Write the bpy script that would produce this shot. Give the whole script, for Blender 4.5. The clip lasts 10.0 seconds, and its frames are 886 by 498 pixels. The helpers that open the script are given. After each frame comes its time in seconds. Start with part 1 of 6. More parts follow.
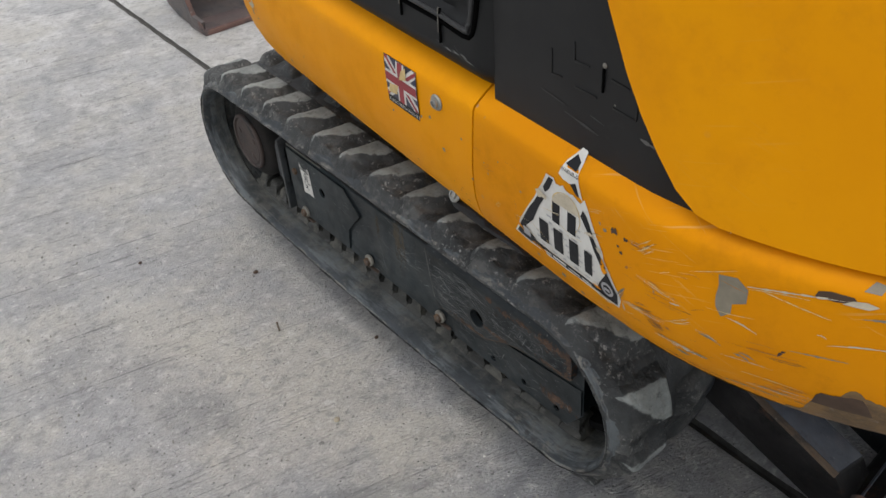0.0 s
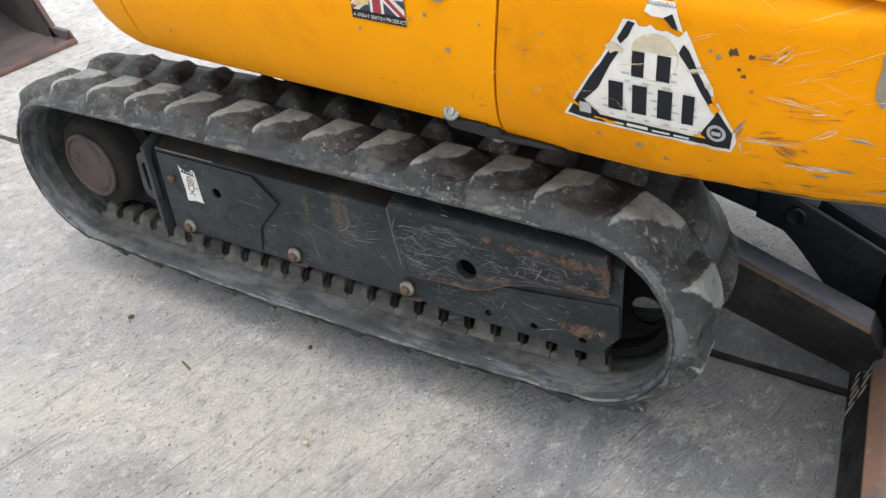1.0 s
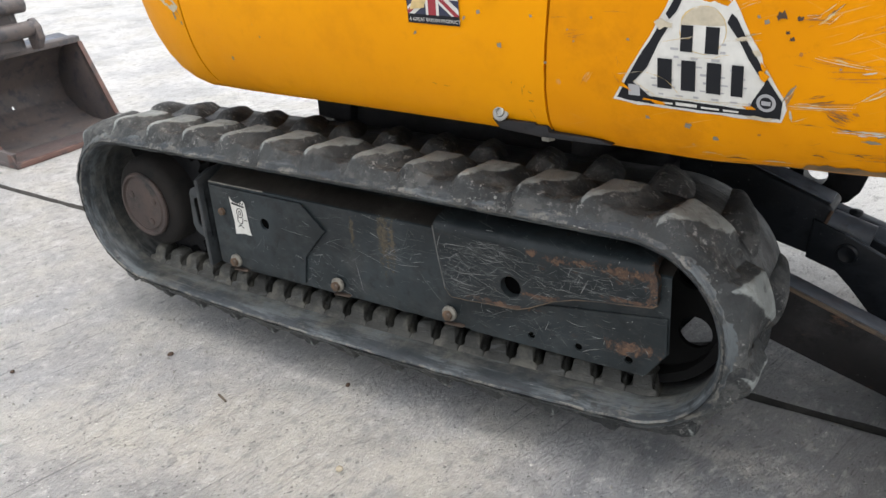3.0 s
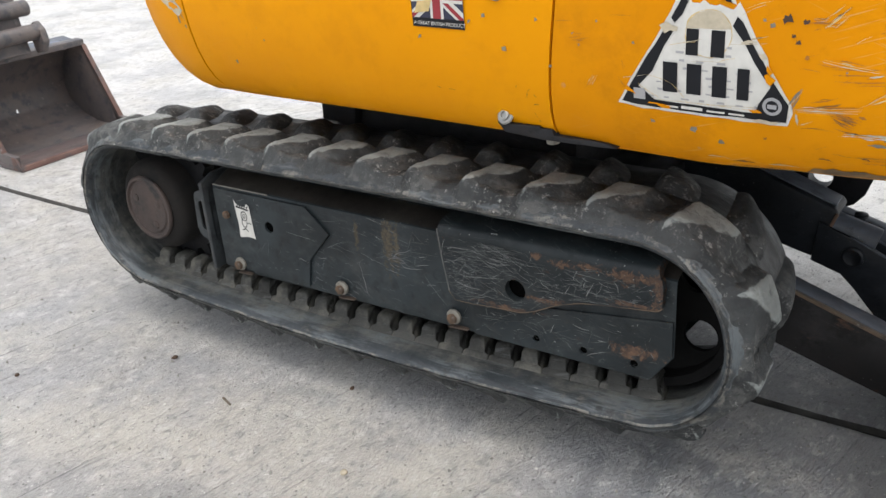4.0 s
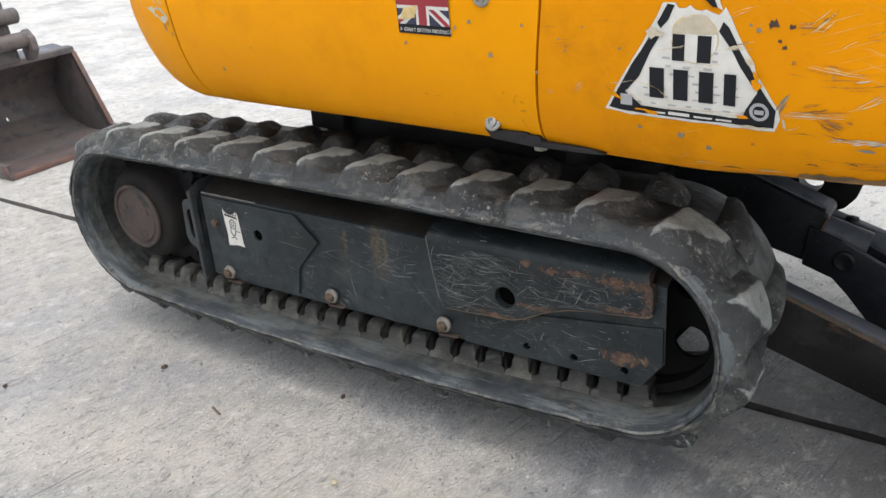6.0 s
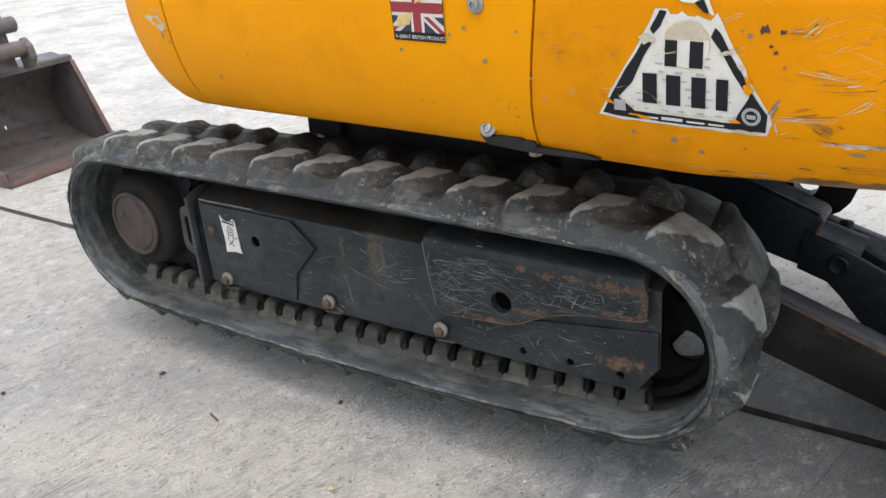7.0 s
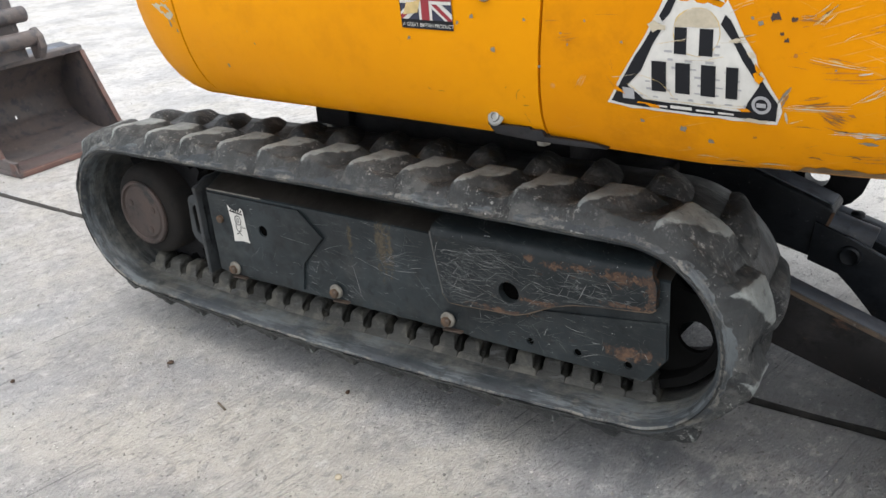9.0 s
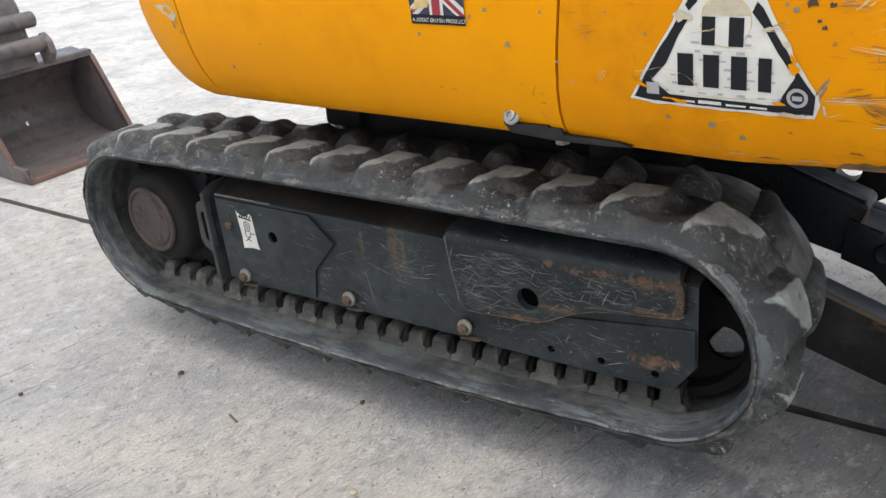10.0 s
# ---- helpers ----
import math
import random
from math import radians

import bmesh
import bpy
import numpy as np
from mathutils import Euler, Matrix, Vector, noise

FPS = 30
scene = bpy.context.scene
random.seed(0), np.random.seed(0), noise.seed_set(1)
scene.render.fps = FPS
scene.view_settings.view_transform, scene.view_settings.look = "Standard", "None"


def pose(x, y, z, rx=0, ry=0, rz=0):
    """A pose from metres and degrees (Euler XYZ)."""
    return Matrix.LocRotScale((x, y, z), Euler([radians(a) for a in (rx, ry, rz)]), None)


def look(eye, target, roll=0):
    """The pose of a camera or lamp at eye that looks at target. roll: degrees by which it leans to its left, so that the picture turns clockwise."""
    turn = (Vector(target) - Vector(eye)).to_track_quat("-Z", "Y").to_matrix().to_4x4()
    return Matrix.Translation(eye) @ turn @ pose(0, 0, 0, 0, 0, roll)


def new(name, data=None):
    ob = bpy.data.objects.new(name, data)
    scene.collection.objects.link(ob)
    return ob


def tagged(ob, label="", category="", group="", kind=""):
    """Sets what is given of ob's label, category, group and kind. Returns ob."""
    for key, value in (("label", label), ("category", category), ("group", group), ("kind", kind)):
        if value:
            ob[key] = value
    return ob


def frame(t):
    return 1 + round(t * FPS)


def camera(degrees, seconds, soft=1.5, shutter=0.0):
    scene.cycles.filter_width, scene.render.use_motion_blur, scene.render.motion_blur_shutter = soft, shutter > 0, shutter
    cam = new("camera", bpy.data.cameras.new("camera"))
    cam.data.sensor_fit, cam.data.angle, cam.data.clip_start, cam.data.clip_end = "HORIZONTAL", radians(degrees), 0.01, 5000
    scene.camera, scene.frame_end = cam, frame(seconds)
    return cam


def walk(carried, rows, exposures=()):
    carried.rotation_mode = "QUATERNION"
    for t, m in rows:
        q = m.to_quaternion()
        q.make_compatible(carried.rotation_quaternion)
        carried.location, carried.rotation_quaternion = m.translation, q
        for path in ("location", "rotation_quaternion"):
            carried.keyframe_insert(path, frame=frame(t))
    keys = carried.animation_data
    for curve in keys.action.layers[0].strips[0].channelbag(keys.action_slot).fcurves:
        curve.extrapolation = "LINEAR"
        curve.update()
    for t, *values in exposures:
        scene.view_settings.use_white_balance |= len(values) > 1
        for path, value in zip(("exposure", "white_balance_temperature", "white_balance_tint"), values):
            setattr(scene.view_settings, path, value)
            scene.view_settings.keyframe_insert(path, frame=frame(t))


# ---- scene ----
cam = camera(54.0, 10.0)
EXPOSURES = [(0, 0.22), (0.5, 0.78), (1.0, 1.02), (1.5, 1.28), (2.0, 0.92), (2.5, 0.88), (10.0, 0.87)]
PATH = [
    (0, (1.194, -0.654, 1.236), (-0.113, 0.249, 0.021), -5.3),
    (0.4, (1.014, -0.79, 1.216), (-0.041, 0.335, -0.058), -6.3),
    (0.5, (0.961, -0.811, 1.199), (-0.042, 0.358, -0.076), -6.2),
    (0.8, (0.886, -0.867, 1.109), (-0.029, 0.441, -0.097), -5.1),
    (0.9, (0.866, -0.879, 1.061), (-0.019, 0.478, -0.112), -4.8),
    (1, (0.888, -0.881, 1.012), (-0.031, 0.491, -0.116), -4.9),
    (1.5, (0.917, -0.952, 0.877), (-0.084, 0.518, -0.038), -4.2),
    (2, (0.914, -0.968, 0.861), (-0.136, 0.503, 0.003), -4.2),
    (2.5, (0.917, -0.965, 0.858), (-0.142, 0.504, 0.008), -4.1),
    (4, (0.914, -0.965, 0.86), (-0.153, 0.502, 0.018), -4.2),
    (4.5, (0.911, -0.955, 0.855), (-0.157, 0.513, 0.017), -4.3),
    (5, (0.91, -0.946, 0.856), (-0.154, 0.523, 0.014), -4.3),
    (5.5, (0.913, -0.949, 0.859), (-0.15, 0.522, 0.019), -4.4),
    (7, (0.923, -0.954, 0.861), (-0.138, 0.529, 0.04), -4.7),
    (7.5, (0.925, -0.956, 0.861), (-0.142, 0.525, 0.043), -4.8),
    (8, (0.923, -0.949, 0.856), (-0.147, 0.527, 0.034), -4.8),
    (8.5, (0.925, -0.951, 0.854), (-0.148, 0.517, 0.022), -4.7),
    (9, (0.924, -0.95, 0.856), (-0.152, 0.513, 0.02), -4.8),
    (9.5, (0.92, -0.946, 0.854), (-0.161, 0.516, 0.022), -5.0),
    (10, (0.896, -0.906, 0.843), (-0.212, 0.533, 0.006), -6.2),
]
walk(cam, [(t, look(eye, target, roll)) for t, eye, target, roll in PATH], EXPOSURES)

# ---- world and light ----
world = bpy.data.worlds.new("overcast_sky")
scene.world = world
world.use_nodes = True
wn, wl = world.node_tree.nodes, world.node_tree.links
wn.clear()
sky = wn.new("ShaderNodeTexSky")
sky.sky_type, sky.sun_disc = "NISHITA", False
sky.sun_elevation, sky.sun_rotation = radians(80), radians(150)
sky.air_density, sky.dust_density, sky.ozone_density = 1.0, 3.0, 1.0
soften = wn.new("ShaderNodeHueSaturation")
soften.inputs["Saturation"].default_value = 0.25
back = wn.new("ShaderNodeBackground")
back.inputs["Strength"].default_value = 0.15
wout = wn.new("ShaderNodeOutputWorld")
wl.new(sky.outputs[0], soften.inputs["Color"])
wl.new(soften.outputs[0], back.inputs["Color"])
wl.new(back.outputs[0], wout.inputs["Surface"])

sun_data = bpy.data.lights.new("sun", "SUN")
sun_data.energy, sun_data.angle, sun_data.color = 1.2, radians(95), (1.0, 0.97, 0.92)
sun = new("sun", sun_data)
sun.matrix_world = look((0.8, 0.1, 5.0), (0, 0, 0))


# ---- materials ----
class Mat:
    """A node material put together step by step."""

    def __init__(self, name):
        self.m = bpy.data.materials.new(name)
        self.m.use_nodes = True
        self.n, self.l = self.m.node_tree.nodes, self.m.node_tree.links
        self.b = self.n["Principled BSDF"]
        self.co = self.n.new("ShaderNodeTexCoord").outputs["Object"]

    def put(self, socket, value):
        if hasattr(value, "is_output"):
            self.l.new(value, socket)
        elif isinstance(value, tuple) and len(value) == 3:
            socket.default_value = (*value, 1)
        else:
            socket.default_value = value

    def warped(self, amount, scale):
        """Object coordinates bent by a soft noise."""
        t, k = self.n.new("ShaderNodeTexNoise"), self.n.new("ShaderNodeVectorMath")
        t.inputs["Scale"].default_value = scale
        k.operation = "MULTIPLY_ADD"
        k.inputs[1].default_value = (amount, amount, amount)
        self.l.new(self.co, t.inputs["Vector"])
        self.l.new(t.outputs["Color"], k.inputs[0])
        self.l.new(self.co, k.inputs[2])
        return k.outputs[0]

    def mapping(self, rot=(0, 0, 0), scale=(1, 1, 1), loc=(0, 0, 0), co=None):
        turn, k = self.n.new("ShaderNodeMapping"), self.n.new("ShaderNodeMapping")
        turn.inputs["Rotation"].default_value = [radians(a) for a in rot]
        k.inputs["Scale"].default_value = scale
        k.inputs["Location"].default_value = loc
        self.l.new(co or self.co, turn.inputs["Vector"])
        self.l.new(turn.outputs[0], k.inputs["Vector"])
        return k.outputs[0]

    def noise(self, scale, detail=4, rough=0.55, co=None, distort=0.0):
        k = self.n.new("ShaderNodeTexNoise")
        k.inputs["Scale"].default_value, k.inputs["Detail"].default_value = scale, detail
        k.inputs["Roughness"].default_value, k.inputs["Distortion"].default_value = rough, distort
        self.l.new(co or self.co, k.inputs["Vector"])
        return k.outputs["Fac"]

    def cells(self, scale, co=None):
        k = self.n.new("ShaderNodeTexVoronoi")
        k.inputs["Scale"].default_value = scale
        self.l.new(co or self.co, k.inputs["Vector"])
        return k.outputs["Distance"]

    def span(self, value, a, b, c=0.0, d=1.0):
        k = self.n.new("ShaderNodeMapRange")
        k.interpolation_type = "SMOOTHSTEP"
        for i, v in zip((1, 2, 3, 4), (a, b, c, d)):
            k.inputs[i].default_value = v
        self.put(k.inputs[0], value)
        return k.outputs[0]

    def calc(self, how, a, b):
        k = self.n.new("ShaderNodeMath")
        k.operation, k.use_clamp = how, how != "SUBTRACT"
        self.put(k.inputs[0], a)
        self.put(k.inputs[1], b)
        return k.outputs[0]

    def axis(self, name):
        k = self.n.new("ShaderNodeSeparateXYZ")
        self.l.new(self.co, k.inputs[0])
        return k.outputs[name]

    def blot(self, x, y, turn, rx, ry, rough=0.5):
        """A stain of soft, uneven outline round a place on the ground."""
        a, b = self.n.new("ShaderNodeMapping"), self.n.new("ShaderNodeMapping")
        a.inputs["Location"].default_value = (-x, -y, 0)
        b.inputs["Rotation"].default_value = (0, 0, radians(-turn))
        c = self.n.new("ShaderNodeVectorMath")
        c.operation = "MULTIPLY"
        c.inputs[1].default_value = (1 / rx, 1 / ry, 0)
        d = self.n.new("ShaderNodeVectorMath")
        d.operation = "LENGTH"
        self.l.new(self.co, a.inputs["Vector"])
        self.l.new(a.outputs[0], b.inputs["Vector"])
        self.l.new(b.outputs[0], c.inputs[0])
        self.l.new(c.outputs[0], d.inputs[0])
        k = self.n.new("ShaderNodeMath")
        k.operation = "ADD"
        self.l.new(d.outputs["Value"], k.inputs[0])
        self.put(k.inputs[1], self.span(self.noise(14.0, 5, 0.65), 0.25, 0.75, -rough, rough))
        return self.span(k.outputs[0], 0.35, 1.15, 1, 0)

    def stain(self, x, z, rx, rz, rough=0.95, scale=130.0):
        """A stain of ragged outline round a place on an upright face."""
        a, c, d = self.n.new("ShaderNodeMapping"), self.n.new("ShaderNodeVectorMath"), self.n.new("ShaderNodeVectorMath")
        a.inputs["Location"].default_value = (-x, 0, -z)
        c.operation, d.operation = "MULTIPLY", "LENGTH"
        c.inputs[1].default_value = (1 / rx, 0, 1 / rz)
        self.l.new(self.co, a.inputs["Vector"])
        self.l.new(a.outputs[0], c.inputs[0])
        self.l.new(c.outputs[0], d.inputs[0])
        k = self.n.new("ShaderNodeMath")
        k.operation = "ADD"
        self.l.new(d.outputs["Value"], k.inputs[0])
        self.put(k.inputs[1], self.span(self.noise(scale, 6, 0.75), 0.25, 0.75, -rough, rough))
        return self.span(k.outputs[0], 0.5, 1.0, 1, 0)

    def shifted(self):
        """Object coordinates moved by a chance amount for each object."""
        k = self.n.new("ShaderNodeVectorMath")
        k.operation = "ADD"
        r = self.n.new("ShaderNodeMath")
        r.operation = "MULTIPLY"
        r.inputs[1].default_value = 9.0
        self.l.new(self.n.new("ShaderNodeObjectInfo").outputs["Random"], r.inputs[0])
        self.l.new(self.co, k.inputs[0])
        self.l.new(r.outputs[0], k.inputs[1])
        self.co = k.outputs[0]

    def uv(self):
        return self.n.new("ShaderNodeTexCoord").outputs["UV"]

    def mix(self, fac, a, b):
        k = self.n.new("ShaderNodeMix")
        k.data_type = "RGBA"
        self.put(k.inputs[0], fac)
        self.put(k.inputs[6], a)
        self.put(k.inputs[7], b)
        return k.outputs[2]

    def bump(self, height, strength, distance=0.002):
        k = self.n.new("ShaderNodeBump")
        k.inputs["Strength"].default_value, k.inputs["Distance"].default_value = strength, distance
        self.l.new(height, k.inputs["Height"])
        self.l.new(k.outputs[0], self.b.inputs["Normal"])

    def done(self, colour, rough=0.6, metal=0.0):
        self.put(self.b.inputs["Base Color"], colour)
        self.put(self.b.inputs["Roughness"], rough)
        self.put(self.b.inputs["Metallic"], metal)
        return self.m


def concrete():
    k = Mat("worn_concrete")
    big = k.noise(1.1, 5, 0.6)
    mid = k.noise(5.0, 7, 0.68)
    small = k.noise(26.0, 6, 0.7)
    fine = k.noise(230.0, 6, 0.8)
    grain = k.noise(520.0, 2, 0.6)
    col = k.mix(k.span(big, 0.3, 0.7), (0.345, 0.343, 0.340), (0.455, 0.440, 0.412))
    # paler concrete away from the working place: the stronger light there painted in
    worn = k.blot(0.5, -0.4, 20, 3.6, 2.6, 0.35)
    col = k.mix(worn, (0.64, 0.63, 0.615), col)
    col = k.mix(k.span(mid, 0.45, 0.62, 0, 0.6), col, (0.53, 0.508, 0.452))
    col = k.mix(k.span(k.noise(3.7, 5, 0.6, k.mapping(loc=(1, 8, 0))), 0.48, 0.62, 0, 0.5), col, (0.350, 0.358, 0.375))
    col = k.mix(k.span(k.noise(2.6, 6, 0.62, k.mapping(loc=(4, 2, 0))), 0.50, 0.66, 0, 0.6), col, (0.265, 0.268, 0.280))
    col = k.mix(k.span(small, 0.50, 0.68, 0, 0.34), col, (0.20, 0.195, 0.185))
    col = k.mix(k.span(fine, 0.50, 0.66, 0.0, 0.38), col, (0.15, 0.147, 0.14))
    col = k.mix(k.span(k.noise(70.0, 7, 0.78), 0.53, 0.68, 0.0, 0.48), col, (0.15, 0.147, 0.145))
    # gritty ridges drawn out by the broom, lit tops and shaded lees painted in
    ridge = k.noise(1.0, 5, 0.72, k.mapping((0, 0, 11), (170, 62, 1)))
    rough_patch = k.span(k.noise(2.4, 4, 0.6, k.mapping(loc=(9, 1, 0))), 0.36, 0.58, 0.35, 1.0)
    dark_r = k.calc("MULTIPLY", k.span(ridge, 0.55, 0.66), rough_patch)
    light_r = k.calc("MULTIPLY", k.span(ridge, 0.30, 0.42, 1, 0), rough_patch)
    col = k.mix(k.calc("MULTIPLY", dark_r, 0.50), col, (0.14, 0.138, 0.135))
    col = k.mix(k.calc("MULTIPLY", light_r, 0.42), col, (0.70, 0.685, 0.65))
    col = k.mix(k.span(grain, 0.66, 0.78, 0.0, 0.25), col, (0.70, 0.69, 0.65))
    # brush lines left by the finishing of the slab, and a few long scores
    brush = k.noise(1.0, 3, 0.6, k.mapping((0, 0, 11), (150, 3.0, 1)))
    patch = k.span(k.noise(1.9, 4), 0.42, 0.56)
    lines = k.calc("MULTIPLY", k.span(brush, 0.56, 0.66), patch)
    scores = k.span(k.noise(1.0, 2, 0.5, k.mapping((0, 0, 11), (130, 1.1, 1), (7, 3, 0))), 0.65, 0.675)
    col = k.mix(k.calc("MULTIPLY", lines, 0.34), col, (0.14, 0.14, 0.14))
    scores = k.calc("MULTIPLY", scores, k.span(small, 0.40, 0.52))
    col = k.mix(k.calc("MULTIPLY", scores, 0.7), col, (0.11, 0.11, 0.11))
    # rubber marks and stains beside the track, with the counterweight's shade painted in
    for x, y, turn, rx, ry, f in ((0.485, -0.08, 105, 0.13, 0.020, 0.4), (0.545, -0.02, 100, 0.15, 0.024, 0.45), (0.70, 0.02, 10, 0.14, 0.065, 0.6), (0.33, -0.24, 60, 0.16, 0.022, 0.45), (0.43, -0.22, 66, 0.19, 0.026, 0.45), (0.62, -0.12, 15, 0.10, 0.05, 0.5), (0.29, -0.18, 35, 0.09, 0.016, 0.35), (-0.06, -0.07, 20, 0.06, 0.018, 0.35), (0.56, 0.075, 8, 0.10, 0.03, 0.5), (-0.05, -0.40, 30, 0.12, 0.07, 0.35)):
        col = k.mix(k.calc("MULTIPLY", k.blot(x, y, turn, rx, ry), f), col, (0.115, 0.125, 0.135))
    # warm dusty field in front of the track
    for x, y, turn, rx, ry, f in ((0.02, -0.20, 8, 0.42, 0.14, 0.34), (-0.30, -0.34, 14, 0.30, 0.10, 0.30), (0.26, -0.14, 25, 0.16, 0.06, 0.34), (-0.42, -0.06, 5, 0.22, 0.06, 0.28)):
        col = k.mix(k.calc("MULTIPLY", k.blot(x, y, turn, rx, ry, 0.45), f), col, (0.57, 0.54, 0.465))
    # bluish stain behind the machine's tail, mostly the tail's shade painted in
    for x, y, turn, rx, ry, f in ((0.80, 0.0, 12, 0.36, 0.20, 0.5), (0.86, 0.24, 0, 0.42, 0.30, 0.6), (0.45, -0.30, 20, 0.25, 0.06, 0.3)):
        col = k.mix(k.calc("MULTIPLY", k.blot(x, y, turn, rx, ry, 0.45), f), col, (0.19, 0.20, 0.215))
    # light reaching in under the far side, painted as a pale patch
    col = k.mix(k.calc("MULTIPLY", k.blot(0.80, 1.10, 0, 0.75, 0.52, 0.25), 0.85), col, (0.66, 0.65, 0.63))
    # small lumps and hollows of the worn surface
    lump = k.noise(48.0, 5, 0.62, k.mapping((0, 0, 5), (1.0, 0.6, 1), (3, 7, 0)))
    col = k.mix(k.span(lump, 0.54, 0.66, 0.0, 0.55), col, (0.19, 0.187, 0.187))
    col = k.mix(k.span(lump, 0.46, 0.32, 0.0, 0.45), col, (0.66, 0.65, 0.62))
    # pits and dark specks
    pits = k.calc("MULTIPLY", k.span(k.cells(75.0), 0.09, 0.19, 1, 0), k.span(k.noise(24.0, 3), 0.46, 0.53))
    col = k.mix(k.calc("MULTIPLY", pits, 0.75), col, (0.07, 0.07, 0.065))
    # grit shading put into the colour: dark gaps, pale crowns
    grit = k.cells(190.0, k.mapping((0, 0, 11), (1.0, 0.55, 1)))
    some = k.span(k.noise(9.0, 4, 0.65), 0.40, 0.60, 0.25, 1.0)
    col = k.mix(k.calc("MULTIPLY", k.calc("MULTIPLY", k.span(grit, 0.42, 0.70), some), 0.16), col, (0.16, 0.155, 0.15))
    col = k.mix(k.calc("MULTIPLY", k.calc("MULTIPLY", k.span(grit, 0.06, 0.20, 1, 0), some), 0.14), col, (0.66, 0.65, 0.62))
    dash = k.span(k.noise(1.0, 4, 0.7, k.mapping((0, 0, 11), (210, 34, 1), (2, 5, 0))), 0.60, 0.67)
    dash = k.calc("MULTIPLY", dash, k.span(k.noise(3.1, 5, 0.65, k.mapping(loc=(6, 6, 0))), 0.42, 0.58, 0.25, 1.0))
    col = k.mix(k.calc("MULTIPLY", dash, 0.8), col, (0.105, 0.104, 0.102))
    blots = k.calc("MULTIPLY", k.span(k.cells(26.0, k.warped(0.02, 60.0)), 0.06, 0.13, 1, 0), k.span(k.noise(7.0, 3, 0.5, k.mapping(loc=(2, 9, 0))), 0.50, 0.56))
    col = k.mix(k.calc("MULTIPLY", blots, 0.6), col, (0.095, 0.094, 0.090))
    specks = k.calc("MULTIPLY", k.span(k.cells(120.0, k.mapping(loc=(4, 4, 0))), 0.10, 0.20, 1, 0), k.span(k.noise(33.0, 3), 0.53, 0.60))
    col = k.mix(k.calc("MULTIPLY", specks, 0.85), col, (0.82, 0.81, 0.77))
    h = k.calc("ADD", k.calc("MULTIPLY", fine, 0.25), k.calc("ADD", k.calc("MULTIPLY", small, 0.20), k.calc("MULTIPLY", lump, 0.35)))
    h = k.calc("ADD", h, k.calc("ADD", k.calc("MULTIPLY", k.span(ridge, 0.3, 0.7, 1, 0), 0.3), k.calc("MULTIPLY", k.span(grit, 0.0, 0.6, 1, 0), 0.25)))
    h = k.calc("SUBTRACT", h, k.calc("ADD", k.calc("MULTIPLY", lines, 0.3), k.calc("ADD", k.calc("MULTIPLY", scores, 0.5), k.calc("ADD", pits, k.calc("MULTIPLY", dash, 0.5)))))
    k.bump(h, 0.9, 0.007)
    k.b.inputs["Specular IOR Level"].default_value = 0.8
    return k.done(col, k.span(mid, 0.3, 0.7, 0.36, 0.50))


def joint_filler():
    """Sandy joint filler, near-black along a stretch under the machine's tail."""
    k = Mat("joint_filler")
    col = k.mix(k.noise(25.0, 5, 0.65), (0.045, 0.043, 0.040), (0.130, 0.125, 0.115))
    col = k.mix(k.blot(0.95, 0.30, 0, 0.50, 0.20, 0.3), col, k.mix(k.noise(60.0, 4, 0.7), (0.010, 0.010, 0.010), (0.050, 0.048, 0.045)))
    k.bump(k.noise(70.0, 5, 0.7), 0.6, 0.003)
    return k.done(col, 0.95)


def paint(name, base, deep, dirt, rough=0.32, scratch=0.5, chips=0.0, shine=0.06):
    """Sprayed machine paint with haze, fine scratches and grime."""
    k = Mat(name)
    big = k.noise(4.0, 4)
    col = k.mix(k.span(big, 0.3, 0.7), base, deep)
    col = k.mix(k.span(k.noise(9.0, 6, 0.7), 0.50, 0.72, 0, 0.45), col, dirt)
    col = k.mix(k.span(k.noise(45.0, 6, 0.75), 0.58, 0.74, 0, 0.3), col, dirt)
    s1 = k.span(k.noise(1.0, 3, 0.5, k.mapping((0, 18, 0), (9, 9, 330))), 0.63, 0.68)
    s2 = k.span(k.noise(1.0, 3, 0.5, k.mapping((0, -24, 0), (12, 12, 380))), 0.64, 0.69)
    keep = k.span(k.noise(7.0, 2), 0.5, 0.66)
    s = k.calc("MULTIPLY", k.calc("ADD", s1, s2), keep)
    col = k.mix(k.calc("MULTIPLY", s, scratch), col, (0.62, 0.50, 0.25))
    if chips:
        c = k.calc("MULTIPLY", k.span(k.cells(38.0), 0.10, 0.16, 1, 0), k.span(k.noise(12.0, 2), 0.62, 0.66))
        col = k.mix(k.calc("MULTIPLY", c, chips), col, (0.25, 0.25, 0.24))
    k.bump(k.noise(60.0, 3), 0.04, 0.001)
    k.b.inputs["Specular IOR Level"].default_value = shine
    return k.done(col, k.span(k.noise(9.0, 5), 0.3, 0.75, rough - 0.06, rough + 0.16))


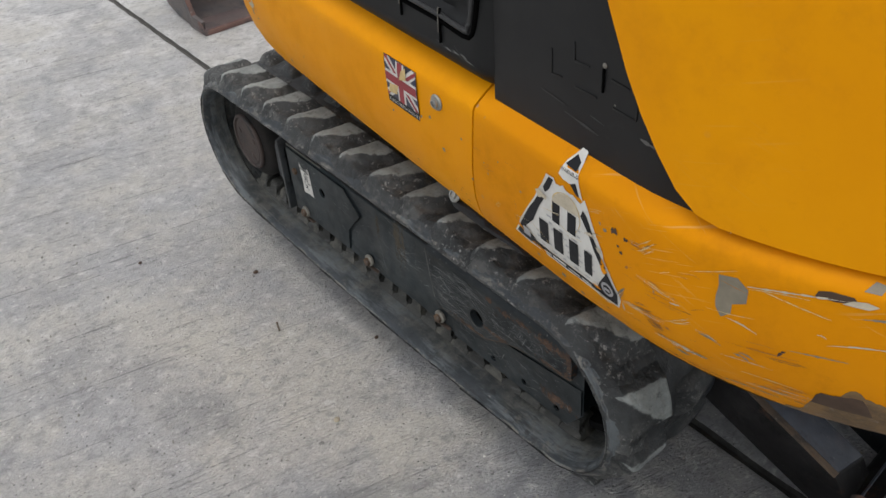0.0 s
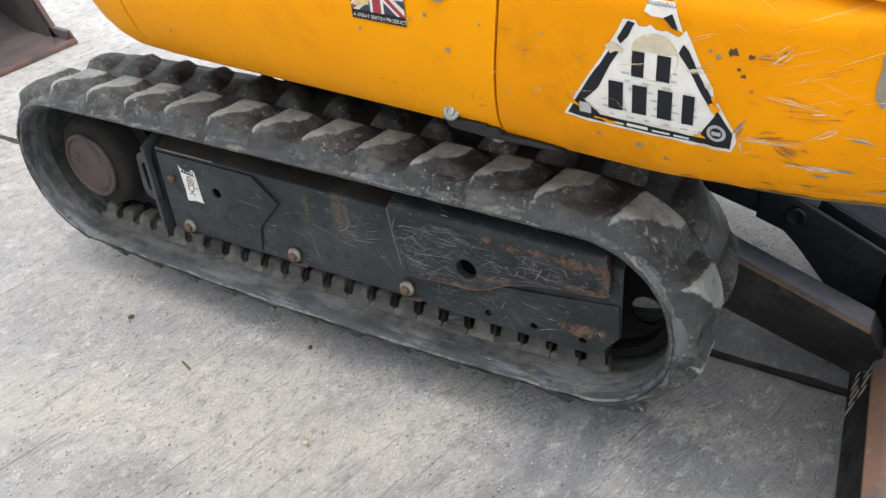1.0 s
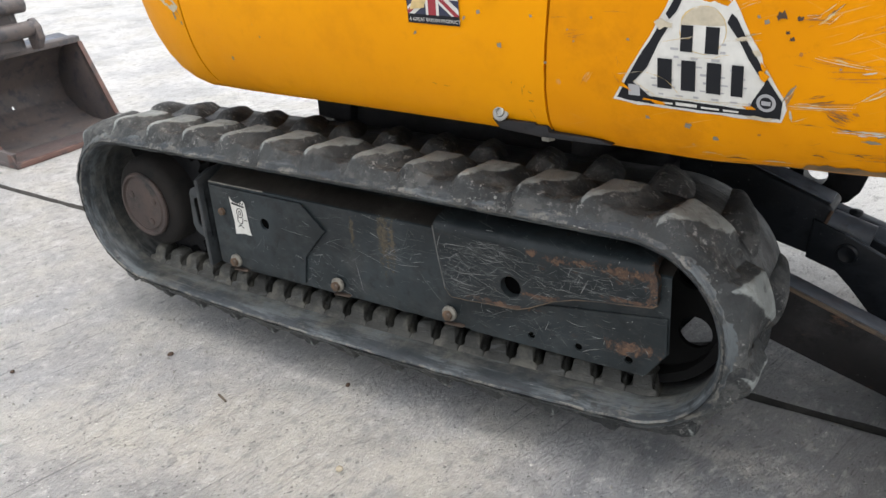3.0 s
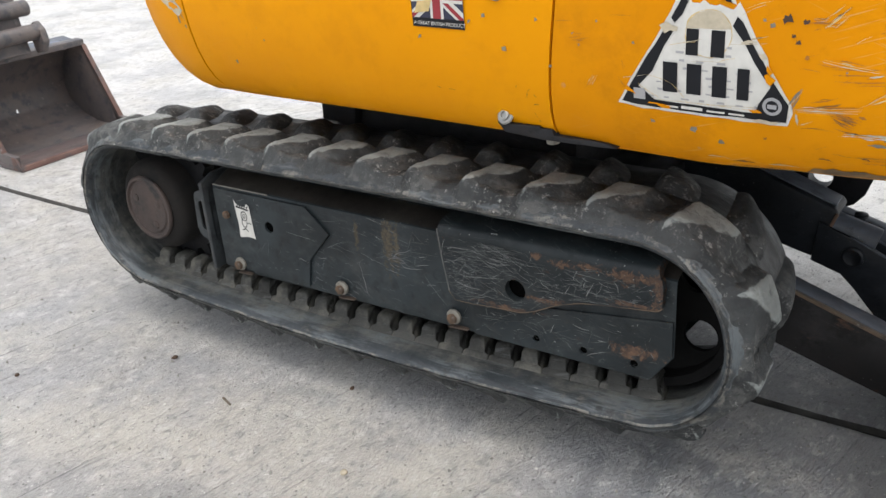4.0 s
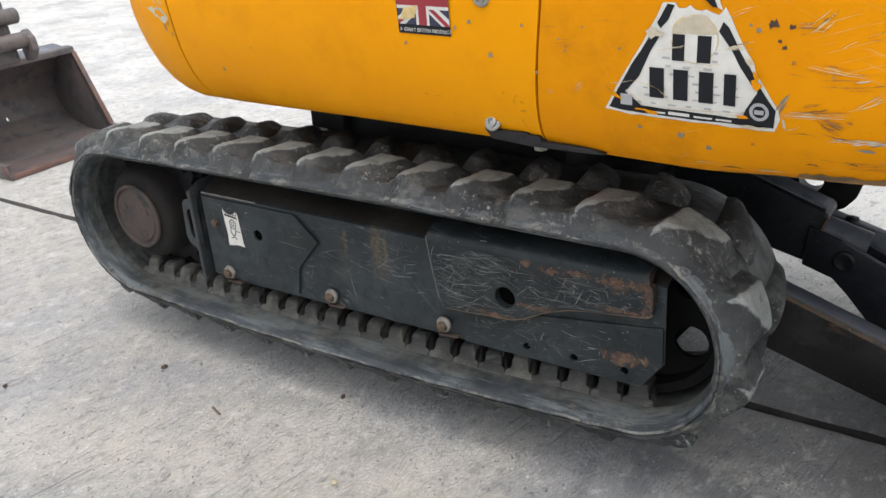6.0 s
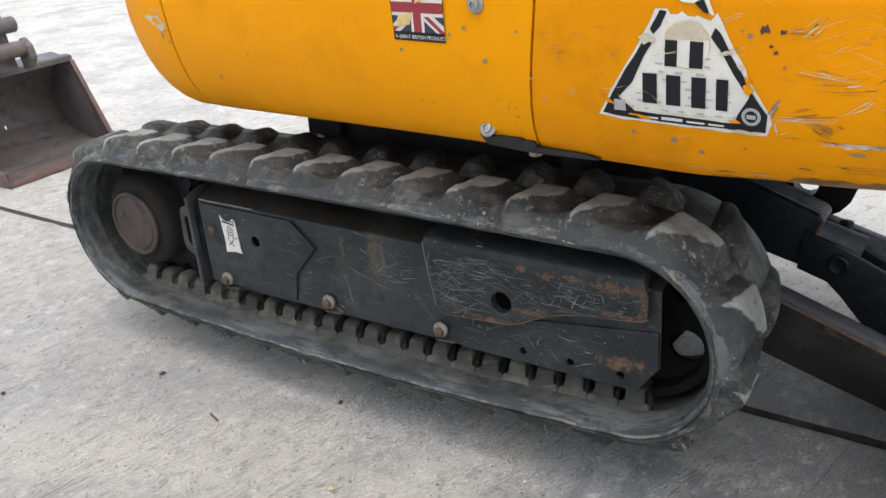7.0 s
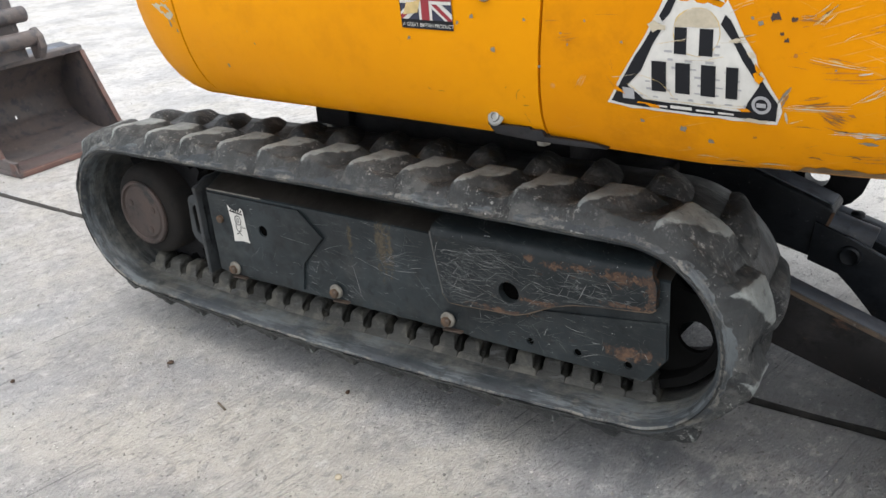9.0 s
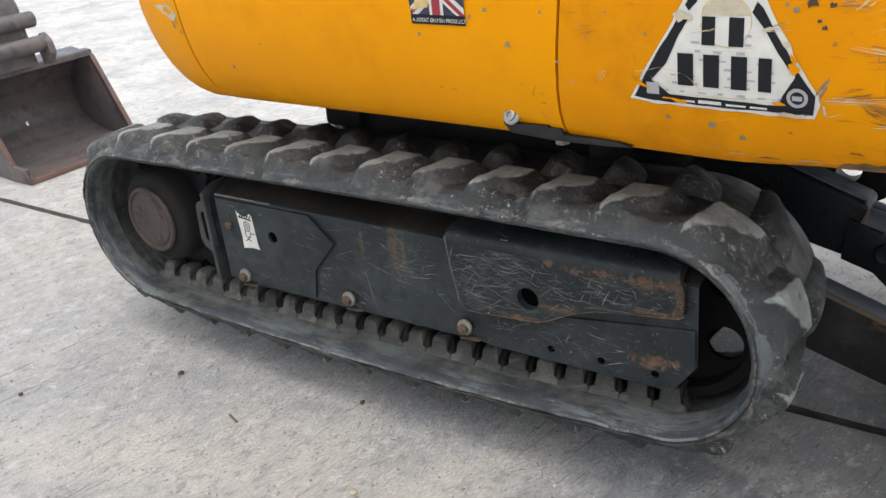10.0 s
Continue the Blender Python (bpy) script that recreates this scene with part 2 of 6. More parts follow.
def black_steel(name, rust=0.3, scratch=0.5, base=(0.016, 0.019, 0.021), spots=(), spot_a=(0.058, 0.038, 0.029), spot_b=(0.165, 0.096, 0.060)):
    """Black-painted steel with fine pale scratches and rust breaking through."""
    k = Mat(name)
    col = k.mix(k.span(k.noise(5.0, 5), 0.35, 0.7), base, tuple(2.4 * c for c in base))
    col = k.mix(k.span(k.noise(14.0, 6, 0.7), 0.52, 0.8, 0, 0.3), col, tuple(4.2 * c * t for c, t in zip(base, (1.0, 0.70, 0.55))))
    col = k.mix(k.span(k.noise(33.0, 6, 0.7), 0.50, 0.66, 0, 0.6), col, tuple(0.45 * c for c in base))
    col = k.mix(k.span(k.noise(11.0, 7, 0.72, k.mapping(scale=(1, 1, 1.8), loc=(5, 2, 8))), 0.50, 0.68, 0, 0.5), col, tuple(min(0.06, 4.0 * c) for c in base))
    bent = k.warped(0.006, 6.0)
    s = None
    for a, sc in ((4, 1100), (-7, 1450), (-19, 1300)):
        one = k.span(k.noise(1.0, 2, 0.5, k.mapping((0, a, 0), (9, 9, sc), (a, 0, a), bent)), 0.66, 0.70)
        s = one if s is None else k.calc("ADD", s, one)
    s = k.calc("MULTIPLY", s, k.span(k.noise(7.0, 4, 0.65), 0.44, 0.60))
    s = k.calc("MULTIPLY", s, k.span(k.noise(30.0, 3), 0.36, 0.60))
    col = k.mix(k.calc("MULTIPLY", s, 0.55 * scratch), col, (0.17, 0.175, 0.170))
    flecks = k.calc("MULTIPLY", k.span(k.noise(240.0, 2), 0.70, 0.75), k.span(k.noise(8.0, 2), 0.45, 0.6))
    col = k.mix(k.calc("MULTIPLY", flecks, scratch), col, (0.32, 0.32, 0.31))
    r = k.span(k.noise(17.0, 8, 0.76, k.mapping(scale=(1, 1, 2.1), loc=(3, 0, 1))), 0.66 - 0.16 * rust, 0.76 - 0.10 * rust)
    col = k.mix(k.calc("MULTIPLY", r, min(1.0, 0.4 + rust)), col, (0.100, 0.058, 0.038))
    for x, z, rx, rz in spots:
        spot = k.stain(x, z, rx, rz)
        col = k.mix(k.calc("MULTIPLY", spot, 0.75), col, k.mix(k.span(k.noise(110.0, 6, 0.8), 0.35, 0.65), spot_a, spot_b))
        r = k.calc("ADD", r, spot)
    k.bump(k.calc("ADD", k.noise(70.0, 4), k.calc("MULTIPLY", r, 0.5)), 0.18, 0.002)
    k.b.inputs["Specular IOR Level"].default_value = 0.28
    return k.done(col, k.span(k.calc("ADD", r, k.noise(18.0, 4)), 0.3, 1.0, 0.34, 0.8))


def rubber(name, base, dust, amount):
    k = Mat(name)
    k.shifted()
    col = k.mix(k.span(k.noise(9.0, 5), 0.3, 0.7), base, tuple(1.9 * c for c in base))
    d = k.calc("MULTIPLY", k.span(k.noise(15.0, 7, 0.72), 0.47, 0.63), amount)
    col = k.mix(d, col, dust)
    sc = k.span(k.noise(1.0, 5, 0.7, k.mapping((0, 10, 8), (16, 60, 90))), 0.54, 0.66)
    col = k.mix(k.calc("MULTIPLY", sc, 0.40), col, (0.15, 0.155, 0.155))
    k.bump(k.calc("ADD", k.noise(48.0, 6, 0.72), k.calc("MULTIPLY", sc, 0.3)), 0.6, 0.005)
    k.b.inputs["Specular IOR Level"].default_value = 0.32
    return k.done(col, k.span(k.noise(25.0, 4), 0.3, 0.7, 0.40, 0.68))


def belt_rubber():
    """Rubber with streaks and scrapes running along the belt."""
    k = Mat("track_rubber")
    uv = k.uv()
    def along(a, b, seed):
        m = k.n.new("ShaderNodeMapping")
        m.inputs["Scale"].default_value, m.inputs["Location"].default_value = (a, b, 1), (seed, seed, 0)
        k.l.new(uv, m.inputs["Vector"])
        return m.outputs[0]
    col = k.mix(k.span(k.noise(9.0, 5), 0.3, 0.7), (0.018, 0.023, 0.027), (0.036, 0.042, 0.048))
    d = k.span(k.noise(1.0, 6, 0.7, along(6, 34, 3)), 0.47, 0.61, 0, 0.75)
    col = k.mix(d, col, (0.118, 0.134, 0.142))
    s1 = k.span(k.noise(1.0, 3, 0.55, along(4, 260, 11)), 0.60, 0.68)
    s1 = k.calc("MULTIPLY", s1, k.span(k.noise(7.0, 3), 0.42, 0.6))
    col = k.mix(k.calc("MULTIPLY", s1, 0.35), col, (0.17, 0.18, 0.18))
    s2 = k.calc("MULTIPLY", k.span(k.noise(1.0, 4, 0.7, along(45, 160, 5)), 0.66, 0.72), k.span(k.noise(4.0, 3), 0.46, 0.58))
    col = k.mix(k.calc("MULTIPLY", s2, 0.7), col, (0.30, 0.30, 0.29))
    col = k.mix(k.span(k.noise(26.0, 5, 0.7), 0.58, 0.72, 0, 0.7), col, (0.115, 0.108, 0.092))
    col = k.mix(k.span(k.noise(6.0, 6, 0.72), 0.55, 0.68, 0, 0.5), col, (0.105, 0.100, 0.084))
    col = k.mix(k.span(k.noise(38.0, 4, 0.7), 0.56, 0.66, 0, 0.7), col, (0.010, 0.012, 0.014))
    sep = k.n.new("ShaderNodeSeparateXYZ")
    k.l.new(uv, sep.inputs[0])
    v = k.calc("ADD", sep.outputs["Y"], k.span(k.noise(17.0, 7, 0.75), 0.25, 0.75, -0.022, 0.022))
    dust = k.calc("MULTIPLY", k.calc("MULTIPLY", k.span(v, 0.012, 0.044), k.span(v, 0.150, 0.165, 1, 0)), k.span(k.noise(30.0, 6, 0.75), 0.34, 0.56, 0.3, 1.0))
    col = k.mix(k.calc("MULTIPLY", dust, 0.6), col, k.mix(k.span(k.noise(38.0, 6, 0.75), 0.35, 0.65), (0.040, 0.041, 0.038), (0.150, 0.145, 0.125)))
    outer = k.calc("MULTIPLY", k.span(v, 0.27, 0.30), k.span(v, 0.455, 0.475, 1, 0))
    col = k.mix(k.calc("MULTIPLY", outer, 0.75), col, (0.026, 0.027, 0.027))
    rim = k.calc("MULTIPLY", k.calc("MULTIPLY", k.span(v, 0.484, 0.492), k.span(v, 0.502, 0.509, 1, 0)), k.span(k.noise(21.0, 6, 0.75), 0.44, 0.58))
    col = k.mix(k.calc("MULTIPLY", rim, 0.7), col, (0.20, 0.19, 0.165))
    dark = k.calc("MULTIPLY", k.span(k.noise(1.0, 6, 0.72, along(11, 60, 17)), 0.54, 0.64), k.span(k.noise(3.2, 3), 0.42, 0.58))
    col = k.mix(k.calc("MULTIPLY", dark, 0.75), col, (0.012, 0.014, 0.016))
    chips = k.calc("MULTIPLY", k.span(k.noise(130.0, 4, 0.75), 0.62, 0.69), k.span(k.noise(9.0, 3), 0.46, 0.6))
    col = k.mix(k.calc("MULTIPLY", chips, 0.4), col, (0.20, 0.20, 0.19))
    k.bump(k.calc("ADD", k.noise(40.0, 5, 0.7), k.calc("ADD", k.calc("MULTIPLY", s1, 0.25), k.calc("MULTIPLY", d, 0.3))), 0.45, 0.004)
    k.b.inputs["Specular IOR Level"].default_value = 0.4
    return k.done(col, k.span(k.noise(25.0, 4), 0.3, 0.7, 0.36, 0.62))


def tread_rubber():
    """Tread rubber, dark in the flanks; tops rubbed pale and dusty, sky light painted in."""
    k = Mat("tread_rubber")
    sep = k.n.new("ShaderNodeSeparateXYZ")
    k.l.new(k.uv(), sep.inputs[0])
    k.shifted()
    col = k.mix(k.span(k.noise(14.0, 5), 0.3, 0.7), (0.020, 0.022, 0.023), (0.052, 0.056, 0.057))
    col = k.mix(k.span(k.noise(22.0, 6, 0.72), 0.48, 0.62, 0, 0.6), col, (0.112, 0.113, 0.108))
    sum_ = k.n.new("ShaderNodeMath")
    sum_.operation = "ADD"
    k.l.new(sep.outputs["Y"], sum_.inputs[0])
    k.put(sum_.inputs[1], k.span(k.noise(34.0, 6, 0.68), 0.25, 0.75, -0.07, 0.07))
    top = k.span(sum_.outputs[0], 0.90, 0.975, 0, 0.95)
    col = k.mix(top, col, k.mix(k.span(k.noise(30.0, 5, 0.7), 0.35, 0.65), (0.205, 0.222, 0.216), (0.315, 0.340, 0.325)))
    col = k.mix(k.span(k.noise(52.0, 6, 0.75), 0.56, 0.66, 0, 0.55), col, (0.024, 0.024, 0.023))
    col = k.mix(k.calc("MULTIPLY", k.span(k.noise(95.0, 6, 0.82), 0.55, 0.63), k.span(k.noise(13.0, 4), 0.42, 0.56, 0, 0.9)), col, (0.30, 0.30, 0.285))
    nick = k.calc("MULTIPLY", k.span(k.noise(1.0, 4, 0.75, k.mapping((0, 0, 25), (70, 150, 150))), 0.62, 0.68), k.span(k.noise(15.0, 3), 0.46, 0.58))
    col = k.mix(k.calc("MULTIPLY", nick, 0.7), col, (0.30, 0.30, 0.29))
    k.bump(k.calc("ADD", k.noise(60.0, 6, 0.72), k.calc("MULTIPLY", nick, 0.4)), 0.9, 0.005)
    k.b.inputs["Specular IOR Level"].default_value = 0.35
    return k.done(col, k.span(k.noise(25.0, 4), 0.3, 0.7, 0.5, 0.75))


def rusty(name, a=(0.10, 0.048, 0.03), b=(0.21, 0.10, 0.055), c=(0.05, 0.042, 0.04), rough=0.85, speck=(0.32, 0.29, 0.26)):
    k = Mat(name)
    col = k.mix(k.span(k.noise(8.0, 6, 0.7), 0.3, 0.7), a, b)
    col = k.mix(k.span(k.noise(20.0, 5, 0.65), 0.48, 0.66), col, c)
    col = k.mix(k.span(k.noise(45.0, 4, 0.7), 0.6, 0.75, 0, 0.5), col, speck)
    k.bump(k.noise(60.0, 6, 0.75), 0.4, 0.003)
    return k.done(col, rough)


def plain(name, col, rough=0.5, metal=0.0, vary=0.15, scale=30.0, bump=0.05):
    k = Mat(name)
    c = k.mix(k.noise(scale, 4, 0.6), tuple(x * (1 - vary) for x in col), tuple(min(1, x * (1 + vary)) for x in col))
    k.bump(k.noise(scale * 3, 4), bump, 0.001)
    return k.done(c, rough, metal)


CONCRETE = concrete()
JOINT = joint_filler()
YELLOW = paint("yellow_paint", (0.79, 0.322, 0.002), (0.74, 0.288, 0.002), (0.62, 0.235, 0.006), 0.42, 0.05, 0.2)
YELLOW_WORN = paint("worn_yellow_paint", (0.72, 0.278, 0.002), (0.66, 0.242, 0.002), (0.46, 0.168, 0.006), 0.44, 0.22, 0.5)
BLACK_PLASTIC = plain("black_plastic", (0.020, 0.021, 0.022), 0.5, 0, 0.3, 14, 0.15)
BLACK_PANEL = paint("black_panel_paint", (0.0072, 0.0074, 0.0078), (0.0120, 0.0122, 0.0128), (0.024, 0.024, 0.024), 0.42, 0.0, shine=0.28)
STEEL = black_steel("track_frame_paint", 0.15, 1.0, (0.0140, 0.0185, 0.0208), ((0.105, 0.300, 0.012, 0.060), (0.122, 0.290, 0.006, 0.045), (0.040, 0.295, 0.005, 0.030)), (0.052, 0.043, 0.030), (0.125, 0.102, 0.068))
STEEL_RUST = black_steel("scraped_guard_paint", 0.42, 1.0, (0.0135, 0.0175, 0.0195), ((0.380, 0.335, 0.012, 0.007), (0.414, 0.331, 0.016, 0.006), (0.462, 0.335, 0.026, 0.007), (0.511, 0.333, 0.022, 0.011), (0.548, 0.334, 0.014, 0.008), (0.557, 0.322, 0.008, 0.032), (0.40, 0.268, 0.05, 0.005), (0.53, 0.294, 0.04, 0.004), (0.33, 0.240, 0.05, 0.005), (0.528, 0.219, 0.035, 0.009), (0.515, 0.210, 0.02, 0.007)))
STEEL_CLEAN = black_steel("front_plate_paint", 0.05, 0.18, (0.0130, 0.0170, 0.0190))
STEEL_DUSTY = black_steel("dusty_shoulder_paint", 0.25, 0.15, (0.016, 0.014, 0.012))
EAR_STEEL = black_steel("dusty_frame_paint", 0.1, 0.3, (0.024, 0.027, 0.029))
STEEL_DARK = black_steel("chassis_paint", 0.2, 0.2, (0.011, 0.011, 0.012))
ARM_STEEL = black_steel("blade_arm_paint", 0.46, 0.45, (0.0100, 0.0096, 0.0098))
LIFT_PAINT = black_steel("lift_arm_paint", 0.2, 0.35, (0.0062, 0.0074, 0.0092))
for m in (STEEL_DARK, ARM_STEEL):
    m.node_tree.nodes["Principled BSDF"].inputs["Specular IOR Level"].default_value = 0.16
RUBBER = belt_rubber()
TREAD = tread_rubber()
RUBBER_MUD = rubber("muddy_guide_rubber", (0.032, 0.032, 0.029), (0.125, 0.119, 0.100), 0.8)
BUCKET_STEEL = rusty("bucket_steel", (0.098, 0.090, 0.092), (0.138, 0.112, 0.102), (0.062, 0.062, 0.070), 0.45)
BUCKET_FLOOR = rusty("scoured_floor_steel", (0.095, 0.078, 0.078), (0.140, 0.105, 0.098), (0.060, 0.056, 0.060), 0.35, (0.42, 0.40, 0.40))
BUCKET_EDGE = rusty("worn_cutting_edge", (0.105, 0.056, 0.046), (0.150, 0.082, 0.066), (0.060, 0.050, 0.050), 0.55)
HUB_STEEL = rusty("hub_steel", (0.044, 0.034, 0.032), (0.070, 0.047, 0.038), (0.016, 0.015, 0.015), 0.62, (0.11, 0.070, 0.050))
MOTOR_DIRT = rusty("greasy_dirt", (0.0075, 0.0068, 0.0062), (0.014, 0.0110, 0.009), (0.004, 0.004, 0.004), 0.95, (0.032, 0.024, 0.018))
ZINC = plain("zinc_screw", (0.33, 0.33, 0.31), 0.4, 0.7, 0.2, 80)
BOLT_RUST = rusty("rusted_bolt", (0.11, 0.065, 0.038), (0.17, 0.10, 0.055), (0.06, 0.042, 0.03))
PALE_SCRATCH = plain("bright_scratch", (0.200, 0.205, 0.200), 0.6, 0, 0.7, 90, 0.1)
DIM_SCRATCH = plain("dull_scratch", (0.078, 0.083, 0.082), 0.6, 0, 0.7, 60, 0.1)
PALE_EDGE = plain("edge_worn_bright", (0.095, 0.096, 0.092), 0.5, 0.1, 0.8, 60, 0.3)
WASHER = plain("worn_washer", (0.19, 0.18, 0.155), 0.6, 0.1, 0.8, 55, 0.3)
WHITE = plain("sticker_white", (0.62, 0.61, 0.57), 0.45, 0, 0.22, 60)
DIRTY_WHITE = plain("scuffed_sticker", (0.50, 0.47, 0.40), 0.6, 0, 0.3, 120)
CREAM = plain("scraped_cream", (0.50, 0.44, 0.33), 0.6, 0, 0.35, 90, 0.3)
INK = plain("sticker_black", (0.014, 0.015, 0.018), 0.4, 0, 0.2, 40)
GREY_INK = plain("sticker_grey", (0.36, 0.36, 0.37), 0.5)
FLAG_RED = plain("flag_red", (0.27, 0.018, 0.028), 0.38, 0, 0.3, 45)
FLAG_BLUE = plain("flag_blue", (0.020, 0.024, 0.055), 0.38, 0, 0.3, 45)
DARK_SCUFF = plain("scuffed_black_plastic", (0.105, 0.105, 0.100), 0.6, 0, 0.6, 90, 0.2)
DOOR_SCUFF = plain("dull_door_scuff", (0.030, 0.031, 0.032), 0.6, 0, 0.6, 90, 0.2)
PRIMER = plain("bare_primer_grey", (0.21, 0.185, 0.135), 0.55, 0, 0.35, 60, 0.2)
SCORE = plain("scored_paint", (0.60, 0.45, 0.20), 0.6, 0, 0.4, 120, 0.3)
DARK_CHIP = plain("dark_chip", (0.060, 0.034, 0.020), 0.7, 0, 0.5, 80)
GRIME = rusty("rubbed_grime", (0.185, 0.112, 0.048), (0.260, 0.152, 0.062), (0.110, 0.072, 0.038))
BRUISE = plain("bruised_paint", (0.36, 0.135, 0.012), 0.6, 0, 0.35, 120, 0.2)
DIRTY = plain("brown_smear", (0.22, 0.105, 0.018), 0.65, 0, 0.4, 90, 0.2)
BLADE_RUST = rusty("rust_and_old_paint", (0.175, 0.100, 0.070), (0.235, 0.140, 0.095), (0.120, 0.105, 0.105))
BLADE_PAINT = black_steel("old_blue_paint", 0.45, 0.4, (0.085, 0.098, 0.125))
# worn arm paint with the sky's blue sheen put into its colour
ARM_TOP = black_steel("worn_arm_paint", 0.35, 0.5, (0.058, 0.065, 0.078))
# flat black that stands in for shade in holes, slots and grooves
VOID = plain("hole_dark", (0.003, 0.003, 0.003), 0.9)
INK.node_tree.nodes["Principled BSDF"].inputs["Specular IOR Level"].default_value = 0.15
VOID.node_tree.nodes["Principled BSDF"].inputs["Specular IOR Level"].default_value = 0.0
IDLER_BLACK = plain("oily_black", (0.010, 0.010, 0.010), 0.75, 0, 0.5, 20, 0.3)
IDLER_BLACK.node_tree.nodes["Principled BSDF"].inputs["Specular IOR Level"].default_value = 0.1
TAB = plain("dull_tab", (0.052, 0.036, 0.026), 0.75, 0, 0.5, 60, 0.3)
PLATE_EDGE = rusty("tan_rust_edge", (0.105, 0.075, 0.052), (0.150, 0.108, 0.072), (0.060, 0.050, 0.042))
RUST_DARK = rusty("dull_rust", (0.080, 0.050, 0.034), (0.120, 0.072, 0.046), (0.035, 0.032, 0.030))
BLADE_BLUE = black_steel("worn_blade_paint", 0.55, 0.6, (0.075, 0.085, 0.105))
STONE = plain("pale_stone", (0.40, 0.35, 0.26), 0.9, 0, 0.3, 90, 0.5)
TWIG = plain("dry_wood", (0.11, 0.085, 0.06), 0.8, 0, 0.5, 60, 0.4)
GRIT = plain("grit", (0.30, 0.29, 0.27), 0.95, 0, 0.6, 25, 0.3)


# ---- builders ----
def link_mesh(name, bm, mats, parent=None, smooth=None):
    me = bpy.data.meshes.new(name)
    bmesh.ops.recalc_face_normals(bm, faces=bm.faces)
    bm.to_mesh(me)
    bm.free()
    for m in mats if isinstance(mats, (list, tuple)) else [mats]:
        me.materials.append(m)
    if smooth is not None:
        me.shade_smooth()
        me.set_sharp_from_angle(angle=radians(smooth))
    ob = new(name, me)
    if parent is not None:
        ob.parent = parent
    return ob


def part(name, bm, mats, parent, label="", smooth=35):
    ob = link_mesh(name, bm, mats, parent, smooth)
    return tagged(ob, label) if label else ob


def repeat(ob, m, name=None):
    """One more piece on the same mesh, under the same parent."""
    c = new(name or ob.name.split(".")[0], ob.data)
    c.parent = ob.parent
    c.matrix_basis = m
    return c


def bevel(bm, width, segments=2, angle=30):
    edges = [e for e in bm.edges if len(e.link_faces) == 2 and e.calc_face_angle(0) > radians(angle)]
    bmesh.ops.bevel(bm, geom=edges, offset=width, segments=segments, affect="EDGES", profile=0.6, clamp_overlap=True)
    return bm


def prism(poly, depth0, depth1, axis="y", width=0.0, segments=2):
    """A flat outline, (x, z) for axis y, (y, z) for x, (x, y) for z, drawn out between two depths."""
    bm = bmesh.new()
    def at(a, b, d):
        return {"y": (a, d, b), "x": (d, a, b), "z": (a, b, d)}[axis]
    lo = [bm.verts.new(at(a, b, depth0)) for a, b in poly]
    hi = [bm.verts.new(at(a, b, depth1)) for a, b in poly]
    bm.faces.new(lo)
    bm.faces.new(hi[::-1])
    for i in range(len(poly)):
        j = (i + 1) % len(poly)
        bm.faces.new((lo[j], lo[i], hi[i], hi[j]))
    bmesh.ops.recalc_face_normals(bm, faces=bm.faces)
    if width:
        bevel(bm, width, segments)
    return bm


def turned(profile, n=40, centre=(0, 0, 0), axis="y"):
    """A solid of revolution from (radius, depth) pairs."""
    bm = bmesh.new()
    rings = []
    for r, d in profile:
        ring = []
        for i in range(n):
            a = 2 * math.pi * i / n
            c, s = r * math.cos(a), r * math.sin(a)
            p = {"y": (c, d, s), "x": (d, c, s), "z": (c, s, d)}[axis]
            ring.append(bm.verts.new(Vector(p) + Vector(centre)))
        rings.append(ring)
    for a, b in zip(rings, rings[1:]):
        for i in range(n):
            j = (i + 1) % n
            bm.faces.new((a[i], a[j], b[j], b[i]))
    bm.faces.new(rings[0][::-1])
    bm.faces.new(rings[-1])
    bmesh.ops.recalc_face_normals(bm, faces=bm.faces)
    return bm


def rod(a, b, r, n=20, edge=0.0):
    """A round bar between two points."""
    a, b = Vector(a), Vector(b)
    bm = bmesh.new()
    length = (b - a).length
    m = Matrix.Translation((a + b) / 2) @ (b - a).to_track_quat("Z", "Y").to_matrix().to_4x4()
    bmesh.ops.create_cone(bm, cap_ends=True, segments=n, radius1=r, radius2=r, depth=length, matrix=m)
    if edge:
        bevel(bm, edge, 2, 60)
    return bm


def bar(a, b, width, height, up=(0, 0, 1), edge=0.006):
    """A square bar from a to b."""
    a, b = Vector(a), Vector(b)
    bm = bmesh.new()
    x = (b - a).normalized()
    y = Vector(up).cross(x).normalized()
    z = x.cross(y)
    m = Matrix((x * (b - a).length, y * width, z * height)).transposed().to_4x4()
    bmesh.ops.create_cube(bm, size=1, matrix=Matrix.Translation((a + b) / 2) @ m)
    bmesh.ops.recalc_face_normals(bm, faces=bm.faces)
    return bevel(bm, edge, 2) if edge else bm


# ---- ground ----
def wobble(x, seed, amount):
    return amount * (noise.noise((x * 3.1, seed, 0)) + 0.6 * noise.noise((x * 17.0, seed + 5, 0)))


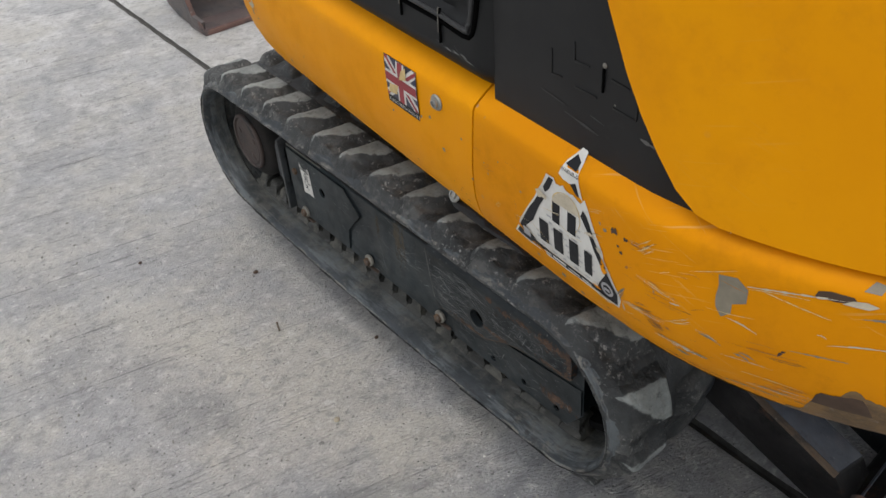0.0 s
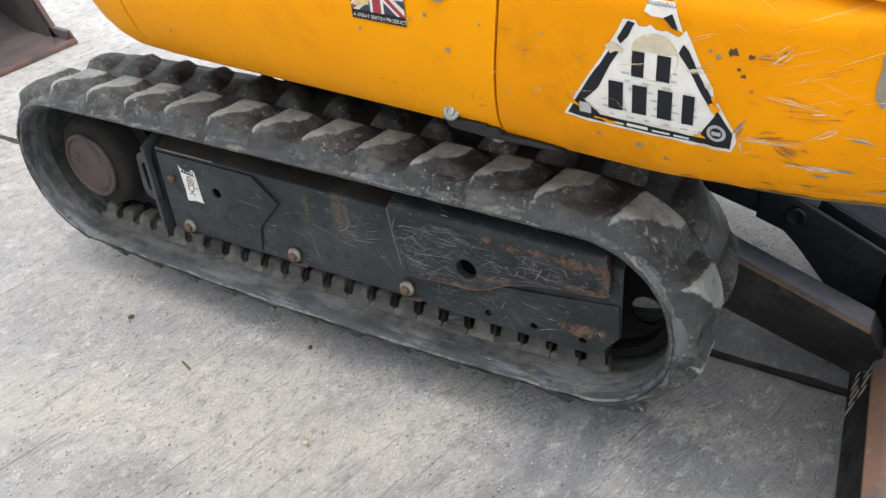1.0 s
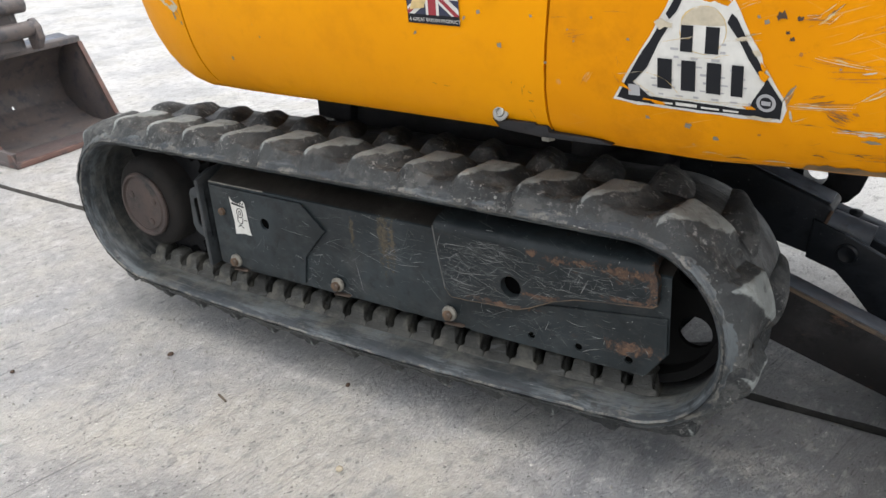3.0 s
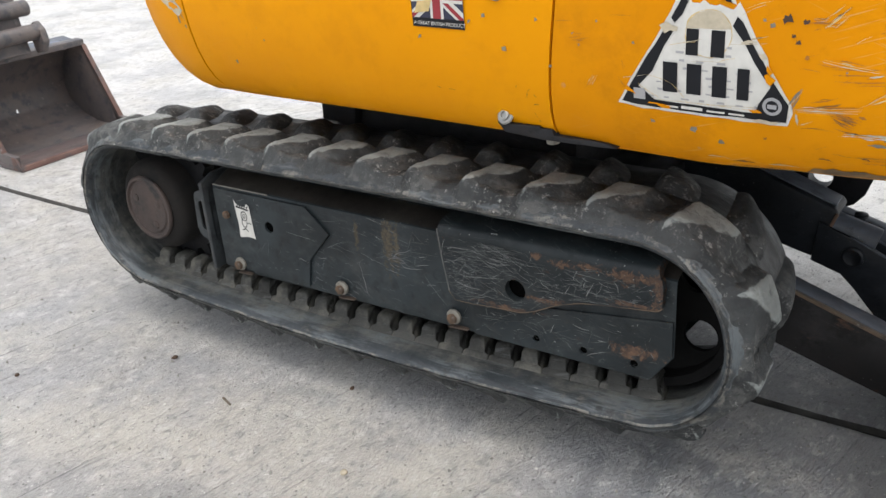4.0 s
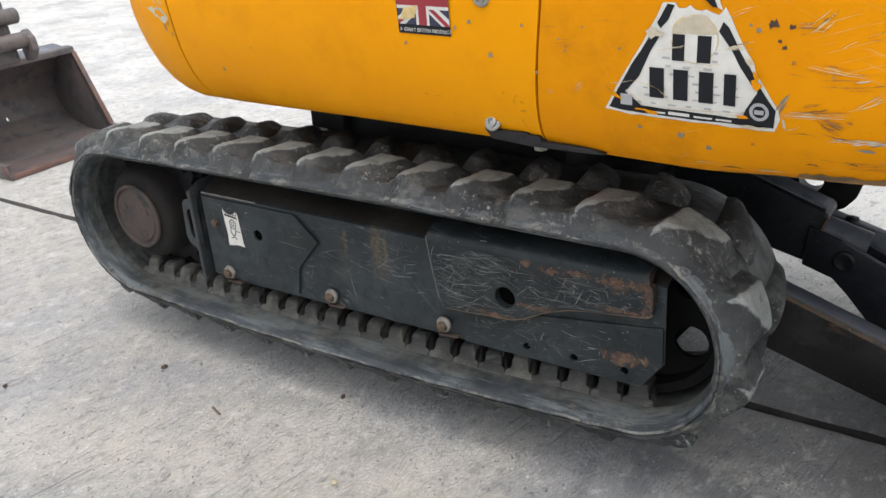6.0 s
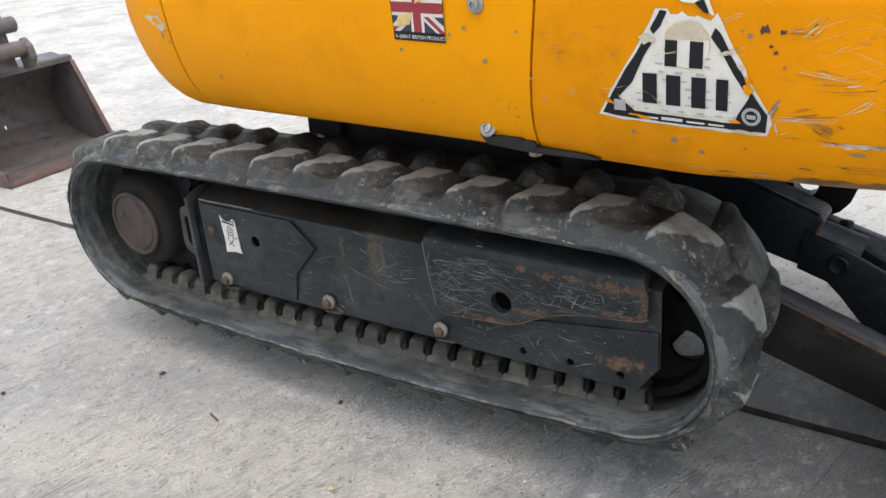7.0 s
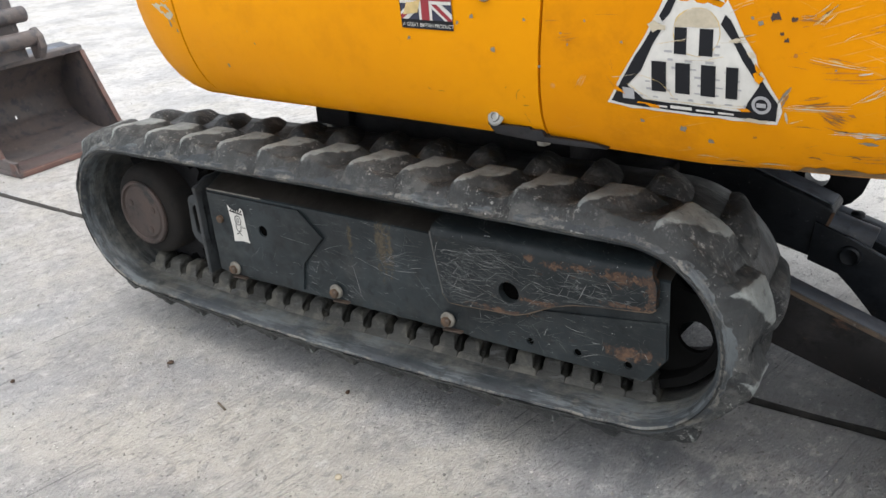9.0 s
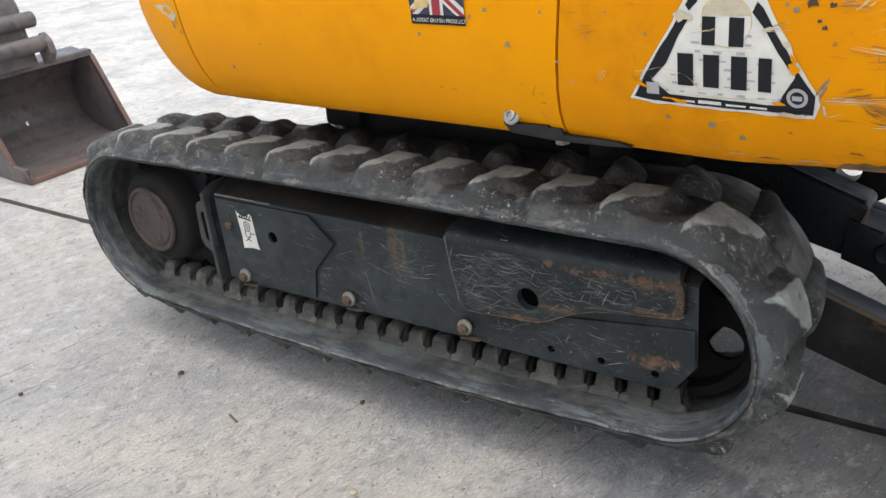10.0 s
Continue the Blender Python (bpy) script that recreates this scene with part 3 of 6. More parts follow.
def build_ground():
    """Cast concrete slabs with a long open joint and a crossing one."""
    bm = bmesh.new()
    xs = [-400, -80, -20, -9, -5.33, -5.30] + [-5.0 + 0.04 * i for i in range(188)] + [2.6, 4, 9, 30, 400]
    rows = []
    for x in xs:
        near = abs(x) < 6
        skew = -0.0112 * (min(x, 3.0) + 1.0) if x > -1 else 0.0
        e0 = 0.290 + skew + (wobble(x, 1.0, 0.007) if near else 0)
        e1 = 0.310 + skew + (wobble(x, 9.0, 0.007) if near else 0)
        sunk = -0.010 if -5.34 < x < -5.29 else 0.0
        ys = [(-400, 0), (-30, 0), (-6, 0), (-2, 0), (-0.6, 0), (0.1, 0), (e0 - 0.012, 0), (e0, -0.003), (e0 + 0.003, -0.014), (e1 - 0.003, -0.014), (e1, -0.003), (e1 + 0.012, 0), (0.6, 0), (2, 0), (8, 0), (40, 0), (400, 0)]
        rows.append([bm.verts.new((x, y, min(z, sunk) if sunk else z)) for y, z in ys])
    for a, b in zip(rows, rows[1:]):
        for i in range(len(a) - 1):
            f = bm.faces.new((a[i], b[i], b[i + 1], a[i + 1]))
            f.material_index = 1 if 7 <= i <= 9 or a[0].co.x == -5.33 else 0
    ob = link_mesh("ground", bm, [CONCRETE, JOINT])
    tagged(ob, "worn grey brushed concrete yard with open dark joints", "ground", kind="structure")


build_ground()

# ---- the excavator ----
excavator = tagged(new("mini_excavator"), "yellow and black mini excavator raised on its blade and bucket", "excavator")
excavator.location = (0, 0, 0)

# upper body: plan line of the near side, bottom roll and shoulder
REAR_C, REAR_R = (0.72, 0.455), 0.5515
INSETS = [(0.150, 0.503), (0.115, 0.504), (0.085, 0.506), (0.064, 0.510), (0.046, 0.517), (0.033, 0.527), (0.022, 0.541), (0.013, 0.560), (0.006, 0.585), (0.002, 0.612), (0.0, 0.64), (0.0, 0.665), (0.0, 0.710), (0.0003, 0.7215), (0.0030, 0.7278), (0.012, 0.7360), (0.021, 0.7432), (0.030, 0.7495), (0.042, 0.755), (0.060, 0.760)]


FRONT_C, FRONT_R = (-0.2707, 0.2480), 0.2643


def side_y(x):
    if x < FRONT_C[0]:
        return FRONT_C[1] - math.sqrt(max(1e-6, FRONT_R ** 2 - (x - FRONT_C[0]) ** 2))
    if x <= REAR_C[0]:
        return -0.0965 + (REAR_C[0] - x) * 0.081
    return REAR_C[1] - math.sqrt(max(1e-6, REAR_R ** 2 - (x - REAR_C[0]) ** 2))


def tuck(x):
    """How far the lower roll is drawn in and down: most at the front corner; below nought it rises towards the rear."""
    if x < FRONT_C[0]:
        u = math.acos(min(1.0, (FRONT_C[0] - x) / FRONT_R)) / (math.pi / 2)
        return 1 - 0.6682 * u ** 0.81
    if x > 0.60:
        u = min(1.0, (x - 0.60) / 0.13)
        return -0.0078 * u * u * (3 - 2 * u)
    return 0.3318 * max(0.0, 1 - (max(x, -0.215) + 0.215) / 0.935) ** 2.5


def rolled(inset, z, w):
    """Inset and height of a point of the roll under that tuck."""
    if w < 0:
        v = min(1.0, max(0.0, (0.64 - z) / 0.08))
        return inset, z - w * v * v * (3 - 2 * v)
    if z < 0.64:
        inset, z2 = inset * (1 + 1.23 * w), z - (0.0561 * w + 0.0434 * w * (1 - w)) * ((0.64 - z) / 0.137) ** 2
    else:
        z2 = z
    return inset + w * 0.0237 * max(0.0, (0.70 - z) / 0.17) ** 1.4, z2


PROUD = 0.003
SEAM_X = 0.431


def surface_y(x, z):
    """The near side of the yellow panels."""
    w = tuck(x)
    table = [rolled(a, b, w) for a, b in INSETS[:17]]
    inset = float(np.interp(z, [b for a, b in table], [a for a, b in table]))
    proud = PROUD if x > SEAM_X else 0.0025 if x > -0.2585 else 0.0
    if x < FRONT_C[0]:
        return FRONT_C[1] - math.sqrt(max(1e-6, (FRONT_R - inset) ** 2 - (x - FRONT_C[0]) ** 2))
    slope = 1.0
    if x > REAR_C[0]:
        slope = REAR_R / math.sqrt(max(1e-4, REAR_R ** 2 - (x - REAR_C[0]) ** 2))
    return side_y(x) + inset * slope - proud


def plan_points():
    """Points of the plan line with outward directions and a weight for the raised front."""
    out = []
    front_c, front_r = FRONT_C, FRONT_R
    for y in (0.95, 0.8, 0.6, 0.4, 0.25):
        out.append(((FRONT_C[0] - FRONT_R, y), (-1, 0), 1.0))
    for i in range(19):
        a = radians(180 + 90 * i / 18)
        d = (math.cos(a), math.sin(a))
        out.append(((front_c[0] + front_r * d[0], front_c[1] + front_r * d[1]), d, 1 - 0.6682 * (i / 18) ** 0.81))
    for i in range(1, 60):
        x = -0.215 + (REAR_C[0] + 0.215) * i / 60
        out.append(((x, side_y(x)), (-0.081, -1), tuck(x)))
    for i in range(60):
        a = radians(-90 + 150 * i / 59)
        d = (math.cos(a), math.sin(a))
        out.append(((REAR_C[0] + REAR_R * d[0], REAR_C[1] + REAR_R * d[1]), d, -0.0078))
    return out


PLAN = plan_points()


def panel_sheet(points, proud=0.0, thick=0.006):
    """A yellow panel over a stretch of the plan line, with rolled edge and real thickness."""
    bm = bmesh.new()
    skins = []
    for off in (proud, proud - thick):
        cols = []
        for (x, y), (dx, dy), w in points:
            n = math.hypot(dx, dy)
            dx, dy = dx / n, dy / n
            col = []
            for inset, z in INSETS:
                ii, zz = rolled(inset, z, w)
                drop = 0.4 * (proud - off) if z < 0.51 else 0
                lean = 0.097 * (zz - 0.523) * math.exp(-((x - 0.431) / 0.16) ** 2)
                lean -= 0.10 * max(0.0, zz - 0.64) * math.exp(-((x + 0.256) / 0.09) ** 2)
                col.append(bm.verts.new((x + lean + dx * (off - ii), y + dy * (off - ii), zz + (proud - off) * (1 if z < 0.52 else -1 if z > 0.75 else 0) + drop)))
            cols.append(col)
        skins.append(cols)
    a, b = skins
    for i in range(len(points) - 1):
        for j in range(len(INSETS) - 1):
            bm.faces.new((a[i][j], a[i + 1][j], a[i + 1][j + 1], a[i][j + 1]))
            bm.faces.new((b[i][j], b[i][j + 1], b[i + 1][j + 1], b[i + 1][j]))
        for j in (0, len(INSETS) - 1):
            bm.faces.new((a[i][j], b[i][j], b[i + 1][j], a[i + 1][j]))
    for i in (0, len(points) - 1):
        for j in range(len(INSETS) - 1):
            bm.faces.new((a[i][j], a[i][j + 1], b[i][j + 1], b[i][j]))
    return bm


def cut_plan(x0, x1, arc=False):
    """The stretch of the near side between two x, with exact ends."""
    pts = [p for p in PLAN[24:83] if x0 < p[0][0] < x1]
    def end(x):
        return ((x, side_y(x)), (-0.081, -1), tuck(x))
    return [end(x0)] + pts + [end(x1)]


part("corner_panel", panel_sheet(PLAN[:24] + [((-0.2625, side_y(-0.2625) + 0.0001), (-0.081, -1), 0.3318)], 0.0), YELLOW, excavator, "yellow rounded corner panel with scuffed paint")
part("side_panel", panel_sheet(cut_plan(-0.2545, SEAM_X - 0.004), 0.0025), YELLOW, excavator, "smooth yellow side panel with small stone chips")
part("counterweight_panel", panel_sheet(cut_plan(SEAM_X, 0.715) + PLAN[83:], PROUD), YELLOW_WORN, excavator, "scratched yellow counterweight panel with peeled paint")


def wall_sheet(points, low, high, inset, lean, thick=0.012, steps=8):
    """An upright skin set in from the plan line. low(x), high: heights."""
    bm = bmesh.new()
    skins = []
    for off in (0.0, thick):
        cols = []
        for (x, y), (dx, dy), w in points:
            n = math.hypot(dx, dy)
            col = []
            for k in range(steps + 1):
                z = low(x) + (high - low(x)) * k / steps
                i = inset + off + lean * (z - 0.76)
                col.append(bm.verts.new((x - dx / n * i, y - dy / n * i, z)))
            cols.append(col)
        skins.append(cols)
    a, b = skins
    for i in range(len(points) - 1):
        for j in range(steps):
            bm.faces.new((a[i][j], a[i + 1][j], a[i + 1][j + 1], a[i][j + 1]))
            bm.faces.new((b[i][j], b[i][j + 1], b[i + 1][j + 1], b[i + 1][j]))
        for j in (0, steps):
            bm.faces.new((a[i][j], b[i][j], b[i + 1][j], a[i + 1][j]))
    for i in (0, len(points) - 1):
        for j in range(steps):
            bm.faces.new((a[i][j], a[i][j + 1], b[i][j + 1], b[i][j]))
    return bm


def hood_edge(x):
    """Height of the hood's slanting front edge."""
    return float(np.interp(x - 0.007, [0.53, 0.61, 0.664, 0.692, 0.731, 0.764, 0.793], [1.24, 1.03, 0.916, 0.862, 0.805, 0.765, 0.745]))


hood_pts = [((x, side_y(x)), (-0.081, -1), 0) for x in np.linspace(0.53, 0.715, 40)] + PLAN[83:]
part("engine_hood", wall_sheet(hood_pts, hood_edge, 1.26, 0.005, 0.02, 0.014, 12), YELLOW, excavator, "large plain yellow engine hood with a curved lower edge")
black_pts = [((x, side_y(x)), (-0.081, -1), 0) for x in np.linspace(0.47, 0.80, 20)]
part("side_door", wall_sheet(black_pts, lambda x: 0.735, 1.26, 0.0175, 0.02), BLACK_PANEL, excavator, "black scuffed side door panel")


def build_trim():
    """The moulded black trim with a rounded rear edge and a recessed field."""
    bm = bmesh.new()
    x0, x1, z0, z1 = -0.30, 0.488, 0.752, 1.26
    fx0, fx1, fz0 = 0.12, 0.437, 0.815
    xs = sorted(set([round(v, 4) for v in np.linspace(x0, x1 - 0.05, 40)] + [x1 - 0.035, x1 - 0.02, x1 - 0.01, x1 - 0.003, x1, fx1, fx1 - 0.008, fx1 - 0.016]))
    zs = sorted(set([z0, z0 + 0.006, z0 + 0.02] + [round(v, 4) for v in np.linspace(z0 + 0.03, z1, 40)] + [fz0, fz0 + 0.008, fz0 + 0.016]))
    grid = []
    for x in xs:
        col = []
        for z in zs:
            y = side_y(max(x, -0.25)) + 0.006 + 0.03 * (z - 0.76)
            e = max(0.0, (x - (x1 - 0.05)) / 0.05)
            y += 0.040 * (1 - math.sqrt(max(0, 1 - e * e)))
            y += 0.018 * max(0, 1 - (z - z0) / 0.02)
            inside = min(fx1 - x, z - fz0, x - fx0)
            y += 0.012 * min(1, max(0, inside / 0.016)) - 0.005 * min(1, max(0, (inside - 0.016) / 0.02))
            col.append(bm.verts.new((x, y, z)))
        grid.append(col)
    for a, b in zip(grid, grid[1:]):
        for j in range(len(zs) - 1):
            bm.faces.new((a[j], b[j], b[j + 1], a[j + 1]))
    bmesh.ops.solidify(bm, geom=bm.faces[:], thickness=0.012)
    return bm


part("side_trim", build_trim(), BLACK_PLASTIC, excavator, "black moulded plastic trim with a recessed field", 50)
def trim_y(x, z):
    return side_y(max(x, -0.25)) + 0.006 + 0.03 * (z - 0.76)
groove = [(0.150, 0.811), (0.287, 0.813), (0.379, 0.812), (0.424, 0.8085), (0.436, 0.810), (0.4435, 0.817), (0.448, 0.828), (0.452, 0.846), (0.457, 0.88), (0.475, 1.0), (0.49, 1.15)]
# the groove's shade is a black bead laid beside the moulded rim
for name, inset, rr, mat in (("recess_groove", 0.0, 0.0030, VOID), ("recess_rim", 0.008, 0.0032, BLACK_PLASTIC)):
    bm = bmesh.new()
    pts = [Vector((x - inset * (1 if z > 0.812 else 0.2), trim_y(x, z) + 0.0003, z + inset * (1 if z < 0.82 else 0.1))) for x, z in groove]
    rings = []
    for a, p in enumerate(pts):
        d = (pts[min(a + 1, len(pts) - 1)] - pts[max(a - 1, 0)]).normalized()
        side = d.cross(Vector((0, 1, 0))).normalized()
        rings.append([bm.verts.new(p + rr * (math.cos(q) * side + math.sin(q) * Vector((0, -1, 0)))) for q in [2 * math.pi * i / 8 for i in range(8)]])
    for a, b in zip(rings, rings[1:]):
        for i in range(8):
            bm.faces.new((a[i], a[(i + 1) % 8], b[(i + 1) % 8], b[i]))
    part(name, bm, mat, excavator, "black bead standing in for a groove's shade" if mat is VOID else "moulded rim")
# slot shade laid on as black strips, the highlight beside it as pale ones
for x0, z0, x1, z1 in ((0.2825, 0.840, 0.2830, 0.792), (0.3760, 0.829, 0.3750, 0.784)):
    part("trim_clip", bar((x0, trim_y(x0, z0) - 0.001, z0), (x1, trim_y(x1, z1) - 0.001, z1), 0.003, 0.0035, (0, 1, 0), 0.001), VOID, excavator, "black strip standing in for a slot's shade")
    part("trim_clip", bar((x0 - 0.002, trim_y(x0, z0) - 0.001, z0), (x1 - 0.002, trim_y(x1, z1) - 0.001, z0 + (z1 - z0) * 0.7), 0.0016, 0.0035, (0, 1, 0), 0.0005), WASHER, excavator, "pale strip standing in for a highlight on the slot")
def door_y(x, z):
    return side_y(x) + 0.0175 + 0.02 * (z - 0.76)
# black strip for the shade in the door's slot
door_slot = part("door_slot", bar((0.6574, door_y(0.657, 0.84) - 0.0005, 0.848), (0.6570, door_y(0.657, 0.84) - 0.0005, 0.822), 0.0024, 0.004, (0, 1, 0), 0.001), VOID, excavator, "black strip standing in for a slot's shade")
part("slot_rivet", turned([(0.0015, -0.0012), (0.003, -0.0004), (0.003, 0.002)], 12, (0.6576, door_y(0.658, 0.85), 0.851)), WASHER, door_slot, "pale worn rivet")
for x0, z0, x1, z1 in ((0.613, 0.8403, 0.6355, 0.8417), (0.577, 0.8135, 0.594, 0.8153), (0.6145, 0.8123, 0.6485, 0.8129), (0.672, 0.8111, 0.705, 0.810), (0.668, 0.840, 0.693, 0.839), (0.577, 0.8135, 0.576, 0.842), (0.613, 0.8403, 0.612, 0.861), (0.705, 0.810, 0.706, 0.829)):
    part("embossed_line", bar((x0, door_y(x0, z0), z0), (x1, door_y(x1, z1), z1), 0.0022, 0.0020, (0, 1, 0), 0.0006), BLACK_PANEL, excavator)
# decks that close the body above and below
deck = [(p[0][0] - 0.05 * p[1][0], p[0][1] - 0.05 * p[1][1]) for p in PLAN]
part("body_deck", prism(deck, 1.24, 1.26, "z"), BLACK_PANEL, excavator, "black closing deck")
floor_line = [(p[0][0] - 0.14 * p[1][0], p[0][1] - 0.14 * p[1][1]) for p in PLAN]
part("belly_plate", prism(floor_line, 0.522, 0.535, "z"), STEEL_DARK, excavator, "dark dirty belly plate")

part("front_wall", prism([(0.14, 0.66), (0.93, 0.66), (0.93, 1.245), (0.14, 1.245)], -0.500, -0.488, "x", 0.002), BLACK_PANEL, excavator, "black closing wall")
part("far_wall", prism([(-0.43, 0.535), (0.97, 0.535), (0.97, 1.245), (-0.43, 1.245)], 0.932, 0.944, "y", 0.002), BLACK_PANEL, excavator, "black closing wall")

# ---- chassis under the slew ring ----
chassis = part("chassis", prism([(-0.20, 0.44), (-0.17, 0.30), (0.26, 0.26), (0.32, 0.31), (0.32, 0.45), (0.28, 0.48), (-0.10, 0.48)], 0.235, 0.70, "y", 0.01), STEEL_DARK, excavator, "black welded undercarriage centre section")
part("slew_ring", turned([(0.27, 0.475), (0.30, 0.48), (0.30, 0.524), (0.27, 0.526)], 64, (0.30, 0.455, 0), "z"), STEEL_DARK, chassis)
part("slew_motor_guard", prism([(-0.205, 0.40), (-0.125, 0.40), (-0.11, 0.50), (-0.20, 0.52)], 0.215, 0.30, "y", 0.006), STEEL_DARK, chassis)
part("axle_beam", bar((-0.02, 0.12, 0.30), (-0.02, 0.80, 0.30), 0.16, 0.10), STEEL_DARK, chassis)
part("axle_beam", bar((0.36, 0.12, 0.30), (0.36, 0.80, 0.30), 0.16, 0.10), STEEL_DARK, chassis)

# ---- rubber track ----
TRACK_Y0, TRACK_Y1 = -0.040, 0.190
SPROCKET, SPROCKET_R = (-0.500, 0.2465), 0.1345
IDLER, IDLER_R = (0.523, 0.2615), 0.1285


def belt_line(n=512):
    """The belt's inner face as a closed line: over the top, round the idler, back along the sagging bottom."""
    pts = []
    sx, sz = SPROCKET
    ix, iz = IDLER
    for i in range(60):
        t = i / 60
        pts.append((sx + (ix - sx) * t, sz + SPROCKET_R + (iz + IDLER_R - sz - SPROCKET_R) * t + 0.003 * math.sin(math.pi * t)))
    for i in range(60):
        a = radians(90 - 180 * i / 60)
        pts.append((ix + IDLER_R * math.cos(a), iz + IDLER_R * math.sin(a)))
    for i in range(60):
        t = i / 60
        pts.append((ix + (sx - ix) * t, iz - IDLER_R + (sz - SPROCKET_R - iz + IDLER_R) * t - 0.0145 * math.sin(math.pi * t)))
    for i in range(60):
        a = radians(270 - 180 * i / 60)
        pts.append((sx + SPROCKET_R * math.cos(a), sz + SPROCKET_R * math.sin(a)))
    p = np.array(pts)
    for _ in range(3):
        p = (np.roll(p, 1, 0) + 2 * p + np.roll(p, -1, 0)) / 4
    closed = np.vstack([p, p[:1]])
    run = np.concatenate([[0], np.cumsum(np.linalg.norm(np.diff(closed, axis=0), axis=1))])
    s = np.linspace(0, run[-1], n, endpoint=False)
    return np.stack([np.interp(s, run, closed[:, 0]), np.interp(s, run, closed[:, 1])], 1), run[-1]


BELT, BELT_LENGTH = belt_line()


def on_belt(s, height=0.0):
    """A place on the belt: s metres along it, and the pose there with x along the belt and z outward."""
    f = (s / BELT_LENGTH % 1.0) * len(BELT)
    i = int(f)
    a, b, t = BELT[i % len(BELT)], BELT[(i + 1) % len(BELT)], f - i
    p = a + (b - a) * t
    d = BELT[(i + 3) % len(BELT)] - BELT[(i - 2) % len(BELT)]
    d = d / np.linalg.norm(d)
    n = np.array((-d[1], d[0]))
    p = p + n * height
    return Matrix(((d[0], 0, n[0], p[0]), (0, 1, 0, 0), (d[1], 0, n[1], p[1]), (0, 0, 0, 1)))


BELT_T = 0.024


def build_belt():
    section = [(-0.038, 0.006), (-0.030, 0.0), (0.0, -0.001), (0.012, -0.002), (0.018, 0.009), (0.132, 0.009), (0.138, -0.002), (0.15, -0.001), (0.18, 0.0), (0.188, 0.006), (0.190, 0.014), (0.184, BELT_T - 0.002), (0.15, BELT_T), (0.075, BELT_T), (0.010, BELT_T), (-0.004, BELT_T + 0.003), (-0.016, BELT_T + 0.006), (-0.026, BELT_T + 0.002), (-0.036, 0.016), (-0.040, 0.009)]
    bm = bmesh.new()
    uv = bm.loops.layers.uv.new("UVMap")
    n = 360
    rings = []
    for i in range(n):
        m = on_belt(BELT_LENGTH * i / n)
        ripple = 0.0025 * noise.noise((i * 0.21, 3, 0))
        rings.append([bm.verts.new(m @ Vector((0, y + (ripple if y < -0.02 else 0), h))) for y, h in section])
    across = [0.0]
    for (y0, h0), (y1, h1) in zip(section, section[1:] + section[:1]):
        across.append(across[-1] + math.hypot(y1 - y0, h1 - h0))
    for i in range(n):
        a, b = rings[i], rings[(i + 1) % n]
        for j in range(len(section)):
            k = (j + 1) % len(section)
            f = bm.faces.new((a[j], b[j], b[k], a[k]))
            for loop, (s, t) in zip(f.loops, ((i, j), (i + 1, j), (i + 1, j + 1), (i, j + 1))):
                loop[uv].uv = (BELT_LENGTH * s / n, across[t])
    return bm


track = part("rubber_track", build_belt(), RUBBER, excavator, "worn black rubber crawler track", 50)


def smooth01(v):
    v = min(1.0, max(0.0, v))
    return v * v * (3 - 2 * v)


def soft_min(values, k):
    """The least of some values, rounded off where two come close."""
    return -math.log(sum(math.exp(-v / k) for v in values)) * k


# the worn flat top of a tread block: edges as point, inward direction and width of the flank below
TREAD_EDGES = [((0.0, -0.024), (0.995, -0.103), 0.015), ((0.054, 0.040), (-0.990, 0.140), 0.022), ((0.0, -0.024), (-0.743, 0.669), 0.040), ((0.0, 0.056), (0.0, -1.0), 0.015)]


def tread_mesh(mirror):
    """A slanting tread block: flat worn top, broad crumbling flank to the belt's edge; the inner row is worn to humps."""
    bm = bmesh.new()
    uv = bm.loops.layers.uv.new("UVMap")
    nx, ny = 34, 36
    tall = 0.0265 if mirror else 0.0235
    grid, rise = [], {}
    for i in range(nx + 1):
        x = -0.026 + 0.122 * i / nx
        col = []
        for j in range(ny + 1):
            y = -0.0415 + 0.1285 * j / ny
            near = []
            for (ex, ey), (nxx, nyy), wide in TREAD_EDGES:
                d = (x - ex) * nxx + (y - ey) * nyy
                if mirror:
                    near.append(min(1.5, 1 + (d - 0.012) / (wide + 0.010)))
                else:
                    near.append(min(1.6, 1 + d / wide))
            k = soft_min(near + [1.0], 0.16 if mirror else 0.03)
            k = smooth01(k) if mirror else min(1.0, max(0.0, k))
            h = tall * k
            if not mirror:
                # the shoulder that runs on along the belt's edge between the blocks
                wave = 0.0115 + 0.0035 * math.sin(2 * math.pi * (x + 0.004) / 0.0957)
                h = max(h, wave * (1 - smooth01((y - 0.000) / 0.040)))
                h += 0.20 * min(h, wave * (1 - smooth01((y - 0.0) / 0.03)))
            edge = smooth01((y + 0.0415) / (0.024 if not mirror else 0.012))
            h = (h + 0.0125) * edge - 0.0125 if not mirror else h * edge - 0.006
            v = bm.verts.new((x, 0.15 - y if mirror else y, h))
            crumble = 0.0026 if k < 0.93 and not mirror and y > -0.034 else 0.0008
            v.co += crumble * Vector(noise.noise_vector(v.co * 60)) + 0.6 * crumble * Vector(noise.noise_vector(v.co * 190))
            rise[v] = (x, k * (0.80 if mirror else 1.0))
            col.append(v)
        grid.append(col)
    for a, b in zip(grid, grid[1:]):
        for j in range(ny):
            f = bm.faces.new((a[j], b[j], b[j + 1], a[j + 1]))
            for loop in f.loops:
                loop[uv].uv = rise[loop.vert]
    return bm


TREADS = 30
PITCH = BELT_LENGTH / TREADS
PHASE = 0.0953
first = {}


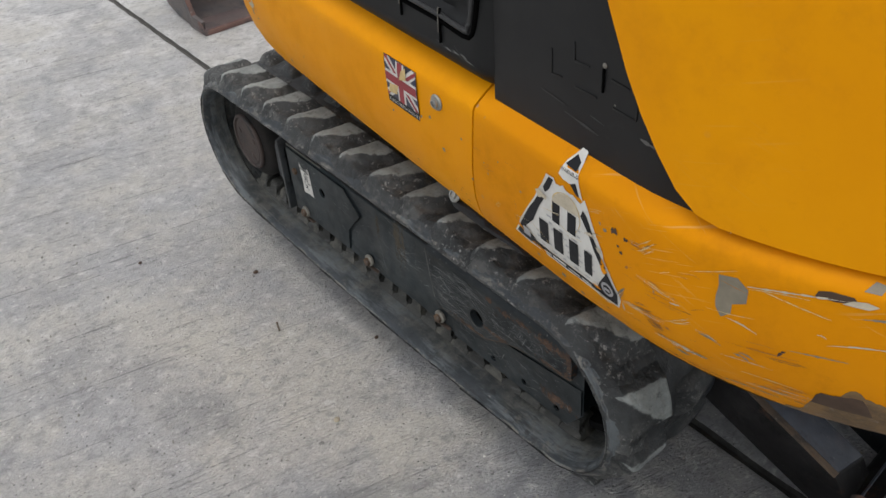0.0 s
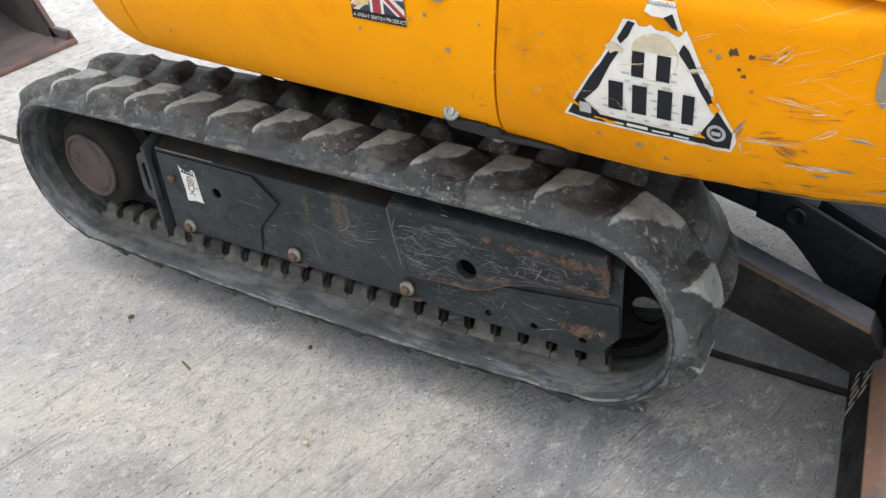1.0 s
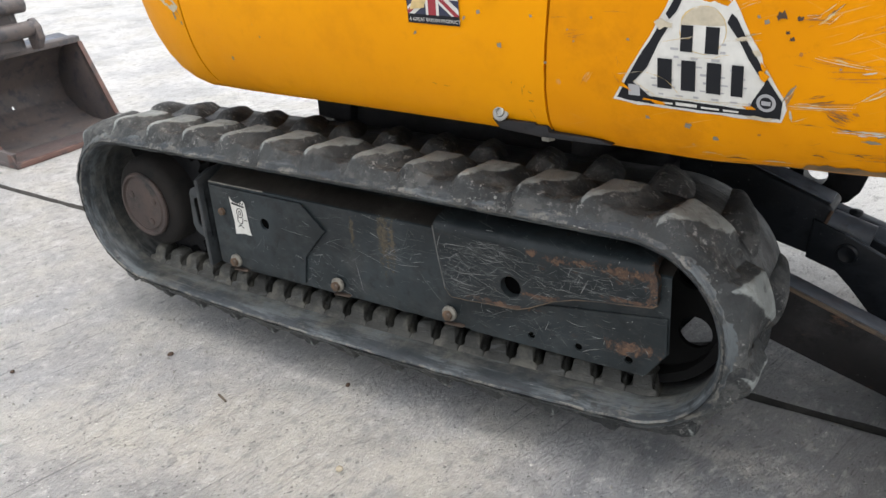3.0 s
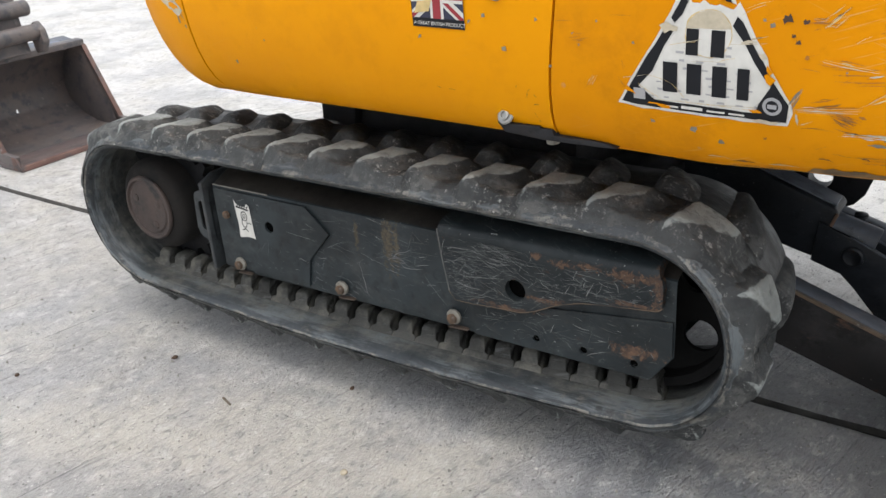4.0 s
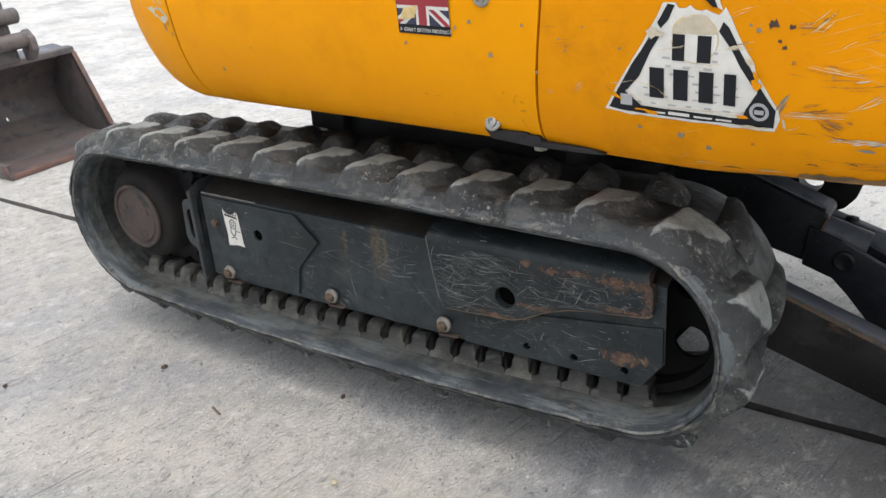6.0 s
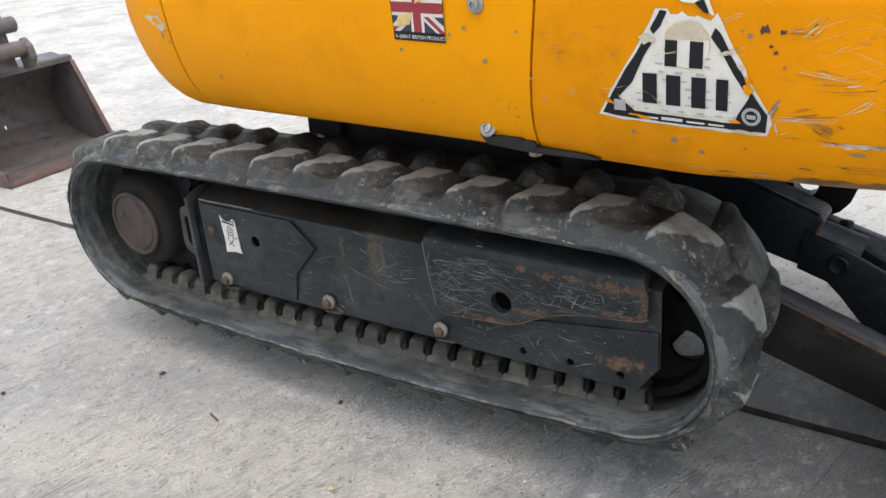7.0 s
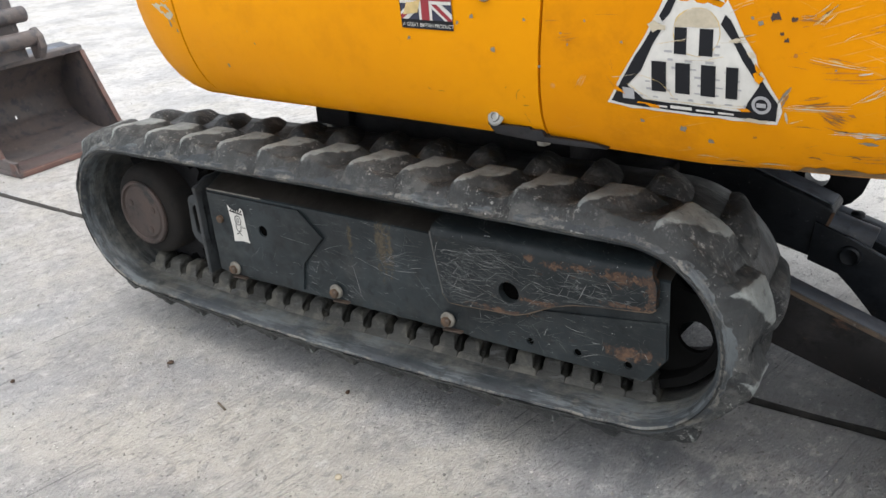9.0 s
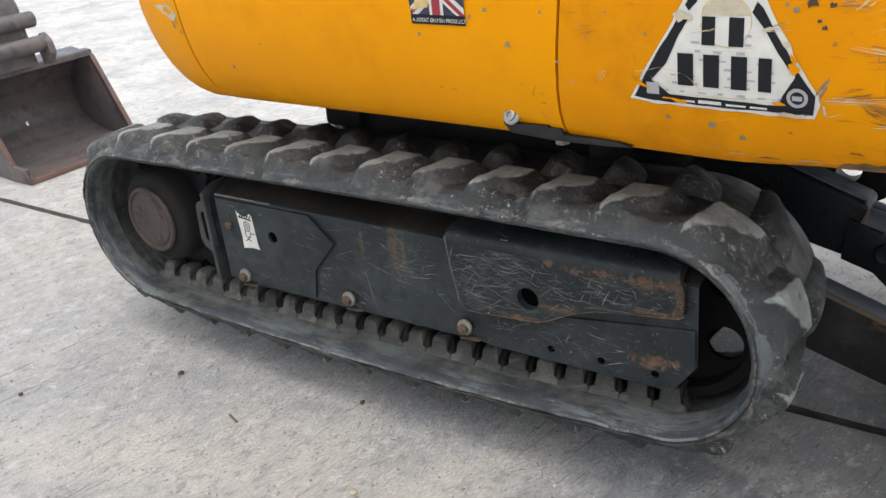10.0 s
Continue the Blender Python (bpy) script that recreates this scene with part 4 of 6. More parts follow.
def bent_tread(s, mirror):
    """A tread block wrapped round the belt where it turns."""
    bm = tread_mesh(mirror)
    for v in bm.verts:
        m = on_belt(s + v.co.x, BELT_T - 0.001)
        v.co = m @ Vector((0, v.co.y, v.co.z))
    return bm


for i in range(TREADS):
    for mirror in (False, True):
        s = (PHASE + PITCH * (i + (0.35 if mirror else 0))) % BELT_LENGTH
        x = on_belt(s).translation.x
        if x < SPROCKET[0] + 0.06 or x > IDLER[0] - 0.10:
            part("tread_block", bent_tread(s, mirror), TREAD, track, "", 70)
            continue
        m = on_belt(s, BELT_T - 0.001) @ Matrix.Rotation(0.025 * math.sin(i * 2.4), 4, "Z")
        if mirror not in first:
            first[mirror] = part("tread_block", tread_mesh(mirror), TREAD, track, "", 70)
            first[mirror].matrix_basis = m
        else:
            repeat(first[mirror], m)


def guide_mesh():
    """A blunt rubber lug whose near face runs out in a foot on the belt."""
    bm = bmesh.new()
    rows = []
    for y, h, half in ((-0.034, 0.004, 0.0239), (-0.030, -0.0010, 0.0239), (-0.0250, -0.0070, 0.0238), (-0.0225, -0.0090, 0.0232), (-0.0205, -0.0100, 0.0150), (-0.0165, -0.0250, 0.0138), (-0.0120, -0.0300, 0.0120), (0.0120, -0.0300, 0.0120), (0.0155, -0.0265, 0.0130), (0.0210, 0.0100, 0.0150)):
        rows.append([bm.verts.new((x, y, h + d)) for x, d in ((-half, 0.002), (-half * 0.86, 0.0), (half * 0.86, 0.0), (half, 0.002))])
    for a, b in zip(rows, rows[1:]):
        for i in range(3):
            bm.faces.new((a[i], a[i + 1], b[i + 1], b[i]))
    for k in (0, 3):
        bm.faces.new([r[k] for r in rows])
    bmesh.ops.recalc_face_normals(bm, faces=bm.faces)
    return bm


LUG_PHASE = 0.0211
guide = None
for i in range(2 * TREADS):
    for y in (0.042, 0.108):
        m = on_belt(LUG_PHASE + PITCH / 2 * i, 0.0) @ Matrix.Translation((0, y, 0))
        if m.translation.x < SPROCKET[0] - 0.02 or m.translation.x > IDLER[0] + 0.05:
            continue
        if guide is None:
            guide = part("guide_lug", guide_mesh(), RUBBER_MUD, track, "", 75)
            guide.matrix_basis = m
        else:
            repeat(guide, m)

# ---- track frame ----
FRAME = [(-0.295, 0.168), (-0.262, 0.166), (-0.222, 0.164), (-0.050, 0.168), (0.0, 0.168), (0.046, 0.170), (0.190, 0.172), (0.262, 0.173), (0.546, 0.178), (0.578, 0.222), (0.577, 0.335), (-0.295, 0.331)]


def build_frame():
    """A folded box, open at the idler: upright face, sloped shoulder and top."""
    bm = bmesh.new()
    front = [bm.verts.new((x, 0.0, z)) for x, z in FRAME]
    rear = [bm.verts.new((x, 0.150, z)) for x, z in FRAME]
    n = len(FRAME)
    bm.faces.new(front)
    bm.faces.new(rear[::-1])
    for i in range(n):
        j = (i + 1) % n
        if i not in (8, 9, n - 2):
            bm.faces.new((front[j], front[i], rear[i], rear[j]))
    hi = [bm.verts.new((x, y, z)) for x, y, z in ((0.577, 0.045, 0.352), (-0.295, 0.045, 0.350), (0.577, 0.105, 0.352), (-0.295, 0.105, 0.350))]
    for f in (bm.faces.new((front[n - 2], front[n - 1], hi[1], hi[0])), bm.faces.new((hi[0], hi[1], hi[3], hi[2]))):
        f.material_index = 1
    bm.faces.new((hi[2], hi[3], rear[n - 1], rear[n - 2]))
    bm.faces.new((front[n - 1], rear[n - 1], hi[3], hi[1]))
    bmesh.ops.recalc_face_normals(bm, faces=bm.faces)
    return bevel(bm, 0.004, 2, 12)


frame_part = part("track_frame", build_frame(), [STEEL, STEEL_DUSTY], excavator, "black-painted scratched steel track frame", 30)


def plate_with_holes(poly, holes, y0, y1, edge=0.0015):
    """A plate in the upright plane with round holes right through it."""
    bm = bmesh.new()
    sheets = []
    for y in (y0, y1):
        loops = []
        for ring in [poly] + [[(cx + r * math.cos(2 * math.pi * i / 20), cz + r * math.sin(2 * math.pi * i / 20)) for i in range(20)] for cx, cz, r in holes]:
            vs = [bm.verts.new((x, y, z)) for x, z in ring]
            es = [bm.edges.new((vs[i], vs[(i + 1) % len(vs)])) for i in range(len(vs))]
            loops.append((vs, es))
        bmesh.ops.triangle_fill(bm, use_beauty=True, use_dissolve=False, edges=[e for l in loops for e in l[1]])
        sheets.append(loops)
    for (va, _), (vb, _) in zip(*sheets):
        for i in range(len(va)):
            j = (i + 1) % len(va)
            bm.faces.new((va[i], va[j], vb[j], vb[i]))
    bmesh.ops.recalc_face_normals(bm, faces=bm.faces)
    return bm


GUARD = [(0.217, 0.302), (0.227, 0.246), (0.238, 0.232), (0.270, 0.233), (0.300, 0.236), (0.352, 0.239), (0.372, 0.246), (0.395, 0.258), (0.415, 0.268), (0.445, 0.278), (0.480, 0.284), (0.520, 0.289), (0.556, 0.2935), (0.563, 0.299), (0.564, 0.330), (0.561, 0.339), (0.40, 0.338), (0.212, 0.337)]
part("guard_plate", plate_with_holes(GUARD, [(0.344, 0.273, 0.0170)], -0.013, -0.001), STEEL_RUST, frame_part, "scraped black guard plate with rust along its edges", 30)
def build_guard_roll():
    """The guard's upper edge, bent back over the frame's shoulder."""
    bm = bmesh.new()
    line = [(-0.0130, 0.336), (-0.0126, 0.341), (-0.0108, 0.3465), (-0.0072, 0.3510), (-0.0010, 0.3545), (0.008, 0.3570), (0.020, 0.3590), (0.036, 0.3605)]
    rows = []
    for y, z in line + [(y + 0.004, z - 0.010) for y, z in line[::-1]]:
        k = max(0.0, (z - 0.336) / 0.0245)
        rows.append([bm.verts.new((x, y, z)) for x in (0.2115 + 0.002 * k, 0.30, 0.40, 0.50, 0.5615 - 0.010 * k)])
    for a, b in zip(rows, rows[1:] + rows[:1]):
        for i in range(4):
            bm.faces.new((a[i], a[i + 1], b[i + 1], b[i]))
    for i in (0, 4):
        bm.faces.new([r[i] for r in rows])
    return bm


part("guard_roll", build_guard_roll(), STEEL_RUST, frame_part, "rolled upper edge of the guard plate", 50)
ARROW = [(-0.288, 0.327), (-0.065, 0.328), (-0.017, 0.286), (-0.068, 0.229), (-0.078, 0.176), (-0.288, 0.174)]
part("front_plate", plate_with_holes(ARROW, [(-0.157, 0.273, 0.0105)], -0.0045, -0.0005), STEEL_CLEAN, frame_part, "black plate with an arrow-shaped end", 30)
LOWER = [(0.264, 0.1745), (0.545, 0.179), (0.576, 0.222), (0.575, 0.276), (0.40, 0.252), (0.264, 0.228)]
part("lower_plate", plate_with_holes(LOWER, [(0.371, 0.195, 0.006), (0.447, 0.197, 0.006), (0.523, 0.198, 0.006)], -0.0035, -0.0005), STEEL_RUST, frame_part, "scratched black lower plate with small holes", 30)
# black discs behind the plates give the holes their shade
for cx, cz, r in ((0.344, 0.273, 0.0165), (-0.157, 0.273, 0.010), (0.371, 0.195, 0.0055), (0.447, 0.197, 0.0055), (0.523, 0.198, 0.0055)):
    part("hole_recess", turned([(r, -0.0006), (r, -0.0004)], 20, (cx, 0, cz)), VOID, frame_part, "black disc standing in for the hole's shade")
# pale bar for the worn edge and the highlight along it
part("worn_edge", bar((-0.292, 0.0005, 0.3315), (-0.155, 0.0005, 0.3325), 0.0026, 0.0026, (0, 0, 1), 0.001), WASHER, frame_part, "worn frame edge with its highlight painted in")
for a, b in (((0.2115, 0.345), GUARD[0]), (GUARD[0], GUARD[1])):
    part("worn_edge", bar((a[0] + 0.001, -0.0126, a[1]), (b[0] + 0.001, -0.0126, b[1]), 0.0022, 0.0022, (0, -1, 0.2), 0.0005), PALE_EDGE, frame_part, "edge worn to grey steel")
for a, b in zip(GUARD[1:13], GUARD[2:14]):
    part("rust_edge", bar((a[0], -0.0110, a[1]), (b[0], -0.0110, b[1]), 0.0040, 0.0024, (0, -1, 0.2), 0.0006), PLATE_EDGE, frame_part, "rusty plate edge")


def inside(x, z, poly):
    within = False
    for (x0, z0), (x1, z1) in zip(poly, poly[1:] + poly[:1]):
        if (z0 > z) != (z1 > z) and x < x0 + (z - z0) / (z1 - z0) * (x1 - x0):
            within = not within
    return within


def build_scratches(poly, keep_out, y, count, seed, longest=0.07, clusters=7):
    """Fine scratches of uneven length and slope, crowded in places, each a thin raised burr."""
    rng = random.Random(seed)
    x0, x1 = min(p[0] for p in poly), max(p[0] for p in poly)
    z0, z1 = min(p[1] for p in poly), max(p[1] for p in poly)
    heart = [(rng.uniform(x0, x1), rng.uniform(z0, z1), rng.uniform(0.015, 0.05), rng.gauss(-2, 12)) for _ in range(clusters)]
    bm = bmesh.new()
    made = 0
    for _ in range(count * 6):
        if made >= count:
            break
        if rng.random() < 0.65:
            hx, hz, hr, lean = rng.choice(heart)
            x, z, a = rng.gauss(hx, hr * 1.2), rng.gauss(hz, hr * 0.6), radians(lean + rng.gauss(0, 18) + (75 if rng.random() < 0.12 else 0))
        else:
            x, z, a = rng.uniform(x0, x1), rng.uniform(z0, z1), radians(rng.gauss(-1, 16) if rng.random() < 0.75 else rng.uniform(30, 130))
        length = min(longest, 0.004 + rng.expovariate(1 / 0.016))
        wide = rng.choice((0.00014, 0.0002, 0.0002, 0.0003, 0.0005))
        bow = rng.gauss(0, 0.05) * length
        line = [(x + math.cos(a) * length * t - math.sin(a) * bow * 4 * t * (1 - t), z + math.sin(a) * length * t + math.cos(a) * bow * 4 * t * (1 - t)) for t in (0, 0.3, 0.65, 1)]
        if not all(inside(px, pz, poly) and not any(inside(px, pz, q) for q in keep_out) for px, pz in line):
            continue
        made += 1
        nx, nz = -math.sin(a), math.cos(a)
        rows = []
        for (px, pz), f in zip(line, (0.35, 1.0, 0.8, 0.3)):
            w = wide * f * rng.uniform(0.7, 1.2)
            rows.append((bm.verts.new((px - nx * w, y, pz - nz * w)), bm.verts.new((px, y - 0.0002, pz)), bm.verts.new((px + nx * w, y, pz + nz * w))))
        dim = 0 if rng.random() < 0.25 else 1
        for p, q in zip(rows, rows[1:]):
            for i in (0, 1):
                bm.faces.new((p[i], q[i], q[i + 1], p[i + 1])).material_index = dim
    return bm


for poly, keep_out, y, count, seed, name in ((FRAME, [GUARD, ARROW, LOWER], -0.0003, 190, 3, "frame"), (GUARD, [[(0.344 + 0.018 * math.cos(i), 0.273 + 0.018 * math.sin(i)) for i in range(7)]], -0.0133, 420, 8, "guard"), (LOWER, [GUARD], -0.0038, 120, 14, "lower plate"), (ARROW, [], -0.0048, 45, 21, "front plate")):
    tagged(part("scratched_paint", build_scratches(poly, keep_out, y, count, seed), [PALE_SCRATCH, DIM_SCRATCH], frame_part), "fine pale scratches in the black paint of the " + name, kind="stuff")
# end flange and its slotted ear
part("end_flange", prism([(0.0 - 0.012, 0.162), (0.12, 0.162), (0.12, 0.345), (0.02, 0.345), (-0.012, 0.333)], -0.318, -0.309, "x", 0.002), EAR_STEEL, frame_part)
def build_ear():
    bm = bmesh.new()
    outer = [(-0.309, 0.312), (-0.323, 0.312), (-0.338, 0.311), (-0.347, 0.307), (-0.352, 0.299), (-0.357, 0.236), (-0.353, 0.224), (-0.345, 0.217), (-0.332, 0.212), (-0.309, 0.218)]
    hole = [(-0.3345 + 0.0085 * math.cos(a), (0.283 if up > 0 else 0.241) + 0.0085 * math.sin(a)) for up in (1, -1) for a in [radians(v if up > 0 else v + 180) for v in range(0, 181, 20)]]
    sheets = []
    for y in (0.0, 0.003):
        loops = []
        for ring in (outer, hole):
            vs = [bm.verts.new((x, y, z)) for x, z in ring]
            loops.append((vs, [bm.edges.new((vs[i], vs[(i + 1) % len(vs)])) for i in range(len(vs))]))
        bmesh.ops.triangle_fill(bm, use_beauty=True, edges=[e for l in loops for e in l[1]])
        sheets.append(loops)
    for (va, _), (vb, _) in zip(*sheets):
        for i in range(len(va)):
            j = (i + 1) % len(va)
            bm.faces.new((va[i], va[j], vb[j], vb[i]))
    return bm
part("slotted_ear", build_ear(), EAR_STEEL, frame_part)

# roller bolts with washers and tabs
def hexagon(r, y0, y1, edge=0.001):
    return prism([(r * math.cos(radians(60 * i + 15)), r * math.sin(radians(60 * i + 15))) for i in range(6)], y0, y1, "y", edge)
tab = [(-0.013, -0.0185), (0.022, -0.0165), (0.025, -0.0135), (0.019, -0.0125), (-0.010, -0.0145)]
for i, (x, z) in enumerate(((-0.246, 0.183), (0.0, 0.191), (0.228, 0.195))):
    b = part("roller_bolt", hexagon(0.0086, -0.0155, -0.008), BOLT_RUST, frame_part, "rusty hexagon bolt")
    b.location = (x, 0, z)
    w = part("bolt_washer", turned([(0.0115, -0.003), (0.0125, -0.0045), (0.0125, -0.008), (0.0112, -0.0095), (0.0080, -0.0098)], 28), WASHER, frame_part, "worn pale washer")
    w.location = (x, 0, z + 0.001)
    t = part("bolt_tab", prism(tab, -0.0065, 0.02, "y", 0.002), TAB, frame_part, "rusty welded tab")
    t.location = (x, 0, z - 0.003)
plug = part("rust_plug", hexagon(0.0075, -0.010, -0.003), BOLT_RUST, frame_part, "small rusty bolt head")
plug.location = (-0.262, 0, 0.279)

# sprocket, drive motor, idler, rollers
motor = part("drive_motor", turned([(0.060, 0.006), (0.0665, 0.008), (0.080, 0.012), (0.089, 0.018), (0.093, 0.028), (0.093, 0.150), (0.07, 0.155)], 56, (-0.501, 0, 0.247)), MOTOR_DIRT, excavator, "dark dirty drive motor housing", 40)
part("hub_cover", turned([(0.0, 0.0005), (0.050, 0.0008), (0.0535, 0.003), (0.057, 0.003), (0.059, -0.001), (0.0635, -0.001), (0.066, 0.002), (0.066, 0.006)], 56, (-0.501, 0, 0.247)), HUB_STEEL, motor, "brown-stained steel hub cover", 30)
for a, r in ((150, 0.036), (20, 0.034), (-65, 0.036)):
    part("hub_plug", turned([(0.0065, -0.0008), (0.0075, -0.0003), (0.0075, 0.002)], 18, (-0.501 + r * math.cos(radians(a)), 0, 0.247 + r * math.sin(radians(a)))), HUB_STEEL, motor)
def sprocket_outline():
    out = []
    for i in range(18):
        for da, r in ((-6, 0.112), (-3, 0.131), (3, 0.131), (6, 0.112)):
            a = radians(20 * i + da)
            out.append((-0.487 + r * math.cos(a), 0.250 + r * math.sin(a)))
    return out
part("sprocket", prism(sprocket_outline(), 0.062, 0.088, "y"), STEEL_DARK, excavator, "dark toothed drive sprocket")
def build_idler():
    """A thin web with round openings inside a broad rim."""
    cx, cz = IDLER
    outer = [(cx + 0.119 * math.cos(2 * math.pi * i / 48), cz + 0.119 * math.sin(2 * math.pi * i / 48)) for i in range(48)]
    holes = [(cx + 0.077 * math.cos(radians(a)), cz + 0.077 * math.sin(radians(a)), 0.0245) for a in (-31.5, 40.5, 112.5, 184.5, 256.5)]
    return plate_with_holes(outer, holes, 0.071, 0.079)
idler = part("idler_wheel", build_idler(), IDLER_BLACK, excavator, "dark idler wheel with round openings", 30)
part("rim", plate_with_holes([(IDLER[0] + 0.122 * math.cos(math.pi * i / 32), IDLER[1] + 0.122 * math.sin(math.pi * i / 32)) for i in range(64)], [(*IDLER, 0.109)], 0.045, 0.105), IDLER_BLACK, idler)
part("axle", turned([(0.0, 0.020), (0.022, 0.020), (0.026, 0.024), (0.026, 0.126), (0.022, 0.130), (0.0, 0.130)], 32, (IDLER[0], 0, IDLER[1])), IDLER_BLACK, idler)
for x, z in ((-0.246, 0.170), (0.0, 0.176), (0.228, 0.181)):
    part("track_roller", turned([(0.024, 0.035), (0.028, 0.038), (0.028, 0.055), (0.022, 0.058), (0.022, 0.092), (0.028, 0.095), (0.028, 0.115), (0.024, 0.118)], 32, (x, 0, z)), STEEL_DARK, excavator)

# ---- far side track, seen only as a dark mass below the body ----
def far_place(s, height):
    m = on_belt(s, height)
    if m.translation.x > 0:
        m.translation.x *= 0.60
    return m
far_track = part("rubber_track", prism([tuple(far_place(BELT_LENGTH * i / 90, BELT_T).translation.xz) for i in range(90)], 0.71, 0.94, "y", 0.01), RUBBER_MUD, excavator, "worn black rubber crawler track")
for i in range(TREADS):
    for shift, mirror in ((0.2, True), (0.7, False)):
        c = new("tread_block", first[mirror].data)
        c.parent = far_track
        c.matrix_basis = Matrix.Translation((0, 0.75, 0)) @ far_place(PHASE + PITCH * (i + shift), BELT_T - 0.001)

# ---- dozer blade, arms and cylinder ----
BLADE_TURN = Matrix.Translation((0.862, 0.25, 0)) @ Matrix.Rotation(radians(6.3), 4, "Z") @ Matrix.Translation((-0.862, -0.25, 0))
def turned_blade(bm):
    bm.transform(BLADE_TURN)
    return bm
blade = part("dozer_blade", turned_blade(prism([(0.860, 0.0), (0.877, 0.0), (0.905, 0.09), (0.935, 0.150), (0.926, 0.156), (0.884, 0.126), (0.878, 0.118)], -0.09, 0.94, "y", 0.002)), ARM_STEEL, excavator, "dark rusty dozer blade standing on the concrete")
part("blade_stiffener", turned_blade(prism([(0.882, 0.118), (0.905, 0.095), (1.05, 0.130), (1.05, 0.150), (0.900, 0.139)], -0.09, 0.94, "y", 0.006)), BLADE_PAINT, blade, "blue-grey painted stiffener with rust")
part("worn_edge", turned_blade(prism([(0.8775, 0.112), (0.8775, 0.1265), (0.896, 0.1425), (0.908, 0.1445), (0.910, 0.136)], -0.0905, 0.24, "y", 0.004)), BLADE_RUST, blade, "rusted edge")
def build_scrap():
    """A torn label on the sloping back of the blade, split into ragged strips."""
    bm = bmesh.new()
    rng = random.Random(5)
    along, across = Vector((-0.033, 0.100)), Vector((0.030, 0.016))
    for i in range(5):
        for lo, hi in ((0.0, rng.uniform(0.38, 0.55)), (rng.uniform(0.58, 0.62), 1.0)):
            mid = Vector((0.244, 0.022)) + across * (0.42 * (i - 2))
            left, right = [], []
            for j in range(5):
                t = lo + (hi - lo) * j / 4 + rng.uniform(-0.02, 0.02) + 0.03 * (i - 2) * (-1) ** i
                w = rng.uniform(0.0032, 0.0052) * (0.4 if j in (0, 4) else 1)
                c = mid + along * t
                left.append(c - across.normalized() * w)
                right.append(c + across.normalized() * w)
            bm.faces.new([bm.verts.new((0.860 + 0.153 * z - 0.0012, y, z)) for y, z in left + right[::-1]])
    return turned_blade(bm)
part("torn_label", build_scrap(), DIRTY_WHITE, blade, "torn white label")
ARM = [(0.46, 0.317), (0.65, 0.2516), (0.75, 0.217), (0.868, 0.1763), (0.90, 0.125), (0.86, 0.090), (0.75, 0.122), (0.64, 0.155), (0.46, 0.208)]


def canted(bm, y0):
    """Leans a piece of the arm so that its top falls away from the near side."""
    for v in bm.verts:
        v.co.z -= 0.29 * (v.co.y - y0)
    return bm


def strip_along(x0, x1, up, thick):
    """A thin strip that follows the arm's sloping top line."""
    top = [(x, 0.2343 - 0.345 * (x - 0.7) + up) for x in (x0, 0.65, 0.75, x1)]
    return top + [(x, z - thick) for x, z in top[::-1]]


for y0 in (0.217, 0.534):
    part("blade_arm", canted(prism(ARM, y0, y0 + 0.083, "y", 0.005), y0), ARM_STEEL, blade, "black blade arm with rust along its top edge")
part("arm_top", canted(prism(strip_along(0.50, 0.866, 0.0015, 0.005), 0.228, 0.299, "y", 0.001), 0.217), ARM_TOP, blade, "worn top face with the blue sky sheen painted in")
part("arm_edge", canted(prism(strip_along(0.50, 0.868, 0.0008, 0.006), 0.2158, 0.230, "y", 0.003), 0.217), PLATE_EDGE, blade, "rusted edge")
LIFT = [(0.42, 0.400), (0.553, 0.353), (0.683, 0.305), (0.690, 0.296), (0.660, 0.216), (0.615, 0.227), (0.42, 0.280)]
lift = part("lift_arm", prism(LIFT, 0.397, 0.462, "y", 0.012, 3), LIFT_PAINT, excavator, "black lift arm and cylinder bracket between the blade arms")
part("weld_seam", bar((0.688, 0.3955, 0.298), (0.662, 0.3955, 0.220), 0.005, 0.006, (0, 1, 0), 0.002), RUST_DARK, lift, "rusty weld seam")
part("arm_top", prism([(0.553, 0.3555), (0.683, 0.3075), (0.682, 0.303), (0.552, 0.351)], 0.408, 0.452, "y", 0.001), ARM_TOP, lift, "worn top face with the blue sky sheen painted in")
CHEEK = [(0.664, 0.282), (0.700, 0.268), (0.712, 0.264), (0.74, 0.250), (0.832, 0.208), (0.862, 0.195), (0.862, 0.07), (0.80, 0.093), (0.727, 0.177), (0.704, 0.199), (0.657, 0.214)]
part("arm_cheek", prism(CHEEK, 0.390, 0.3965, "y", 0.002), LIFT_PAINT, lift)
part("arm_cheek", prism([(x, z - 0.004) for x, z in CHEEK], 0.438, 0.4445, "y", 0.002), LIFT_PAINT, lift)
part("worn_edge", bar((0.712, 0.3935, 0.2645), (0.862, 0.3935, 0.1955), 0.005, 0.003, (0, 0, 1), 0.001), ARM_TOP, lift, "worn pale edge")
part("worn_edge", bar((0.735, 0.4412, 0.2495), (0.862, 0.4412, 0.1915), 0.005, 0.003, (0, 0, 1), 0.001), ARM_TOP, lift, "worn pale edge")
part("channel_floor", prism([(0.690, 0.240), (0.855, 0.165), (0.855, 0.10), (0.735, 0.18)], 0.3965, 0.438, "y", 0.002), LIFT_PAINT, lift)
part("cylinder_tube", rod((0.655, 0.419, 0.278), (0.748, 0.419, 0.252), 0.0215, 28, 0.003), ARM_TOP, lift, "dusty grey cylinder tube")
